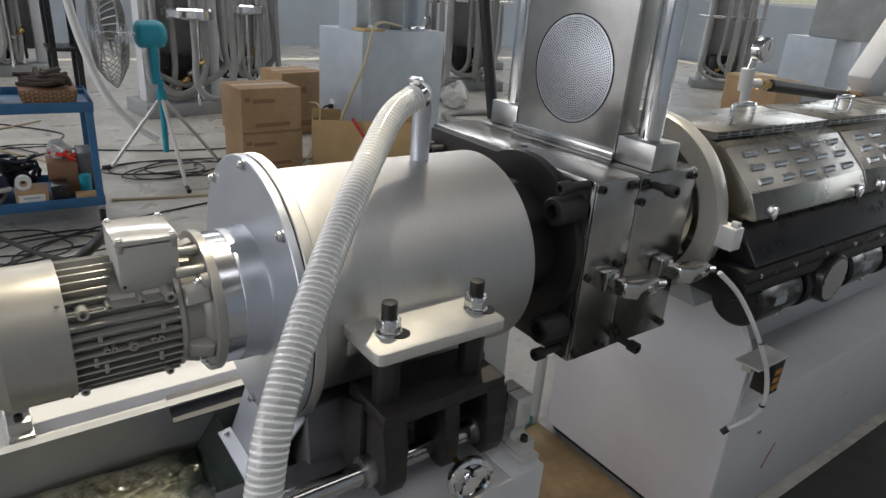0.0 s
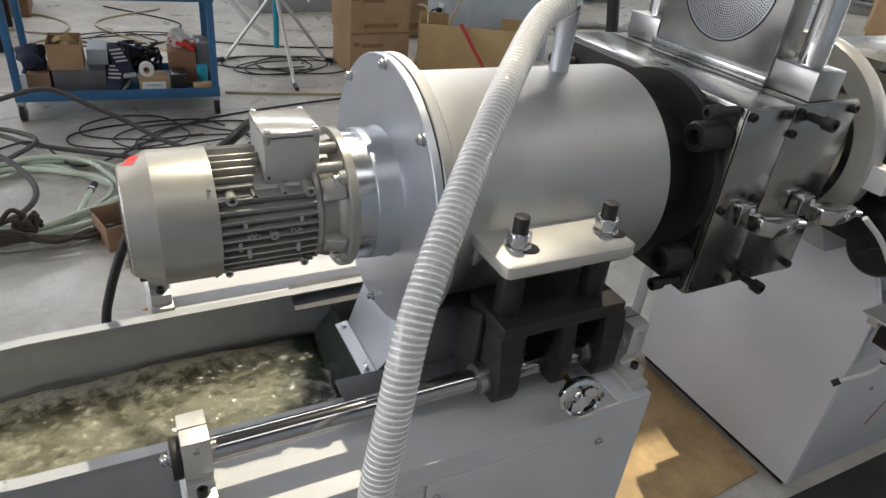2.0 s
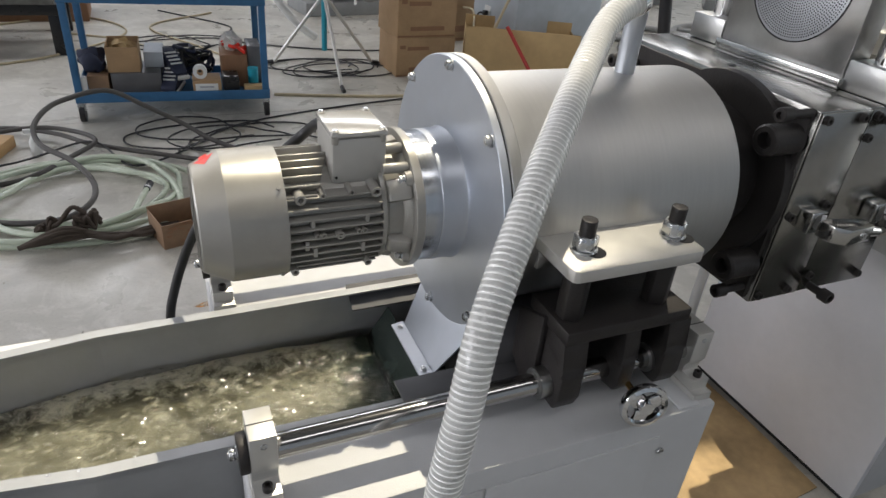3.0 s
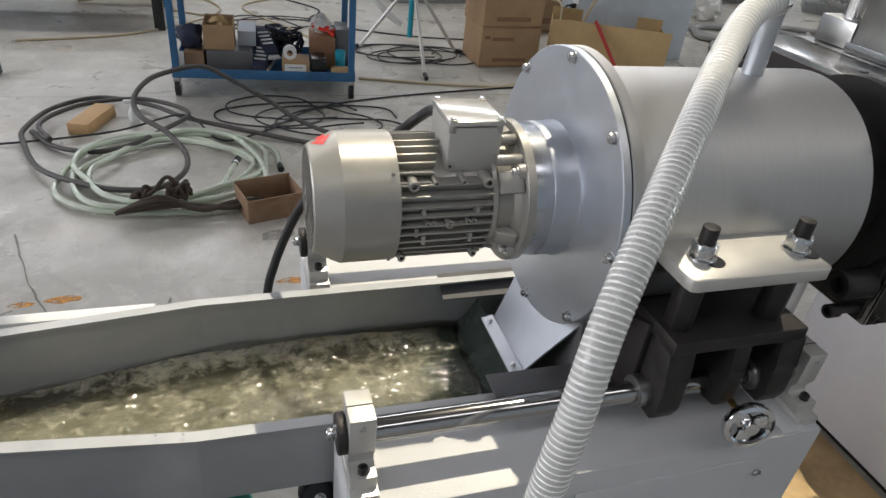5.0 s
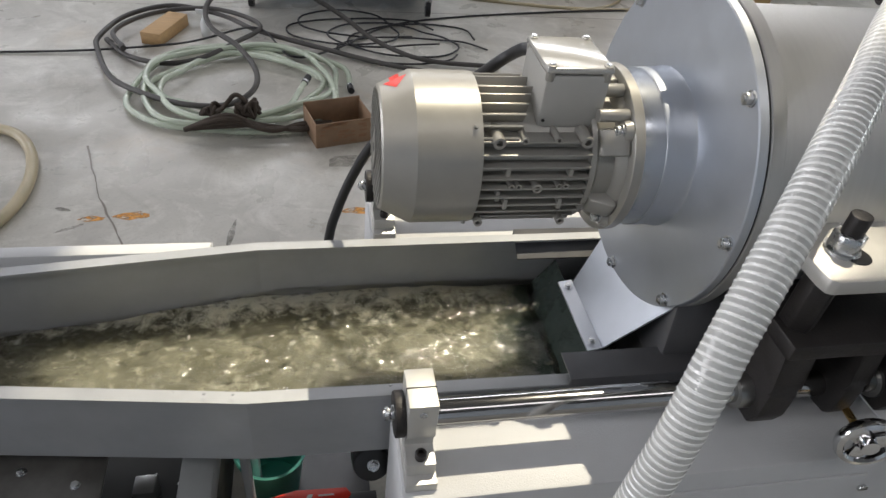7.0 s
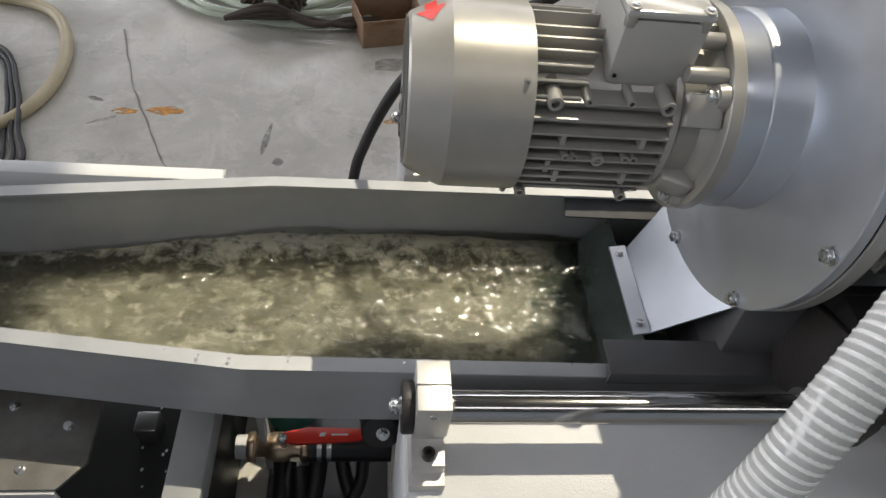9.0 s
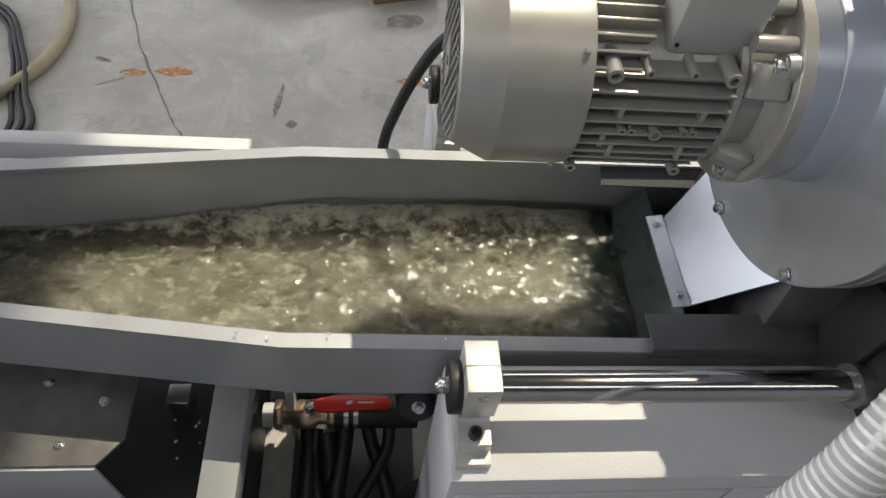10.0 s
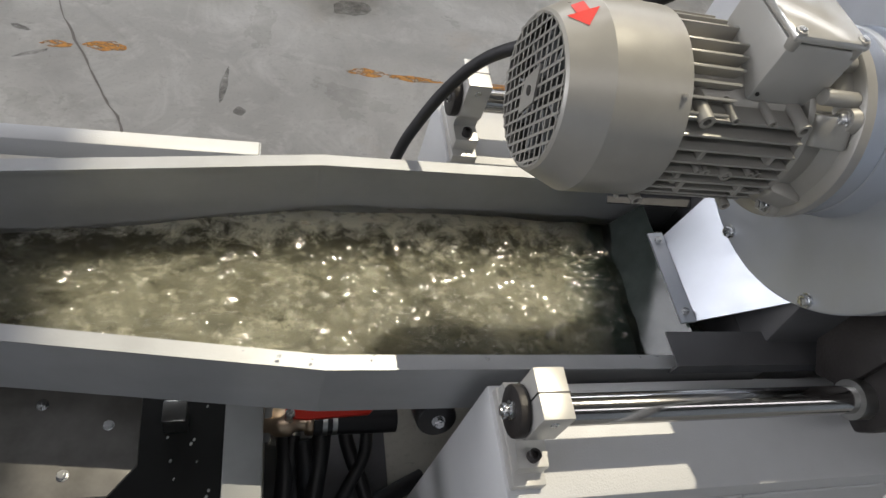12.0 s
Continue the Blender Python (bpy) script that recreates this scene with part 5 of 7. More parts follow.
def drain_group():
    """Valve, hoses and the lower sheet work beside and under the trough."""
    t = thing("ball_valve", (-0.5, -0.13, 0.45), "brass ball valve with a red lever and black hose", "valve")
    vy = -0.146
    part("pipe_stub", rod((-0.655, vy, 0.45), (-0.635, vy, 0.45), 0.021, n=20), PAINT_GREY, t)
    body = part("valve_body", lathe([(-0.635, 0.0), (-0.635, 0.022), (-0.623, 0.022), (-0.623, 0.018), (-0.605, 0.018), (-0.595, 0.026), (-0.57, 0.026), (-0.56, 0.018), (-0.545, 0.018), (-0.545, 0.022), (-0.53, 0.022), (-0.53, 0.0)], (0, vy, 0.45), n=24), COPPER, t, "worn brass valve body")
    part("end_nut", hexagon((-0.629, vy, 0.45), (1, 0, 0), 0.047, 0.014), COPPER, body)
    part("end_nut", hexagon((-0.537, vy, 0.45), (1, 0, 0), 0.047, 0.014), COPPER, body)
    part("stem", rod((-0.572, vy - 0.004, 0.47), (-0.572, vy - 0.008, 0.502), 0.008, n=14), ZINC, t)
    part("stem_nut", hexagon((-0.572, vy - 0.008, 0.504), (0, 0, 1), 0.015, 0.008), ZINC, t)
    lever = part("lever", prism([(-0.58, -0.158), (-0.545, -0.162), (-0.44, -0.157), (-0.431, -0.147), (-0.44, -0.134), (-0.53, -0.131), (-0.58, -0.142)], "Z", 0.492, 0.499, 0.002), RED, t, "red lever handle")
    part("maker_mark", prism([(-0.511, -0.149), (-0.502, -0.149), (-0.499, -0.1425), (-0.508, -0.1425)], "Z", 0.499, 0.4996), WHITE_PLASTIC, lever, "small white printed mark", 0)
    part("printed_bar", box(-0.49, -0.462, -0.1475, -0.1445, 0.499, 0.4996), WHITE_PLASTIC, lever, "small white printed bar", 0)
    for x in (-0.515, -0.498):
        part("band", lathe([(x, 0.0255), (x, 0.027), (x + 0.008, 0.027), (x + 0.008, 0.0255), (x, 0.0255)], (0, vy, 0.45), n=24), DULL_STEEL, t)
    part("drain_hose", rod((-0.53, vy, 0.45), (-0.385, vy, 0.448), 0.0255, n=24), BLACK_RUBBER, t, "black rubber drain hose")
    t.scale = (1.2, 1.2, 1.2)
    t.location = (-0.51, 0.02, 0.127)
    # Hoses drawn thick, with two extra, to darken the floor below.
    for k, pts in enumerate((((-0.585, -0.09, 0.6), (-0.59, -0.1, 0.45), (-0.58, -0.14, 0.25), (-0.55, -0.2, 0.03), (-0.4, -0.25, 0.02)),
                             ((-0.565, -0.1, 0.62), (-0.56, -0.1, 0.45), (-0.55, -0.12, 0.2), (-0.5, -0.18, 0.02), (-0.3, -0.1, 0.02)),
                             ((-0.525, -0.08, 0.6), (-0.53, -0.09, 0.4), (-0.545, -0.16, 0.2), (-0.55, -0.26, 0.02), (-0.6, -0.4, 0.02)),
                             ((-0.43, -0.09, 0.6), (-0.44, -0.1, 0.4), (-0.5, -0.17, 0.2), (-0.53, -0.25, 0.03), (-0.5, -0.4, 0.02)),
                             ((-0.61, -0.05, 0.6), (-0.6, -0.1, 0.4), (-0.61, -0.2, 0.15), (-0.62, -0.35, 0.03), (-0.7, -0.6, 0.02)),
                             ((-0.48, -0.05, 0.6), (-0.47, -0.07, 0.4), (-0.43, -0.15, 0.2), (-0.42, -0.28, 0.03), (-0.45, -0.5, 0.02)))):
        pts = [(x, y + (0.07, 0.03, 0.0, 0.0, 0.0)[i], (0.1, 0.08, 0.04, 0.022, 0.022)[i]) for i, (x, y, z) in enumerate(pts)]
        solo("black_cable", tube(smooth_path(pts, 6), (0.014, 0.019, 0.02, 0.014, 0.018, 0.016)[k], 12), BLACK_RUBBER, "black rubber hose lying under the trough", "cable", "cables under the trough")
    k = thing("clamp_knob", (-0.4, -0.2, 0.5), "black knob with a zinc bolt under the trough", "knob")
    part("knob", rod((-0.406, -0.137, 0.547), (-0.406, -0.172, 0.564), 0.033, 0.03, 28, bevel=0.004), BLACK_PAINT, k)
    part("knob_bolt", hex_bolt((-0.404, -0.171, 0.5635), (0, -0.8, 0.5), 0.014), ZINC, k)
    part("knob_arm", box(-0.421, -0.391, -0.147, -0.08, 0.52, 0.596, 0.004), BLACK_IRON, k)
    tub = thing("teal_tub", (-0.6, 0.13, 0), "teal plastic tub standing under the trough", "tub")
    part("tub", lathe([(0.006, 0.0), (0.006, 0.06), (0.15, 0.078), (0.156, 0.084), (0.16, 0.08), (0.15, 0.074), (0.012, 0.056), (0.012, 0.0)], (-0.605, 0.15, 0), "Z", 32), TEAL_PAINT, tub)
    # Dark sheet laid where the floor under the trough is only dim.
    solo("trough_shade", box(-0.64, -0.375, -0.7, 0.25, 0.0, 0.006, 0.002), DARK_STEEL, "dark sheet standing in for shade under the trough", "mat")
    s = thing("trough_stand", (-0.68, 0, 0), "grey square-tube stand under the trough", "stand")
    for x in (-0.705, -1.25):
        part("cross_tube", box(x, x + 0.052, -0.42, 0.3, 0.495, 0.545, 0.003), OLIVE_GREY, s)
        for y in (-0.42, 0.25):
            part("leg", box(x, x + 0.05, y, y + 0.05, 0.0, 0.4945, 0.003), OLIVE_GREY, s)
    part("post", box(-0.645, -0.63, 0.0, 0.03, 0.0, 0.597, 0.002), PAINT_GREY, s)
    part("post", box(-0.645, -0.63, 0.11, 0.14, 0.0, 0.597, 0.002), PAINT_GREY, s)
    part("trough_post", box(-1.22, -1.19, -0.03, 0.03, 0.5455, 0.5975, 0.002), PAINT_GREY, s)
    part("trough_post", box(-0.70, -0.67, -0.03, 0.03, 0.5455, 0.5975, 0.002), PAINT_GREY, s)
    v = thing("pellet_screen", (-0.95, -0.2, 0), "grey sheet-metal pellet screen below the trough", "pellet screen")
    part("guard_sheet", prism([(-1.5, -0.06), (-0.815, -0.06), (-0.808, -0.213), (-0.838, -0.25), (-1.5, -0.25)], "Z", 0.555, 0.561, 0.001), STAINED_SHEET, v, "stained dark grey guard sheet")
    part("guard_skirt", prism([(-1.5, -0.25), (-0.84, -0.25), (-0.84, -0.254), (-1.5, -0.254)], "Z", 0.25, 0.555), PAINT_GREY, v, "", 0)
    for x, y in ((-0.891, -0.222), (-0.848, -0.16), (-0.93, -0.13), (-1.1, -0.2)):
        part("sheet_bolt", hex_bolt((x, y, 0.561), (0, 0, 1), 0.010), ZINC, v)
    # Sump stretched left and back, so the gap looks as dark as shade.
    part("dark_box", box(-1.45, -0.706, -0.9, 0.3, 0.0, 0.40, 0.004), DARK, v, "dark sump box, lengthened to darken the floor gap")
    rnd = random.Random(3)
    for q in range(14):
        x, y, r = rnd.uniform(-0.80, -0.715), rnd.uniform(-0.35, -0.05), rnd.uniform(0.001, 0.0022)
        part("pellet", rod((x, y, 0.4), (x + r, y + r, 0.403), r, n=8), WHITE_PLASTIC, v, "stray pale pellet")
    part("bracket_plate", box(-0.8, -0.765, -0.115, -0.08, 0.401, 0.45, 0.003), DULL_STEEL, v, "square zinc bracket")
    part("pellet_screen_leg", box(-1.4, -1.36, -0.2, 0.1, 0.401, 0.5545), PAINT_GREY, v)
    r = thing("side_rail", (-1.1, 0.2, 0), "pale grey square-tube rail on posts beside the trough", "rail")
    part("rail_tube", box(-1.6, -0.672, 0.186, 0.214, 0.686, 0.722, 0.003), PAINT_LIGHT, r)
    part("end_cap", box(-0.6718, -0.67, 0.1865, 0.2135, 0.6865, 0.7215), PAINT_GREY, r, "", 0)
    for x in (-1.4, -0.75):
        part("rail_post", box(x, x + 0.026, 0.187, 0.213, 0.0, 0.6855, 0.002), PAINT_LIGHT, r)
        part("foot_plate", box(x - 0.02, x + 0.046, 0.17, 0.23, 0.0, 0.005, 0.001), PAINT_GREY, r)


drain_group()

# ---------------------------------------------------------------- on the shop floor
def motor_cable():
    solo("motor_cable", tube(smooth_path([(-0.185, 0.045, 1.165), (-0.195, 0.07, 1.162), (-0.205, 0.108, 1.135), (-0.235, 0.118, 1.105), (-0.3, 0.122, 1.05), (-0.352, 0.146, 1.002), (-0.388, 0.18, 0.945), (-0.417, 0.198, 0.878), (-0.445, 0.202, 0.80), (-0.463, 0.205, 0.718), (-0.48, 0.22, 0.5), (-0.5, 0.3, 0.1), (-0.45, 0.5, 0.012), (-0.3, 0.8, 0.012)], 8), 0.0088, 14),
         BLACK_RUBBER, "black motor supply cable hanging to the floor", "cable")


motor_cable()


def floor_coils():
    # pale green hose in a flat coil
    pts = []
    rnd = random.Random(21)
    turns = 5
    for i in range(turns * 14 + 1):
        a = 2 * math.pi * i / 14
        k = i / (turns * 14)
        r = 0.52 - 0.2 * k + 0.035 * math.sin(i * 1.7)
        pts.append((-0.83 + 1.0 * r * math.cos(a), 2.26 + 0.92 * r * math.sin(a), 0.02 + 0.018 * ((i // 14) % 3) + rnd.uniform(0, 0.008)))
    t = thing("green_hose_coil", (-0.83, 2.26, 0), "pale green plastic hose lying in loose coils", "hose")
    part("hose", tube(smooth_path(pts, 4), 0.0138, 12), GREEN_HOSE, t)
    for p, q in ((pts[0], pts[1]), (pts[-1], pts[-2])):
        d = (Vector(p) - Vector(q)).normalized()
        c = part("coupling", rod(Vector(p) - d * 0.03, Vector(p) + d * 0.03, 0.0165, n=16, bevel=0.002), BLACK_RUBBER, t, "black hose coupling")
        part("clip", rod(Vector(p) - d * 0.024, Vector(p) - d * 0.012, 0.0182, n=16), ZINC, c)
    # thick grey rubber hose, loops and a raised loop
    big = [(0.3, 2.42, 0.02), (-0.06, 2.53, 0.02), (-0.5, 2.75, 0.03), (-0.79, 2.91, 0.04), (-1.0, 3.12, 0.04), (-1.285, 3.27, 0.03), (-1.5, 3.1, 0.03), (-1.58, 2.8, 0.03), (-1.548, 2.617, 0.03),
           (-1.42, 2.3, 0.04), (-1.243, 2.118, 0.05), (-1.05, 2.0, 0.06), (-0.869, 1.98, 0.07), (-0.76, 2.06, 0.1), (-0.75, 2.2, 0.13), (-0.84, 2.38, 0.17), (-0.97, 2.52, 0.2), (-1.01, 2.65, 0.24),
           (-0.97, 2.78, 0.28), (-0.879, 2.863, 0.31), (-0.675, 2.933, 0.33), (-0.5, 2.9, 0.25), (-0.314, 2.857, 0.15), (-0.15, 2.75, 0.07), (0.1, 2.6, 0.03), (0.5, 2.55, 0.02)]
    t = thing("rubber_hose", big[0], "thick dark grey rubber hose in loose loops", "hose")
    part("hose", tube(smooth_path(big, 6), 0.0132, 12), GREY_RUBBER, t)
    for p, q in ((big[0], big[1]), (big[-1], big[-2])):
        d = (Vector(p) - Vector(q)).normalized()
        part("end_ferrule", rod(Vector(p) - d * 0.035, Vector(p) + d * 0.02, 0.0152, n=14, bevel=0.002), GREY_RUBBER, t, "moulded rubber hose cuff")
    loop = [(-1.53, 2.76, 0.02), (-1.42, 2.6, 0.02), (-1.285, 2.509, 0.025), (-1.15, 2.49, 0.03), (-1.02, 2.53, 0.05), (-0.88, 2.7, 0.06), (-0.77, 2.88, 0.065), (-0.85, 3.02, 0.07), (-1.05, 3.12, 0.075),
            (-1.3, 3.1, 0.06), (-1.45, 2.98, 0.05), (-1.51, 2.80, 0.05), (-1.43, 2.62, 0.05)]
    t = thing("rubber_hose", loop[0], "thick dark grey rubber hose in loose loops", "hose")
    part("hose", tube(smooth_path(loop, 6), 0.0128, 12), GREY_RUBBER, t)
    for p, q in ((loop[0], loop[1]), (loop[-1], loop[-2])):
        d = (Vector(p) - Vector(q)).normalized()
        part("end_ferrule", rod(Vector(p) - d * 0.035, Vector(p) + d * 0.02, 0.0152, n=14, bevel=0.002), GREY_RUBBER, t, "moulded rubber hose cuff")
    # thin black cables
    rnd = random.Random(31)
    for cx, cy, n, s in ((0.02, 2.95, 2, 1), (-0.22, 3.08, 2, 2), (0.85, 4.35, 3, 5), (1.0, 4.3, 2, 6), (-0.2, 5.2, 3, 8), (0.12, 2.8, 1, 9)):
        pts = []
        for i in range(n * 10):
            a = 2 * math.pi * i / 10
            r = 0.34 + 0.12 * math.sin(i * 0.9 + s)
            pts.append((cx + r * math.cos(a) + 0.04 * math.sin(i), cy + 0.6 * r * math.sin(a), 0.008 + 0.004 * (i // 10) + rnd.uniform(0, 0.004)))
        solo("floor_cable", tube(smooth_path(pts, 4), 0.0055, 7), BLACK_RUBBER, "thin black cable tangled on the floor", "cable", "floor cables")
    for pts, m, r in ((((-3.5, 2.6, 0.008), (-2.0, 2.62, 0.008), (-1.2, 2.72, 0.03), (-0.8, 2.9, 0.06), (-0.6, 2.6, 0.03), (-0.35, 2.75, 0.02), (0.1, 3.2, 0.008), (1.3, 3.5, 0.008), (3.0, 3.7, 0.008)), BLACK_RUBBER, 0.006),
                      (((0.35, 3.72, 0.008), (0.8, 3.62, 0.008), (1.4, 3.55, 0.008), (2.4, 3.62, 0.008)), YELLOW_HOSE, 0.012),
                      (((1.25, 3.5, 0.01), (1.6, 3.65, 0.01), (1.85, 3.95, 0.03), (2.1, 4.2, 0.25), (2.3, 4.6, 0.4), (2.5, 5.3, 0.3)), YELLOW_HOSE, 0.009),
                      (((-1.1, 5.6, 0.01), (-0.6, 5.3, 0.01), (-0.3, 4.7, 0.01), (-0.5, 4.2, 0.01), (-0.2, 3.9, 0.01), (0.3, 4.3, 0.01), (0.0, 5.0, 0.01), (-0.4, 5.8, 0.01), (0.2, 6.4, 0.01)), YELLOW_HOSE, 0.009),
                      (((-2.0, 4.5, 0.01), (-1.2, 4.8, 0.01), (-0.6, 5.6, 0.01), (-1.0, 6.2, 0.01), (-1.8, 5.8, 0.01)), YELLOW_HOSE, 0.009),
                      (((-0.3, 6.5, 0.01), (0.3, 5.8, 0.01), (0.2, 5.3, 0.01), (1.0, 4.9, 0.01), (1.8, 4.8, 0.01)), BLACK_RUBBER, 0.007)):
        solo("floor_cable", tube(smooth_path(pts, 8), r, 8), m, "thin cable running over the concrete floor", "cable", "floor cables")
    # yellowed hose and blue-black cables beside the trough
    solo("yellow_hose_coil", tube(smooth_path([(-2.1, 1.9, 0.02), (-1.75, 1.85, 0.02), (-1.6, 1.7, 0.02), (-1.53, 1.45, 0.02), (-1.56, 1.22, 0.02), (-1.7, 1.05, 0.02), (-2.0, 0.95, 0.02)], 7), 0.021, 12), YELLOW_HOSE, "yellowed plastic hose curving over the floor", "hose")
    for k in range(3):
        solo("floor_cable", tube(smooth_path([(-2.2, 1.5 + 0.05 * k, 0.01), (-1.8, 1.52 + 0.03 * k, 0.01), (-1.66 + 0.02 * k, 1.3, 0.012 + 0.01 * k), (-1.6 + 0.025 * k, 1.1, 0.012 + 0.01 * k), (-1.56 + 0.03 * k, 0.95, 0.012), (-1.62, 0.8, 0.01)], 6), 0.0085, 10), BLACK_RUBBER, "dark cable bundle on the floor", "cable", "floor cables")
    # dark cable bundle lying on the green coil
    t = thing("cable_bundle", (-0.75, 1.85, 0.0), "tied bundle of dark brown cables with plugs", "cable bundle")
    rnd = random.Random(8)
    for k in range(6):
        o = rnd.uniform(-0.03, 0.03)
        part("strand", tube(smooth_path([(-1.0 + o, 1.82 + o, 0.05), (-0.85, 1.8 + o, 0.075 + 0.01 * k), (-0.7 + o, 1.8 - o, 0.06), (-0.55, 1.83 + o, 0.045), (-0.44 + o, 1.9, 0.03)], 5), 0.011, 8), CLOTH, t)
    for cx, cy, cz, r, n in ((-0.77, 1.88, 0.10, 0.05, 4), (-0.93, 1.9, 0.085, 0.04, 3)):
        for k in range(n):
            ring = []
            for q in range(9):
                w = q * 2 * math.pi / 8
                ring.append((cx + r * math.cos(w) * rnd.uniform(0.5, 1.0), cy + 0.6 * r * math.sin(w + k), cz + r * rnd.uniform(-0.7, 0.8)))
            part("knot", tube(smooth_path(ring, 4), 0.010, 8), CLOTH, t)
    part("plug_lead", tube(smooth_path([(-0.77, 1.89, 0.13), (-0.82, 1.9, 0.16), (-0.88, 1.88, 0.1), (-0.93, 1.9, 0.08)], 5), 0.01, 8), CLOTH, t)


floor_coils()


def small_floor_things():
    solo("floor_cable", tube(smooth_path([(1.3, -0.75, 0.03), (1.55, -0.6, 0.03), (1.85, -0.62, 0.03), (2.1, -0.8, 0.03), (2.6, -0.85, 0.03)], 7), 0.03, 12), BLACK_RUBBER, "thick black cable on the floor beside the base", "cable", "floor cables")
    m = Matrix.Translation((-1.275, 2.92, 0)) @ Matrix.Rotation(radians(72), 4, "Z")
    solo("wood_block", join(None, box(-0.16, 0.16, -0.055, 0.055, 0.0, 0.065, 0.004), m), WOOD, "raw pine timber block on the floor", "wood block")
    t = thing("spray_bottle", (-1.06, 2.92, 0), "small white plastic spray bottle among the hoses", "bottle")
    part("bottle", lathe([(0.0, 0.0), (0.0, 0.028), (0.07, 0.03), (0.1, 0.016), (0.12, 0.013), (0.12, 0.0)], (-1.06, 2.92, 0), "Z", 20), WHITE_PLASTIC, t)
    part("trigger", box(-1.105, -1.045, 2.912, 2.928, 0.12, 0.143, 0.004), WHITE_PLASTIC, t)
    # small open carton
    m = Matrix.Translation((-0.385, 1.85, 0)) @ Matrix.Rotation(radians(16), 4, "Z")
    t = thing("small_carton", (-0.385, 1.85, 0), "small open dark brown carton with printed bars", "carton")
    for x0, x1, y0, y1 in ((-0.13, 0.13, -0.095, -0.09), (-0.13, 0.13, 0.09, 0.095), (-0.13, -0.125, -0.09, 0.09), (0.125, 0.13, -0.09, 0.09)):
        part("side", join(None, box(x0, x1, y0, y1, 0.0, 0.115 + 0.012 * (y0 > 0), 0.001), m), CARD_DARK, t)
    part("bottom", join(None, box(-0.125, 0.125, -0.09, 0.09, 0.0, 0.006), m), CARD_DARK, t, "", 0)
    rnd = random.Random(2)
    for k in range(34):
        x, z = rnd.uniform(-0.12, 0.08), rnd.uniform(0.01, 0.11)
        part("printed_bar", join(None, box(x, x + rnd.uniform(0.015, 0.04), -0.0958, -0.0952, z, z + 0.007), m), WOOD_DARK, t, "dark printed bar", 0)


small_floor_things()
# Sheet that paints the floor's shade in front of the base.
solo("floor_shade_sheet", prism([(1.2, -0.30), (5.0, -0.29), (5.0, -1.6), (1.25, -1.62)], "Z", 0.001, 0.009, 0.002), FLOOR_SHADE, "dark green sheet standing in for the shaded floor beside the extruder base", "mat")


def tool_cart():
    m = Matrix.Translation((-0.31, 3.36, 0)) @ Matrix.Rotation(radians(-3.5), 4, "Z")
    t = thing("tool_cart", (-0.31, 3.36, 0), "blue steel two-shelf tool cart on castors", "tool cart")

    def p(name, bm, mt, parent=t, label=""):
        return part(name, join(None, bm, m), mt, parent, label)
    for x in (-0.56, 0.52):
        for y in (-0.02, 0.5):
            p("post", box(x, x + 0.04, y, y + 0.04, 0.12, 0.74, 0.003), BLUE_PAINT)
            c = p("castor", rod((x + 0.005, y + 0.02, 0.05), (x + 0.035, y + 0.02, 0.05), 0.05, n=24), BLACK_RUBBER)
            p("fork", box(x - 0.002, x + 0.042, y, y + 0.04, 0.07, 0.12, 0.002), ZINC, c)
    for z in (0.125, 0.70):
        p("shelf", box(-0.555, 0.555, 0.0, 0.52, z, z + 0.012), BLUE_PAINT, t, "blue sheet shelf")
        for y0, y1 in ((-0.025, -0.02), (0.54, 0.545)):
            p("shelf_edge", box(-0.56, 0.56, y0, y1, z - 0.005, z + 0.055, 0.001), BLUE_PAINT)
        for x0, x1 in ((-0.565, -0.56), (0.56, 0.565)):
            p("shelf_edge", box(x0, x1, -0.02, 0.54, z - 0.005, z + 0.055, 0.001), BLUE_PAINT)
    return m


CART = tool_cart()


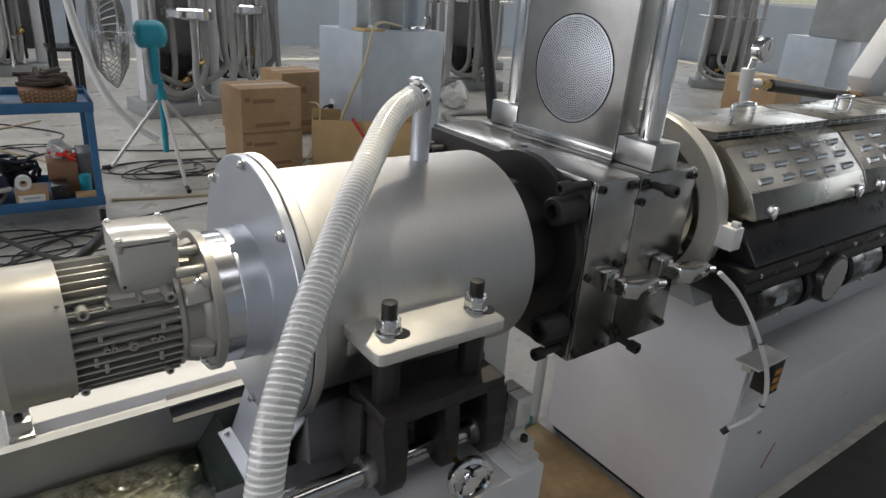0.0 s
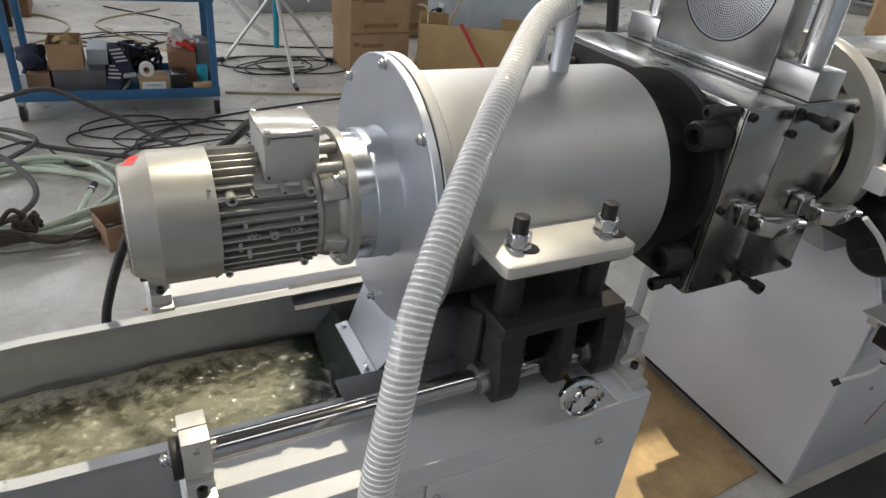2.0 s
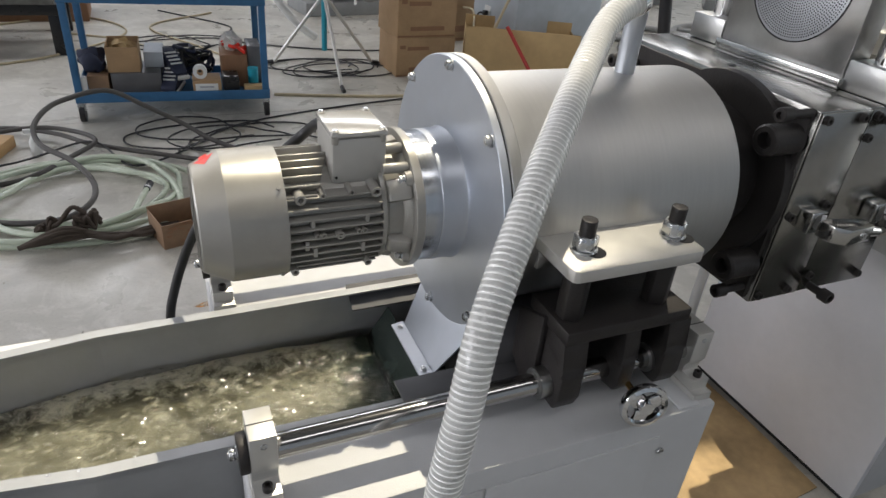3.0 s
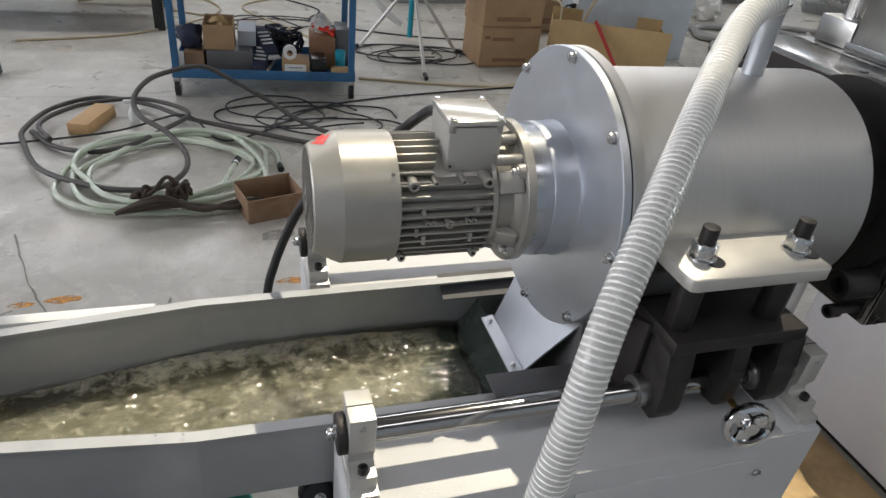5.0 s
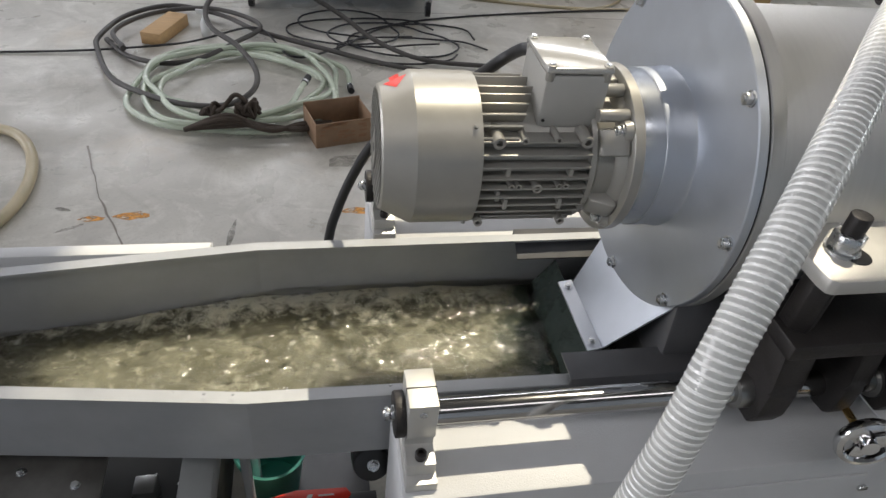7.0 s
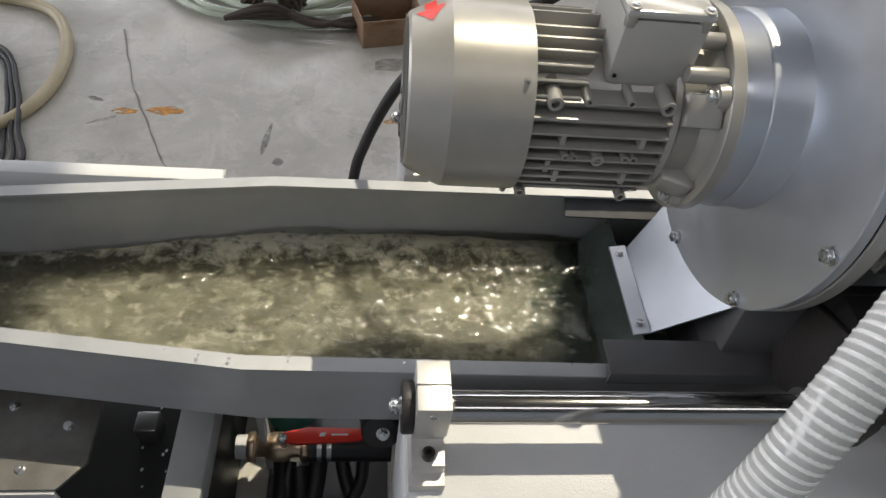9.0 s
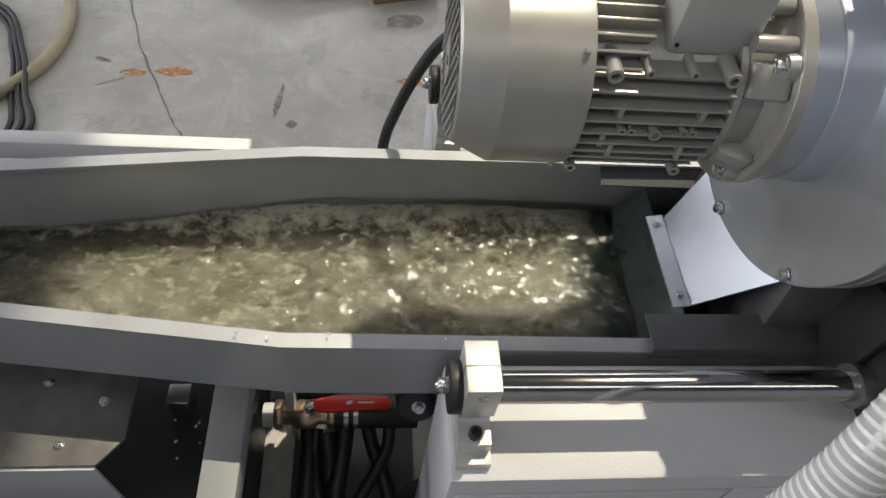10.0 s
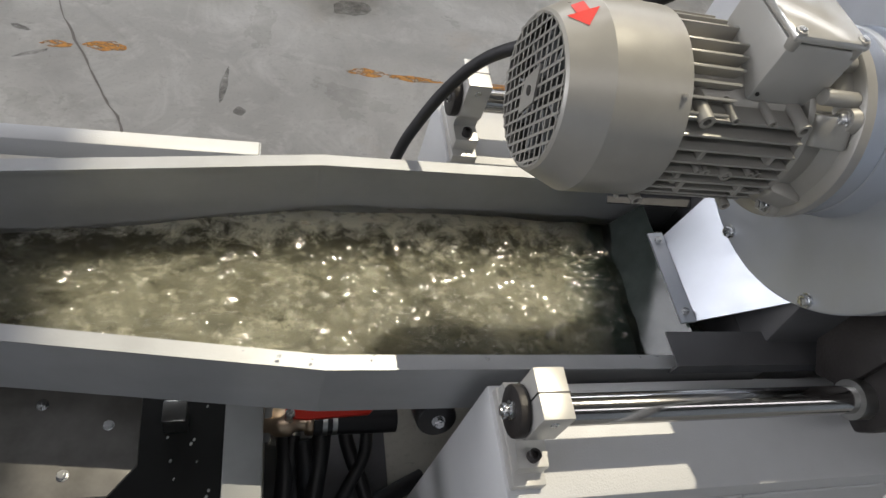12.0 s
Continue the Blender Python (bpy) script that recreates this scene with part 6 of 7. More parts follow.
def cart_load():
    def s(name, bm, mt, label, cat, group=""):
        return solo(name, join(None, bm, CART), mt, label, cat, group)
    z = 0.138
    rnd = random.Random(14)
    s("flat_case", box(-0.36, -0.08, 0.04, 0.32, z, z + 0.14, 0.006), DARK_STEEL, "dark grey flat case on the cart's lower shelf", "case")
    s("parts_carton", box(-0.49, -0.375, 0.03, 0.3, z, z + 0.13, 0.004), CARD_DARK, "dark brown carton on the cart's lower shelf", "carton")
    t = thing("open_parts_carton", tuple(CART @ Vector((-0.28, 0.16, z + 0.14))), "open brown carton of crumpled paper on a case", "carton")
    for x0, x1, y0, y1, h in ((-0.37, -0.19, 0.06, 0.065, 0.15), (-0.37, -0.19, 0.255, 0.26, 0.17), (-0.37, -0.365, 0.065, 0.255, 0.16), (-0.195, -0.19, 0.065, 0.255, 0.16)):
        part("side", join(None, box(x0, x1, y0, y1, z + 0.1405, z + 0.1405 + h, 0.001), CART), CARD, t)
    part("bottom", join(None, box(-0.365, -0.195, 0.065, 0.255, z + 0.1405, z + 0.145), CART), CARD, t, "", 0)
    bm = bmesh.new()
    bmesh.ops.create_icosphere(bm, subdivisions=3, radius=0.07, matrix=CART @ Matrix.Translation((-0.28, 0.16, z + 0.25)))
    for v in bm.verts:
        v.co += Vector((noise.noise(v.co * 26), noise.noise(v.co * 26 + Vector((9, 0, 0))), noise.noise(v.co * 26 + Vector((0, 9, 0))))) * 0.04
    part("paper", bm, CARD_PALE, t, "crumpled packing paper", 0)
    s("paper_box", box(-0.17, -0.06, 0.16, 0.4, z + 0.1405, z + 0.235, 0.004), PALE_PANEL, "pale paper box lying on a dark case", "box")
    t = thing("tool_bag", tuple(CART @ Vector((-0.47, 0.14, z + 0.13))), "dark blue cloth bag on a carton", "bag")
    bm = bmesh.new()
    bmesh.ops.create_icosphere(bm, subdivisions=3, radius=0.075, matrix=CART @ Matrix.Translation((-0.45, 0.14, z + 0.19)))
    for v in bm.verts:
        v.co += Vector((noise.noise(v.co * 18), noise.noise(v.co * 18 + Vector((9, 0, 0))), noise.noise(v.co * 18 + Vector((0, 9, 0))))) * 0.045
    part("bag", bm, NAVY, t)
    s("white_cup", rod((-0.515, 0.02, z), (-0.515, 0.02, z + 0.13), 0.022, 0.026, 18), WHITE_PLASTIC, "white plastic cup on the cart", "cup")
    t = thing("work_shoes", tuple(CART @ Vector((-0.02, 0.1, z))), "pair of dark blue and white sports shoes", "shoes")
    for x, zz, y, turn in ((-0.05, 0.0, 0.0, -12), (0.04, 0.075, 0.1, 24)):
        mm = CART @ Matrix.Translation((x, y, z + zz)) @ Matrix.Rotation(radians(turn), 4, "Z")
        bm = prism([(0.0, 0.03), (0.012, 0.06), (0.06, 0.085), (0.13, 0.13), (0.2, 0.16), (0.27, 0.15), (0.28, 0.025), (0.01, 0.025)], "X", -0.047, 0.047, 0.018)
        up = part("upper", join(None, bm, mm), NAVY, t)
        part("sole", join(None, box(-0.051, 0.051, -0.012, 0.285, 0.0, 0.03, 0.012), mm), WHITE_PLASTIC, t, "white rubber sole")
        for q in range(4):
            own = box(-0.036, 0.036, -0.006, 0.006, -0.003, 0.003, 0.002)
            part("lace", join(None, own, mm @ Matrix.Translation((0, 0.062 + q * 0.025, 0.091 + q * 0.0165)) @ Matrix.Rotation(radians(34), 4, "X")), WHITE_PLASTIC, up)
    t = thing("cable_pile", tuple(CART @ Vector((0.12, 0.35, z))), "heap of dark cables on the lower shelf", "cables")
    for k in range(9):
        pts = [CART @ Vector((0.12 + rnd.uniform(-0.12, 0.12), 0.38 + rnd.uniform(-0.08, 0.1), z + 0.02 + rnd.uniform(0, 0.2))) for _ in range(7)]
        part("strand", tube(smooth_path(pts, 4), 0.011, 7), NAVY if k % 2 else BLACK_RUBBER, t)
    s("parts_carton", box(0.1, 0.27, 0.0, 0.17, z, z + 0.1, 0.004), CARD, "small brown carton with a white label", "carton")
    lab = thing("paper_label", tuple(CART @ Vector((0.18, 0, z + 0.05))), "white paper label with a red stripe", "label")
    part("paper", join(None, box(0.115, 0.25, -0.0025, -0.0005, z + 0.012, z + 0.08), CART), WHITE_PLASTIC, lab, "", 0)
    part("stripe", join(None, box(0.118, 0.247, -0.0035, -0.0024, z + 0.016, z + 0.034), CART), RED, lab, "red stripe", 0)
    part("print_bar", join(None, box(0.14, 0.225, -0.0035, -0.0024, z + 0.055, z + 0.065), CART), PEN_BLUE, lab, "grey printed bar", 0)
    t = thing("tape_roll", tuple(CART @ Vector((0.15, 0.05, z + 0.1))), "white roll of tape standing on a carton", "tape roll")
    part("roll", join(None, lathe([(0.03, 0.02), (0.03, 0.042), (0.075, 0.042), (0.075, 0.02), (0.03, 0.02)], (0.15, 0, z + 0.143), "Y", 28), CART), WHITE_PLASTIC, t)
    part("core", join(None, lathe([(0.0305, 0.014), (0.0285, 0.0195), (0.0765, 0.0195), (0.0765, 0.014), (0.0305, 0.014)], (0.15, 0, z + 0.143), "Y", 24), CART), CARD, t, "brown card core")
    s("black_case", box(0.285, 0.38, 0.0, 0.15, z, z + 0.12, 0.006), BLACK_PAINT, "small black case on the cart's lower shelf", "case")
    t = thing("red_parts_carton", tuple(CART @ Vector((0.37, 0.28, z))), "grey-brown carton with red parts and clear film", "carton")
    part("carton", join(None, box(0.285, 0.45, 0.18, 0.4, z, z + 0.21, 0.004), CART), WOOD_DARK, t)
    for k in range(8):
        c = CART @ Vector((0.38 + rnd.uniform(-0.07, 0.07), 0.24 + rnd.uniform(-0.05, 0.08), z + 0.215 + 0.01 * k * 0.5))
        part("red_part", rod(c, c + Vector((rnd.uniform(-0.07, 0.07), 0.02, rnd.uniform(0.0, 0.04))), 0.012, n=10), RED, t, "red plastic part")
    bm = bmesh.new()
    bmesh.ops.create_icosphere(bm, subdivisions=2, radius=0.06, matrix=CART @ Matrix.Translation((0.36, 0.33, z + 0.26)))
    for v in bm.verts:
        v.co += Vector((noise.noise(v.co * 30), noise.noise(v.co * 30 + Vector((9, 0, 0))), noise.noise(v.co * 30 + Vector((0, 9, 0))))) * 0.05
    part("plastic_film", bm, HOSE_CLEAR, t, "crumpled clear film", 0)
    s("dark_panel", box(0.455, 0.54, 0.2, 0.42, z, z + 0.26, 0.004), DARK_STEEL, "dark grey box standing on the lower shelf", "box")
    s("teal_cup", rod((0.475, 0.1, z), (0.475, 0.1, z + 0.15), 0.03, 0.034, 20), TEAL, "teal plastic cup on the cart", "cup")
    s("card_sheet", box(0.41, 0.53, 0.0, 0.06, z, z + 0.06, 0.002), CARD_PALE, "low pale card box on the cart", "box")
    # upper shelf
    z = 0.713
    for x0, x1 in ((0.2, 0.5), (-0.15, 0.12)):
        t = thing("woven_basket", tuple(CART @ Vector(((x0 + x1) / 2, 0.2, z))), "brown woven basket of dark ropes", "basket")
        part("basket", join(None, prism([(x0 + 0.02, z), (x1 - 0.02, z), (x1, z + 0.1), (x0, z + 0.1)], "Y", 0.05, 0.35, 0.006), CART), WOOD_DARK, t)
        for q in range(12):
            for r in range(4):
                xx = x0 + 0.015 + q * (x1 - x0 - 0.03) / 12
                part("weave", join(None, box(xx, xx + 0.014, 0.043, 0.051, z + 0.008 + r * 0.023 + 0.008 * (q % 2), z + 0.021 + r * 0.023 + 0.008 * (q % 2), 0.002), CART), CARD, t)
        for k in range(6):
            pts = [CART @ Vector((rnd.uniform(x0, x1), 0.2 + rnd.uniform(-0.14, 0.14), z + 0.1 + rnd.uniform(0, 0.09))) for _ in range(7)]
            part("rope", tube(smooth_path(pts, 4), 0.012, 7), CLOTH, t)
    t = thing("water_bottle", tuple(CART @ Vector((0.05, 0.42, z))), "clear plastic bottle with a white cap", "bottle")
    part("bottle", join(None, lathe([(z, 0.0), (z, 0.045), (z + 0.2, 0.047), (z + 0.25, 0.02), (z + 0.28, 0.018), (z + 0.28, 0.0)], (0.05, 0.42, 0), "Z", 20), CART), HOSE_CLEAR, t)
    part("cap", join(None, rod((0.05, 0.42, z + 0.28), (0.05, 0.42, z + 0.305), 0.02, n=16), CART), WHITE_PLASTIC, t)


cart_load()
FAN = {}


def pedestal_fan():
    hub = Vector((0.815, 4.33, 1.035))
    t = thing("pedestal_fan", (0.85, 4.4, 0), "industrial tripod fan with a teal motor", "fan")
    part("motor_housing", lathe([(-0.09, 0.0), (-0.09, 0.07), (-0.07, 0.095), (0.06, 0.1), (0.1, 0.085), (0.12, 0.05), (0.12, 0.0)], hub, "X", 32), TEAL, t, "teal fan motor")
    part("yoke", box(0.8, 0.86, 4.27, 4.35, 0.68, 0.97, 0.01), TEAL, t, "teal tilt yoke")
    part("pole", rod((0.86, 4.3, 0.16), (0.86, 4.3, 0.72), 0.022, n=18), TEAL, t)
    part("collar", rod((0.86, 4.3, 0.56), (0.86, 4.3, 0.64), 0.035, n=18), TEAL, t)
    for x, y in ((0.49, 4.49), (0.855, 3.76), (1.285, 4.4)):
        leg = part("leg", rod((0.86, 4.3, 0.59), (x, y, 0.03), 0.014, n=14), ALUMINIUM, t, "pale tubular leg")
        d = Vector((x - 0.86, y - 4.3, 0)).normalized()
        part("leg_tip", rod((x, y, 0.03), Vector((x, y, 0.016)) + d * 0.07, 0.016, n=12), BLACK_RUBBER, leg)
    for k in range(44):
        a = 2 * math.pi * k / 44
        c, s = math.cos(a), math.sin(a)
        for dx in (-0.11, 0.08):
            pts = [hub + Vector((-0.26 + dx * 1.0, 0.06 * c, 0.06 * s)), hub + Vector((-0.26 + dx * 0.9, 0.25 * c, 0.25 * s)), hub + Vector((-0.26, 0.37 * c, 0.37 * s))]
            part("cage_wire", tube(smooth_path(pts, 2), 0.003, 4), FAN_CAGE, t)
    for r, dx in ((0.37, 0.0), (0.25, -0.1), (0.25, 0.072)):
        ring = [hub + Vector((-0.26 + dx, r * math.cos(a), r * math.sin(a))) for a in np.linspace(0, 2 * math.pi, 49)]
        part("cage_ring", tube(ring, 0.005, 6), FAN_CAGE, t)
    part("shaft", rod(hub + Vector((-0.34, 0, 0)), hub + Vector((-0.08, 0, 0)), 0.012, n=12), ZINC, t)
    bm = rod((-0.03, 0, 0), (0.03, 0, 0), 0.05, n=20)
    for k in range(3):
        own = bmesh.new()
        rows = []
        for i in range(7):
            r = 0.04 + i * 0.05
            w = 0.05 + 0.09 * math.sin(math.pi * min(1, i / 6 * 0.75 + 0.12))
            rows.append([own.verts.new((0.03 * (f - 0.5) * 2 * (1 - i * 0.06), r, f * 2 * w - w)) for f in (0, 0.33, 0.66, 1)])
        for a, b in zip(rows, rows[1:]):
            for q in range(3):
                own.faces.new((a[q], a[q + 1], b[q + 1], b[q]))
        bmesh.ops.solidify(own, geom=own.faces[:], thickness=0.004)
        join(bm, own, Matrix.Rotation(2 * math.pi * k / 3, 4, "X"))
    b = link("blades", bm, FAN_CAGE, 40)
    b.parent = t
    FAN["blades"], FAN["at"] = b, hub + Vector((-0.27, 0, 0)) - ORIGIN[t]
    b.location = FAN["at"]


pedestal_fan()


def carton(name, at, w, d, h, turn, material, label):
    m = Matrix.Translation(at) @ Matrix.Rotation(radians(turn), 4, "Z")
    t = thing(name, at, label, "carton")
    part("body", join(None, box(0, w, 0, d, 0, h, 0.006), m), material, t)
    part("tape", join(None, box(0.01, w - 0.01, d / 2 - 0.03, d / 2 + 0.03, h, h + 0.0012), m), YELLOW_HOSE, t, "packing tape", 0)
    part("seam", join(None, box(0.005, w - 0.005, -0.0012, 0.0002, h * 0.02, h * 0.05), m), WOOD_DARK, t, "", 0)
    for x, z, ww in ((0.1, 0.68, 0.2), (0.03, 0.72, 0.05), (0.12, 0.15, 0.32)):
        part("printed_bar", join(None, box(x * w / 0.55, (x + ww) * w / 0.55, -0.0016, 0.0002, h * z, h * (z + 0.09)), m), WOOD_DARK, t, "faded printed bar", 0)
    return m


carton("stacked_carton", (1.38, 4.04, 0.0), 0.515, 0.4, 0.31, 2, CARD, "lower of two stacked brown cartons")
carton("stacked_carton", (1.375, 4.03, 0.3105), 0.515, 0.4, 0.36, 4, CARD, "upper of two stacked brown cartons")
carton("far_carton", (2.15, 5.1, 0.0), 0.5, 0.4, 0.62, 10, CARD, "brown carton behind the stack")


def yellow_box():
    t = thing("open_carton", (2.4, 3.9, 0), "pale open cardboard box with its flap up", "carton")
    m = Matrix.Translation((1.98, 4.05, 0)) @ Matrix.Rotation(radians(-24), 4, "Z")
    for x0, x1, y0, y1, h in ((0, 0.95, 0, 0.006, 0.40), (0, 0.95, 0.5, 0.506, 0.40), (0, 0.006, 0.006, 0.5, 0.33), (0.944, 0.95, 0.006, 0.5, 0.33)):
        part("side", join(None, box(x0, x1, y0, y1, 0, h, 0.001), m), CARD_PALE, t)
    part("bottom", join(None, box(0.006, 0.944, 0.006, 0.5, 0.0, 0.006), m), CARD_PALE, t, "", 0)
    solo("red_stick", rod(m @ Vector((0.62, -0.2, 0.012)), m @ Vector((0.33, -0.016, 0.425)), 0.015, n=12), RED_DARK, "red wooden stick leaning on an open carton", "stick")


yellow_box()


def side_cabinet():
    m = Matrix.Translation((2.48, 4.13, 0.07)) @ Matrix.Rotation(radians(12), 4, "Z")
    t = thing("control_cabinet", (2.48, 4.13, 0), "pale blue-grey steel cabinet with clutter on top", "cabinet")
    part("case", join(None, box(0, 1.03, 0, 0.6, -0.07, 1.03, 0.008), m), PALE_PANEL, t)
    part("socket", join(None, box(-0.008, 0, 0.35, 0.43, 0.28, 0.4, 0.003), m), WHITE_PLASTIC, t, "white wall socket")
    part("plug", join(None, box(-0.05, -0.008, 0.37, 0.41, 0.32, 0.36, 0.006), m), BLACK_RUBBER, t)
    for k, (x, w) in enumerate(((0.1, 0.14), (0.5, 0.16), (0.85, 0.1))):
        solo("machine_column", join(None, box(x, x + w, 0.2, 0.45, 1.0305, 2.4, 0.006), m), OLIVE_GREY if k % 2 else PALE_PANEL, "grey machine column on the cabinet", "column", "machine columns")
    solo("paper_stack", join(None, box(0.04, 0.28, 0.02, 0.2, 1.031, 1.05, 0.003), m), CARD_PALE, "pale papers on the cabinet", "papers")
    t2 = thing("tap_fitting", tuple(m @ Vector((0.75, 0.1, 1.03))), "chrome pipe fittings lying on the cabinet", "fitting")
    part("tap", join(None, rod((0.66, 0.1, 1.05), (0.86, 0.12, 1.05), 0.02, n=14), m), CHROME, t2)
    part("tap_cross", join(None, rod((0.75, 0.06, 1.05), (0.75, 0.18, 1.08), 0.014, n=14), m), CHROME, t2)
    solo("cabinet_hose", tube([m @ Vector(p) for p in smooth_path([(0.6, 0.15, 1.06), (0.3, 0.1, 1.1), (0.1, -0.02, 1.05), (-0.05, -0.1, 0.8), (-0.12, 0.0, 0.5), (-0.3, 0.1, 0.02), (-0.5, 0.2, -0.056)], 7)], 0.013, 10), YELLOW_HOSE, "brown hose hanging over the cabinet", "hose")
    solo("plug_cable", tube([m @ Vector(p) for p in smooth_path([(-0.05, 0.39, 0.34), (-0.1, 0.4, 0.33), (-0.14, 0.4, 0.2), (-0.2, 0.42, -0.06)], 6)], 0.008, 8), BLACK_RUBBER, "black cable plugged into the cabinet", "cable")


side_cabinet()


def tube_station(x, y, turn, seed, ring=True):
    """A free-standing machine frame with hanging grey hoses."""
    rnd = random.Random(seed)
    m = Matrix.Translation((x, y, 0)) @ Matrix.Rotation(radians(turn), 4, "Z")
    t = thing("hose_station", (x, y, 0), "grey machine stand with hanging grey hoses", "machine", "hose stations")

    def p(name, bm, mt, label=""):
        return part(name, join(None, bm, m), mt, t, label)
    p("base", box(-0.5, 0.5, -0.3, 0.3, 0.0, 0.14, 0.01), OLIVE_GREY)
    for px in (-0.42, 0.3):
        p("upright", box(px, px + 0.11, -0.08, 0.1, 0.14, 2.6, 0.006), PAINT_LIGHT)
    p("back_panel", box(-0.3, 0.3, 0.1, 0.14, 0.3, 2.4, 0.004), OLIVE_GREY)
    p("motor_block", box(-0.25, 0.2, -0.15, 0.09, 0.2, 0.62, 0.02), BLACK_PAINT, "dark motor block")
    if ring:
        p("ring_top", lathe([(1.0, 0.0), (1.0, 0.24), (1.02, 0.26), (1.09, 0.26), (1.11, 0.24), (1.11, 0.0)], (0.0, -0.28, 0), "Z", 36), CHROME, "round polished manifold")
        for k in range(3):
            a = k * 2.1 + 0.5
            p("manifold_leg", rod((0.16 * math.cos(a), -0.28 + 0.16 * math.sin(a), 0.14), (0.16 * math.cos(a), -0.28 + 0.16 * math.sin(a), 1.0), 0.018, n=12), CHROME)
    p("cross_bar", rod((-0.6, -0.2, 1.28), (0.55, -0.2, 1.3), 0.03, n=18), CHROME, "chrome cross bar")
    for k in range(5):
        x0, x1 = rnd.uniform(-0.5, 0.5), rnd.uniform(-0.5, 0.5)
        yy = rnd.uniform(-0.45, -0.15)
        zb = rnd.uniform(0.15, 0.35)
        pts = [(x0, yy, rnd.uniform(1.0, 2.4)), (x0 + 0.03, yy, 0.8), (x0 + 0.02, yy - 0.03, zb + 0.15), ((x0 + x1) / 2, yy - 0.05, zb), (x1, yy - 0.03, zb + 0.2), (x1 + 0.02, yy, 0.9), (x1, yy, rnd.uniform(1.2, 2.4))]
        p("hanging_hose", tube(smooth_path(pts, 7), 0.034, 12), GREY_PLASTIC, "grey hanging hose")
    for k in range(4):
        z = 0.25 + k * 0.09
        p("fitting", rod((-0.2 + k * 0.1, -0.22, z), (-0.14 + k * 0.1, -0.3, z + 0.06), 0.03, n=12), BRASS if k % 2 else DULL_STEEL)
    return t


for k, (x, y, turn) in enumerate(((1.6, 6.6, 8), (2.6, 7.6, -5), (4.6, 6.8, -20), (6.2, 7.4, -25), (7.6, 6.6, -40), (9.4, 7.2, -40), (11.5, 6.4, -50), (0.2, 9.5, 0), (3.4, 10.2, 0), (8.0, 9.5, -30))):
    tube_station(x, y, turn, 40 + k, k not in (3, 6))


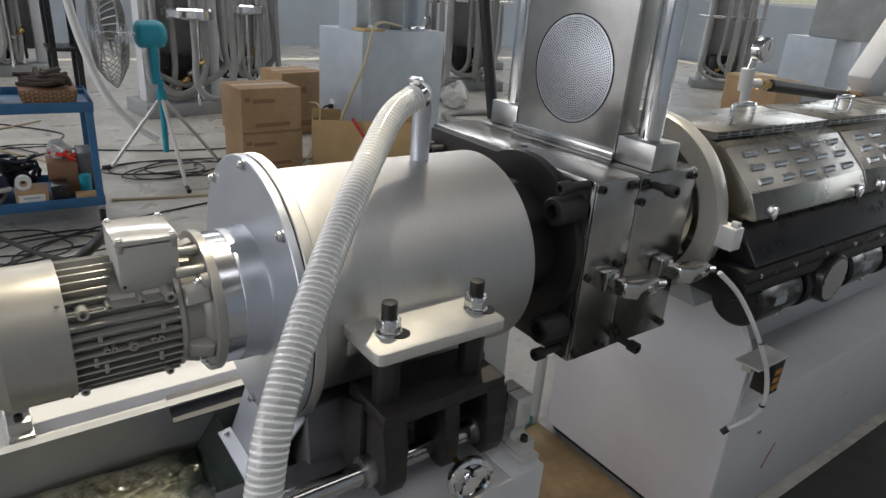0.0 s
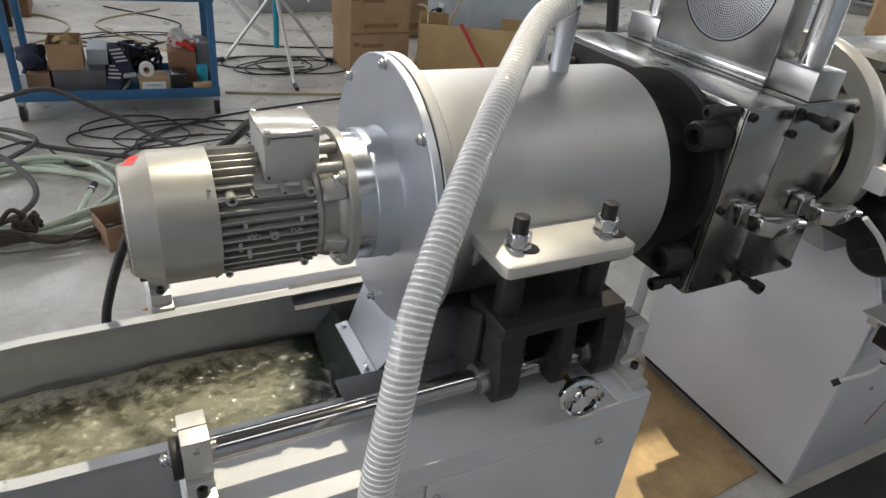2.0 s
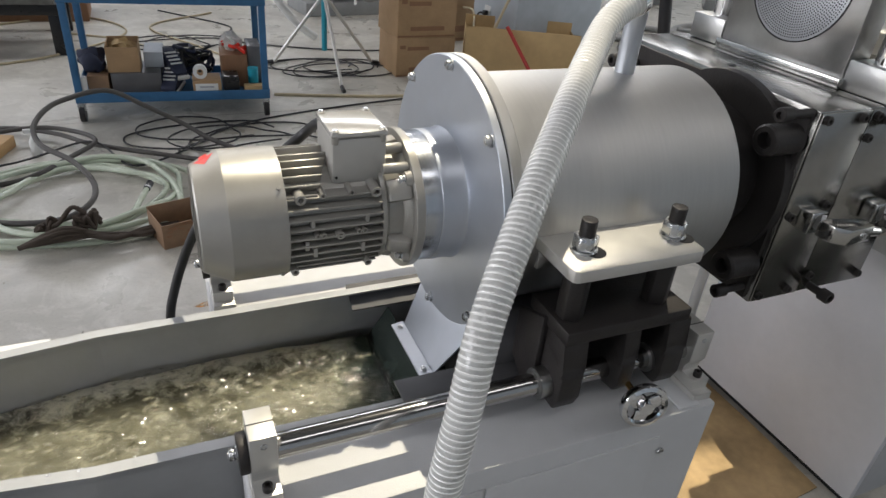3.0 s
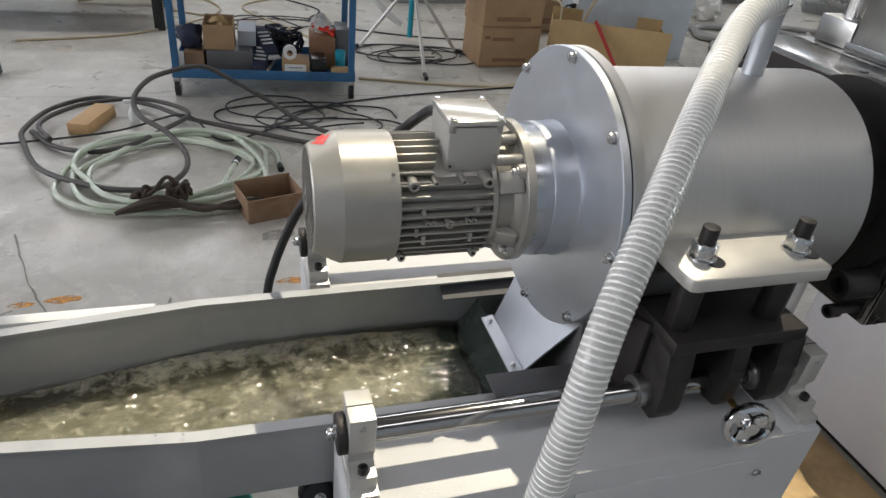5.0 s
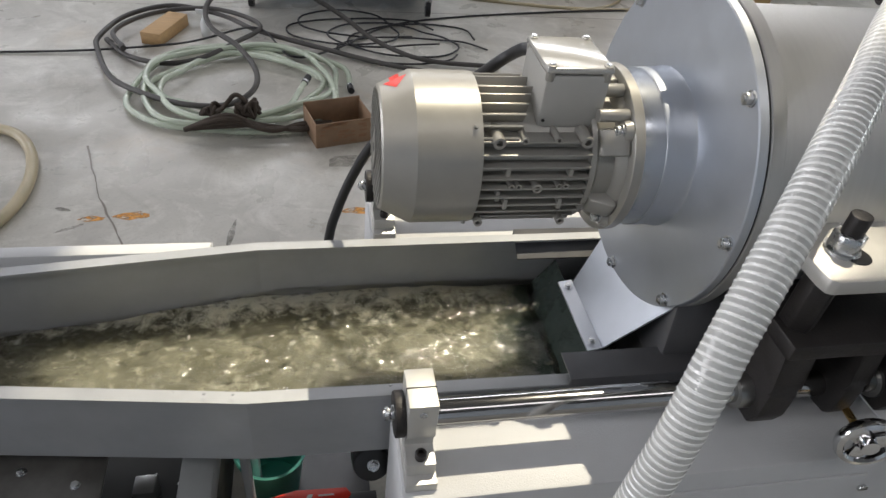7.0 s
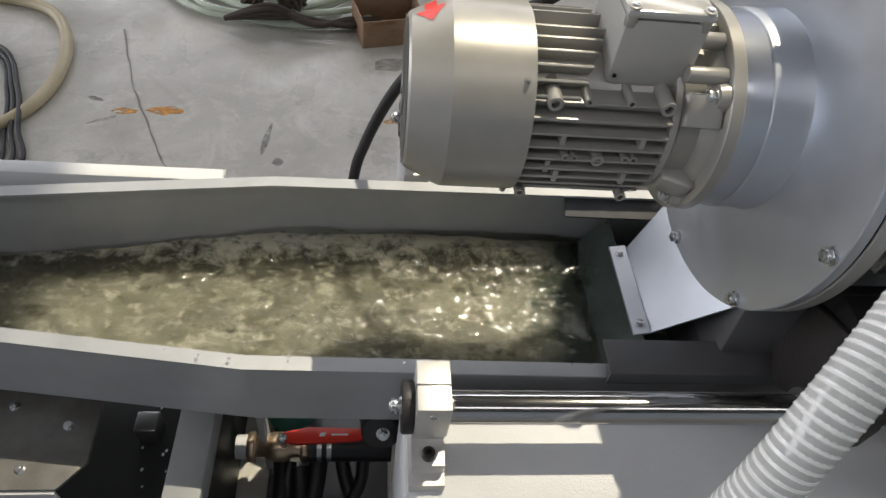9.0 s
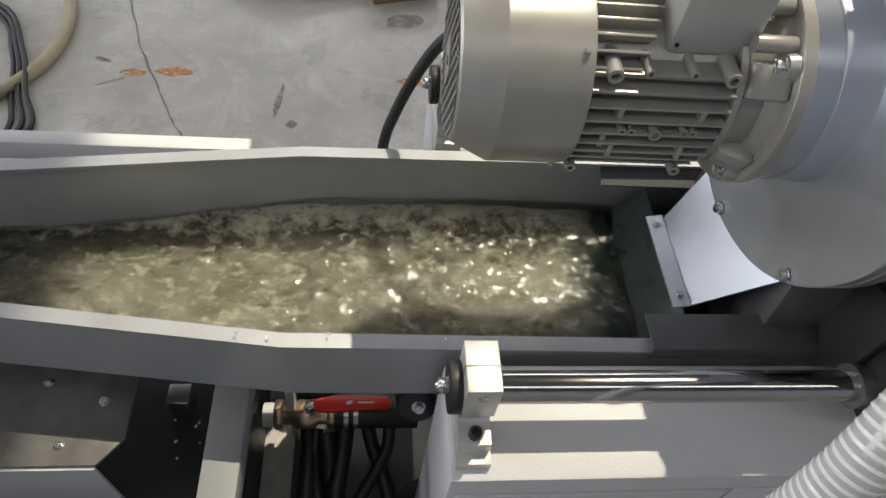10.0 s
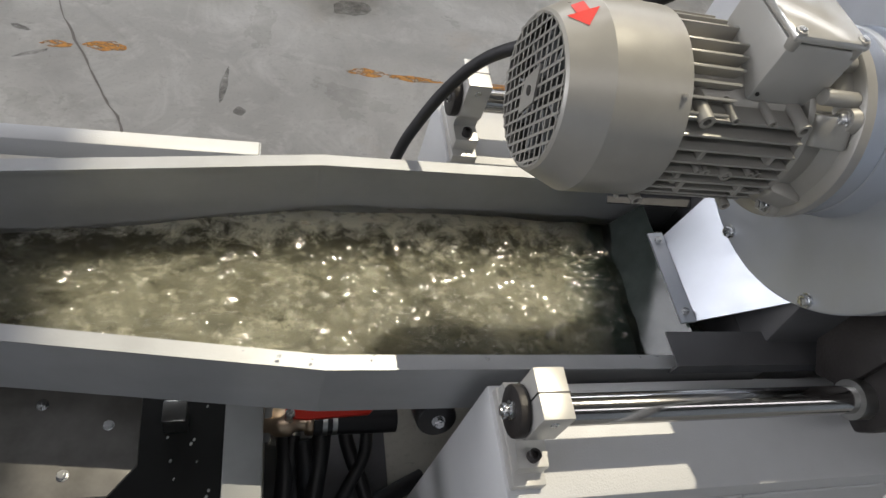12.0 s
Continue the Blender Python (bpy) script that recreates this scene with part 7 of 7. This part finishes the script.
def far_things():
    solo("bent_pipe", tube(smooth_path([(0.5, 5.2, 2.2), (0.42, 5.2, 1.6), (0.44, 5.2, 1.1), (0.6, 5.2, 0.5), (0.8, 5.2, 0.2), (1.0, 5.2, 0.04)], 7), 0.035, 12), WHITE_PLASTIC, "pale bent plastic pipe standing behind the fan", "pipe")
    # dark frame beside the fan
    t = thing("steel_rack", (0.85, 7.9, 0), "dark steel rack with flat bars", "rack")
    for x, y in ((0.5, 7.7), (0.75, 7.7), (0.5, 8.1), (0.75, 8.1)):
        part("post", box(x, x + 0.06, y, y + 0.06, 0, 2.2, 0.003), BLACK_PAINT, t)
    for z in (0.5, 1.2, 1.9):
        part("shelf", box(0.48, 0.83, 7.68, 8.18, z, z + 0.04, 0.003), BLACK_PAINT, t)
    # low bench at the far side
    t = thing("work_bench", (-2.0, 4.9, 0), "dark low steel bench frame on square legs", "bench")
    part("rail", box(-3.4, -1.02, 4.9, 4.98, 0.30, 0.38, 0.004), BLACK_PAINT, t, "dark square rail")
    part("rail", box(-3.4, -1.02, 5.7, 5.78, 0.30, 0.38, 0.004), BLACK_PAINT, t, "dark square rail")
    part("top", box(-3.4, -1.04, 4.88, 5.8, 0.3805, 0.42, 0.004), STAINED_SHEET, t, "stained dark grey bench sheet")
    for x in (-3.3, -1.10):
        for y in (4.9, 5.7):
            part("leg", box(x, x + 0.08, y, y + 0.08, 0, 0.2995, 0.003), BLACK_PAINT, t)
    solo("red_crate", box(-1.9, -0.9, 6.05, 6.6, 0.0, 0.32, 0.01), WOOD_DARK, "red-brown wooden crate on the floor", "crate")
    solo("blue_machine", box(-2.0, -0.6, 9.0, 9.8, 0.0, 1.4, 0.02), BLUE_PAINT, "blue machine body at the far wall", "machine")
    solo("dark_beam", box(-3.9, -1.92, 3.66, 3.82, 0.0, 0.1, 0.005), BLUE_DARK, "dark blue steel beam on the floor", "beam")
    # panel, plank and carton near the windows
    m = Matrix.Translation((8.7, 3.15, 0)) @ Matrix.Rotation(radians(-10), 4, "Z")
    t = thing("panel_cabinet", (8.7, 3.15, 0), "pale blue-grey panel cabinet near the windows", "cabinet")
    part("case", join(None, box(0, 0.5, 0, 0.72, 0, 1.22, 0.01), m), PALE_PANEL, t)
    part("top_machine", join(None, box(0.1, 0.45, -0.6, 0.5, 1.221, 1.9, 0.02), m), OLIVE_GREY, t, "grey machine body")
    part("label", join(None, box(-0.002, 0, 0.3, 0.45, 0.55, 0.66), m), WHITE_PLASTIC, t, "", 0)
    solo("leaning_plank", prism([(3.95, 0.0), (4.1, 0.0), (3.85, 1.38), (3.7, 1.38)], "X", 9.6, 9.64), WOOD_DARK, "brown timber plank leaning upright", "plank")
    solo("window_carton", box(7.2, 7.8, 2.95, 3.6, 0.0, 0.75, 0.01), CARD, "brown carton standing near the windows", "carton")
    solo("pallet_box", box(9.8, 10.6, 4.0, 5.2, 0.0, 0.5, 0.01), CARD_PALE, "low pale box with a red edge", "box")
    t = thing("scrap_heap", (5.6, 3.4, 0), "heap of loose grey pipes on the floor", "pipes")
    rnd = random.Random(77)
    for k in range(9):
        a = rnd.uniform(-0.7, 0.7)
        c = Vector((5.6 + rnd.uniform(-0.4, 0.4), 3.4 + rnd.uniform(-0.3, 0.3), 0.04 + 0.012 * k))
        d = Vector((math.cos(a), math.sin(a), 0)) * 0.4
        part("pipe", rod(c - d, c + d, 0.03, n=12), GREY_PLASTIC if k % 2 else ZINC, t)
    # clear film and loose grey hoses on the floor behind the machine
    bm = bmesh.new()
    bmesh.ops.create_icosphere(bm, subdivisions=3, radius=0.17, matrix=Matrix.Translation((4.9, 6.0, 0.15)))
    for v in bm.verts:
        v.co += Vector((noise.noise(v.co * 9), noise.noise(v.co * 9 + Vector((9, 0, 0))), noise.noise(v.co * 9 + Vector((0, 9, 0))))) * 0.12
        v.co.z = max(0.002, v.co.z)
    solo("crumpled_film", bm, HOSE_CLEAR, "crumpled clear plastic film on the floor", "plastic film", smooth=0)
    for k, (cx, cy, r) in enumerate(((4.5, 4.6, 0.42), (4.75, 5.2, 0.5), (5.7, 5.2, 0.45))):
        t = thing("grey_hose_coil", (cx, cy, 0), "loose grey corrugated hose lying on the floor", "hose", "grey hoses on the floor")
        part("hose", tube(smooth_path(ring_points(cx, cy, r, 0.7 * r, 0.035, 18, 0.16, 60 + k, 1.8, k), 5), 0.032, 10), GREY_PLASTIC, t)
        part("hose_end", tube(smooth_path([(cx + r, cy, 0.09), (cx + r + 0.3, cy - 0.2, 0.06), (cx + r + 0.6, cy + 0.1, 0.036)], 6), 0.03, 10), GREY_PLASTIC, t)
    solo("black_feed_hose", tube(smooth_path([(2.5, 2.1, 0.036), (2.36, 2.1, 0.5), (2.2, 2.1, 1.2), (2.12, 2.1, 1.6), (2.05, 2.1, 2.2), (2.0, 2.1, 3.0)], 6), 0.035, 14), BLACK_RUBBER, "black hose hanging down behind the machine", "hose")


far_things()



# ---------------------------------------------------------------- what moves
def motions():
    """The churning water: the body heaves, its clumps drift and the surface ripples."""
    walk(water, [(t, pose(0.006 * math.sin(t * 2.1), 0, 0.0012 * math.sin(t * 4.7), 0, 0.1 * math.sin(t * 2.3), 0)) for t in np.arange(0, 12.01, 0.25)])
    for ob, sp, ph in WATER_LAYERS:
        rows = []
        for t in np.arange(0, 12.01, 0.25):
            rows.append((float(t), pose(0.022 * math.sin(sp * t + ph) + 0.007 * math.sin(2.7 * sp * t), 0.0015 * math.sin(1.3 * sp * t), 0.0009 * math.sin(1.9 * sp * t + ph))))
        walk(ob, rows)
    c = FAN["at"]
    walk(FAN["blades"], [(k * 0.1, pose(c.x, c.y, c.z, 77 * k, 0, 0)) for k in range(121)])


motions()
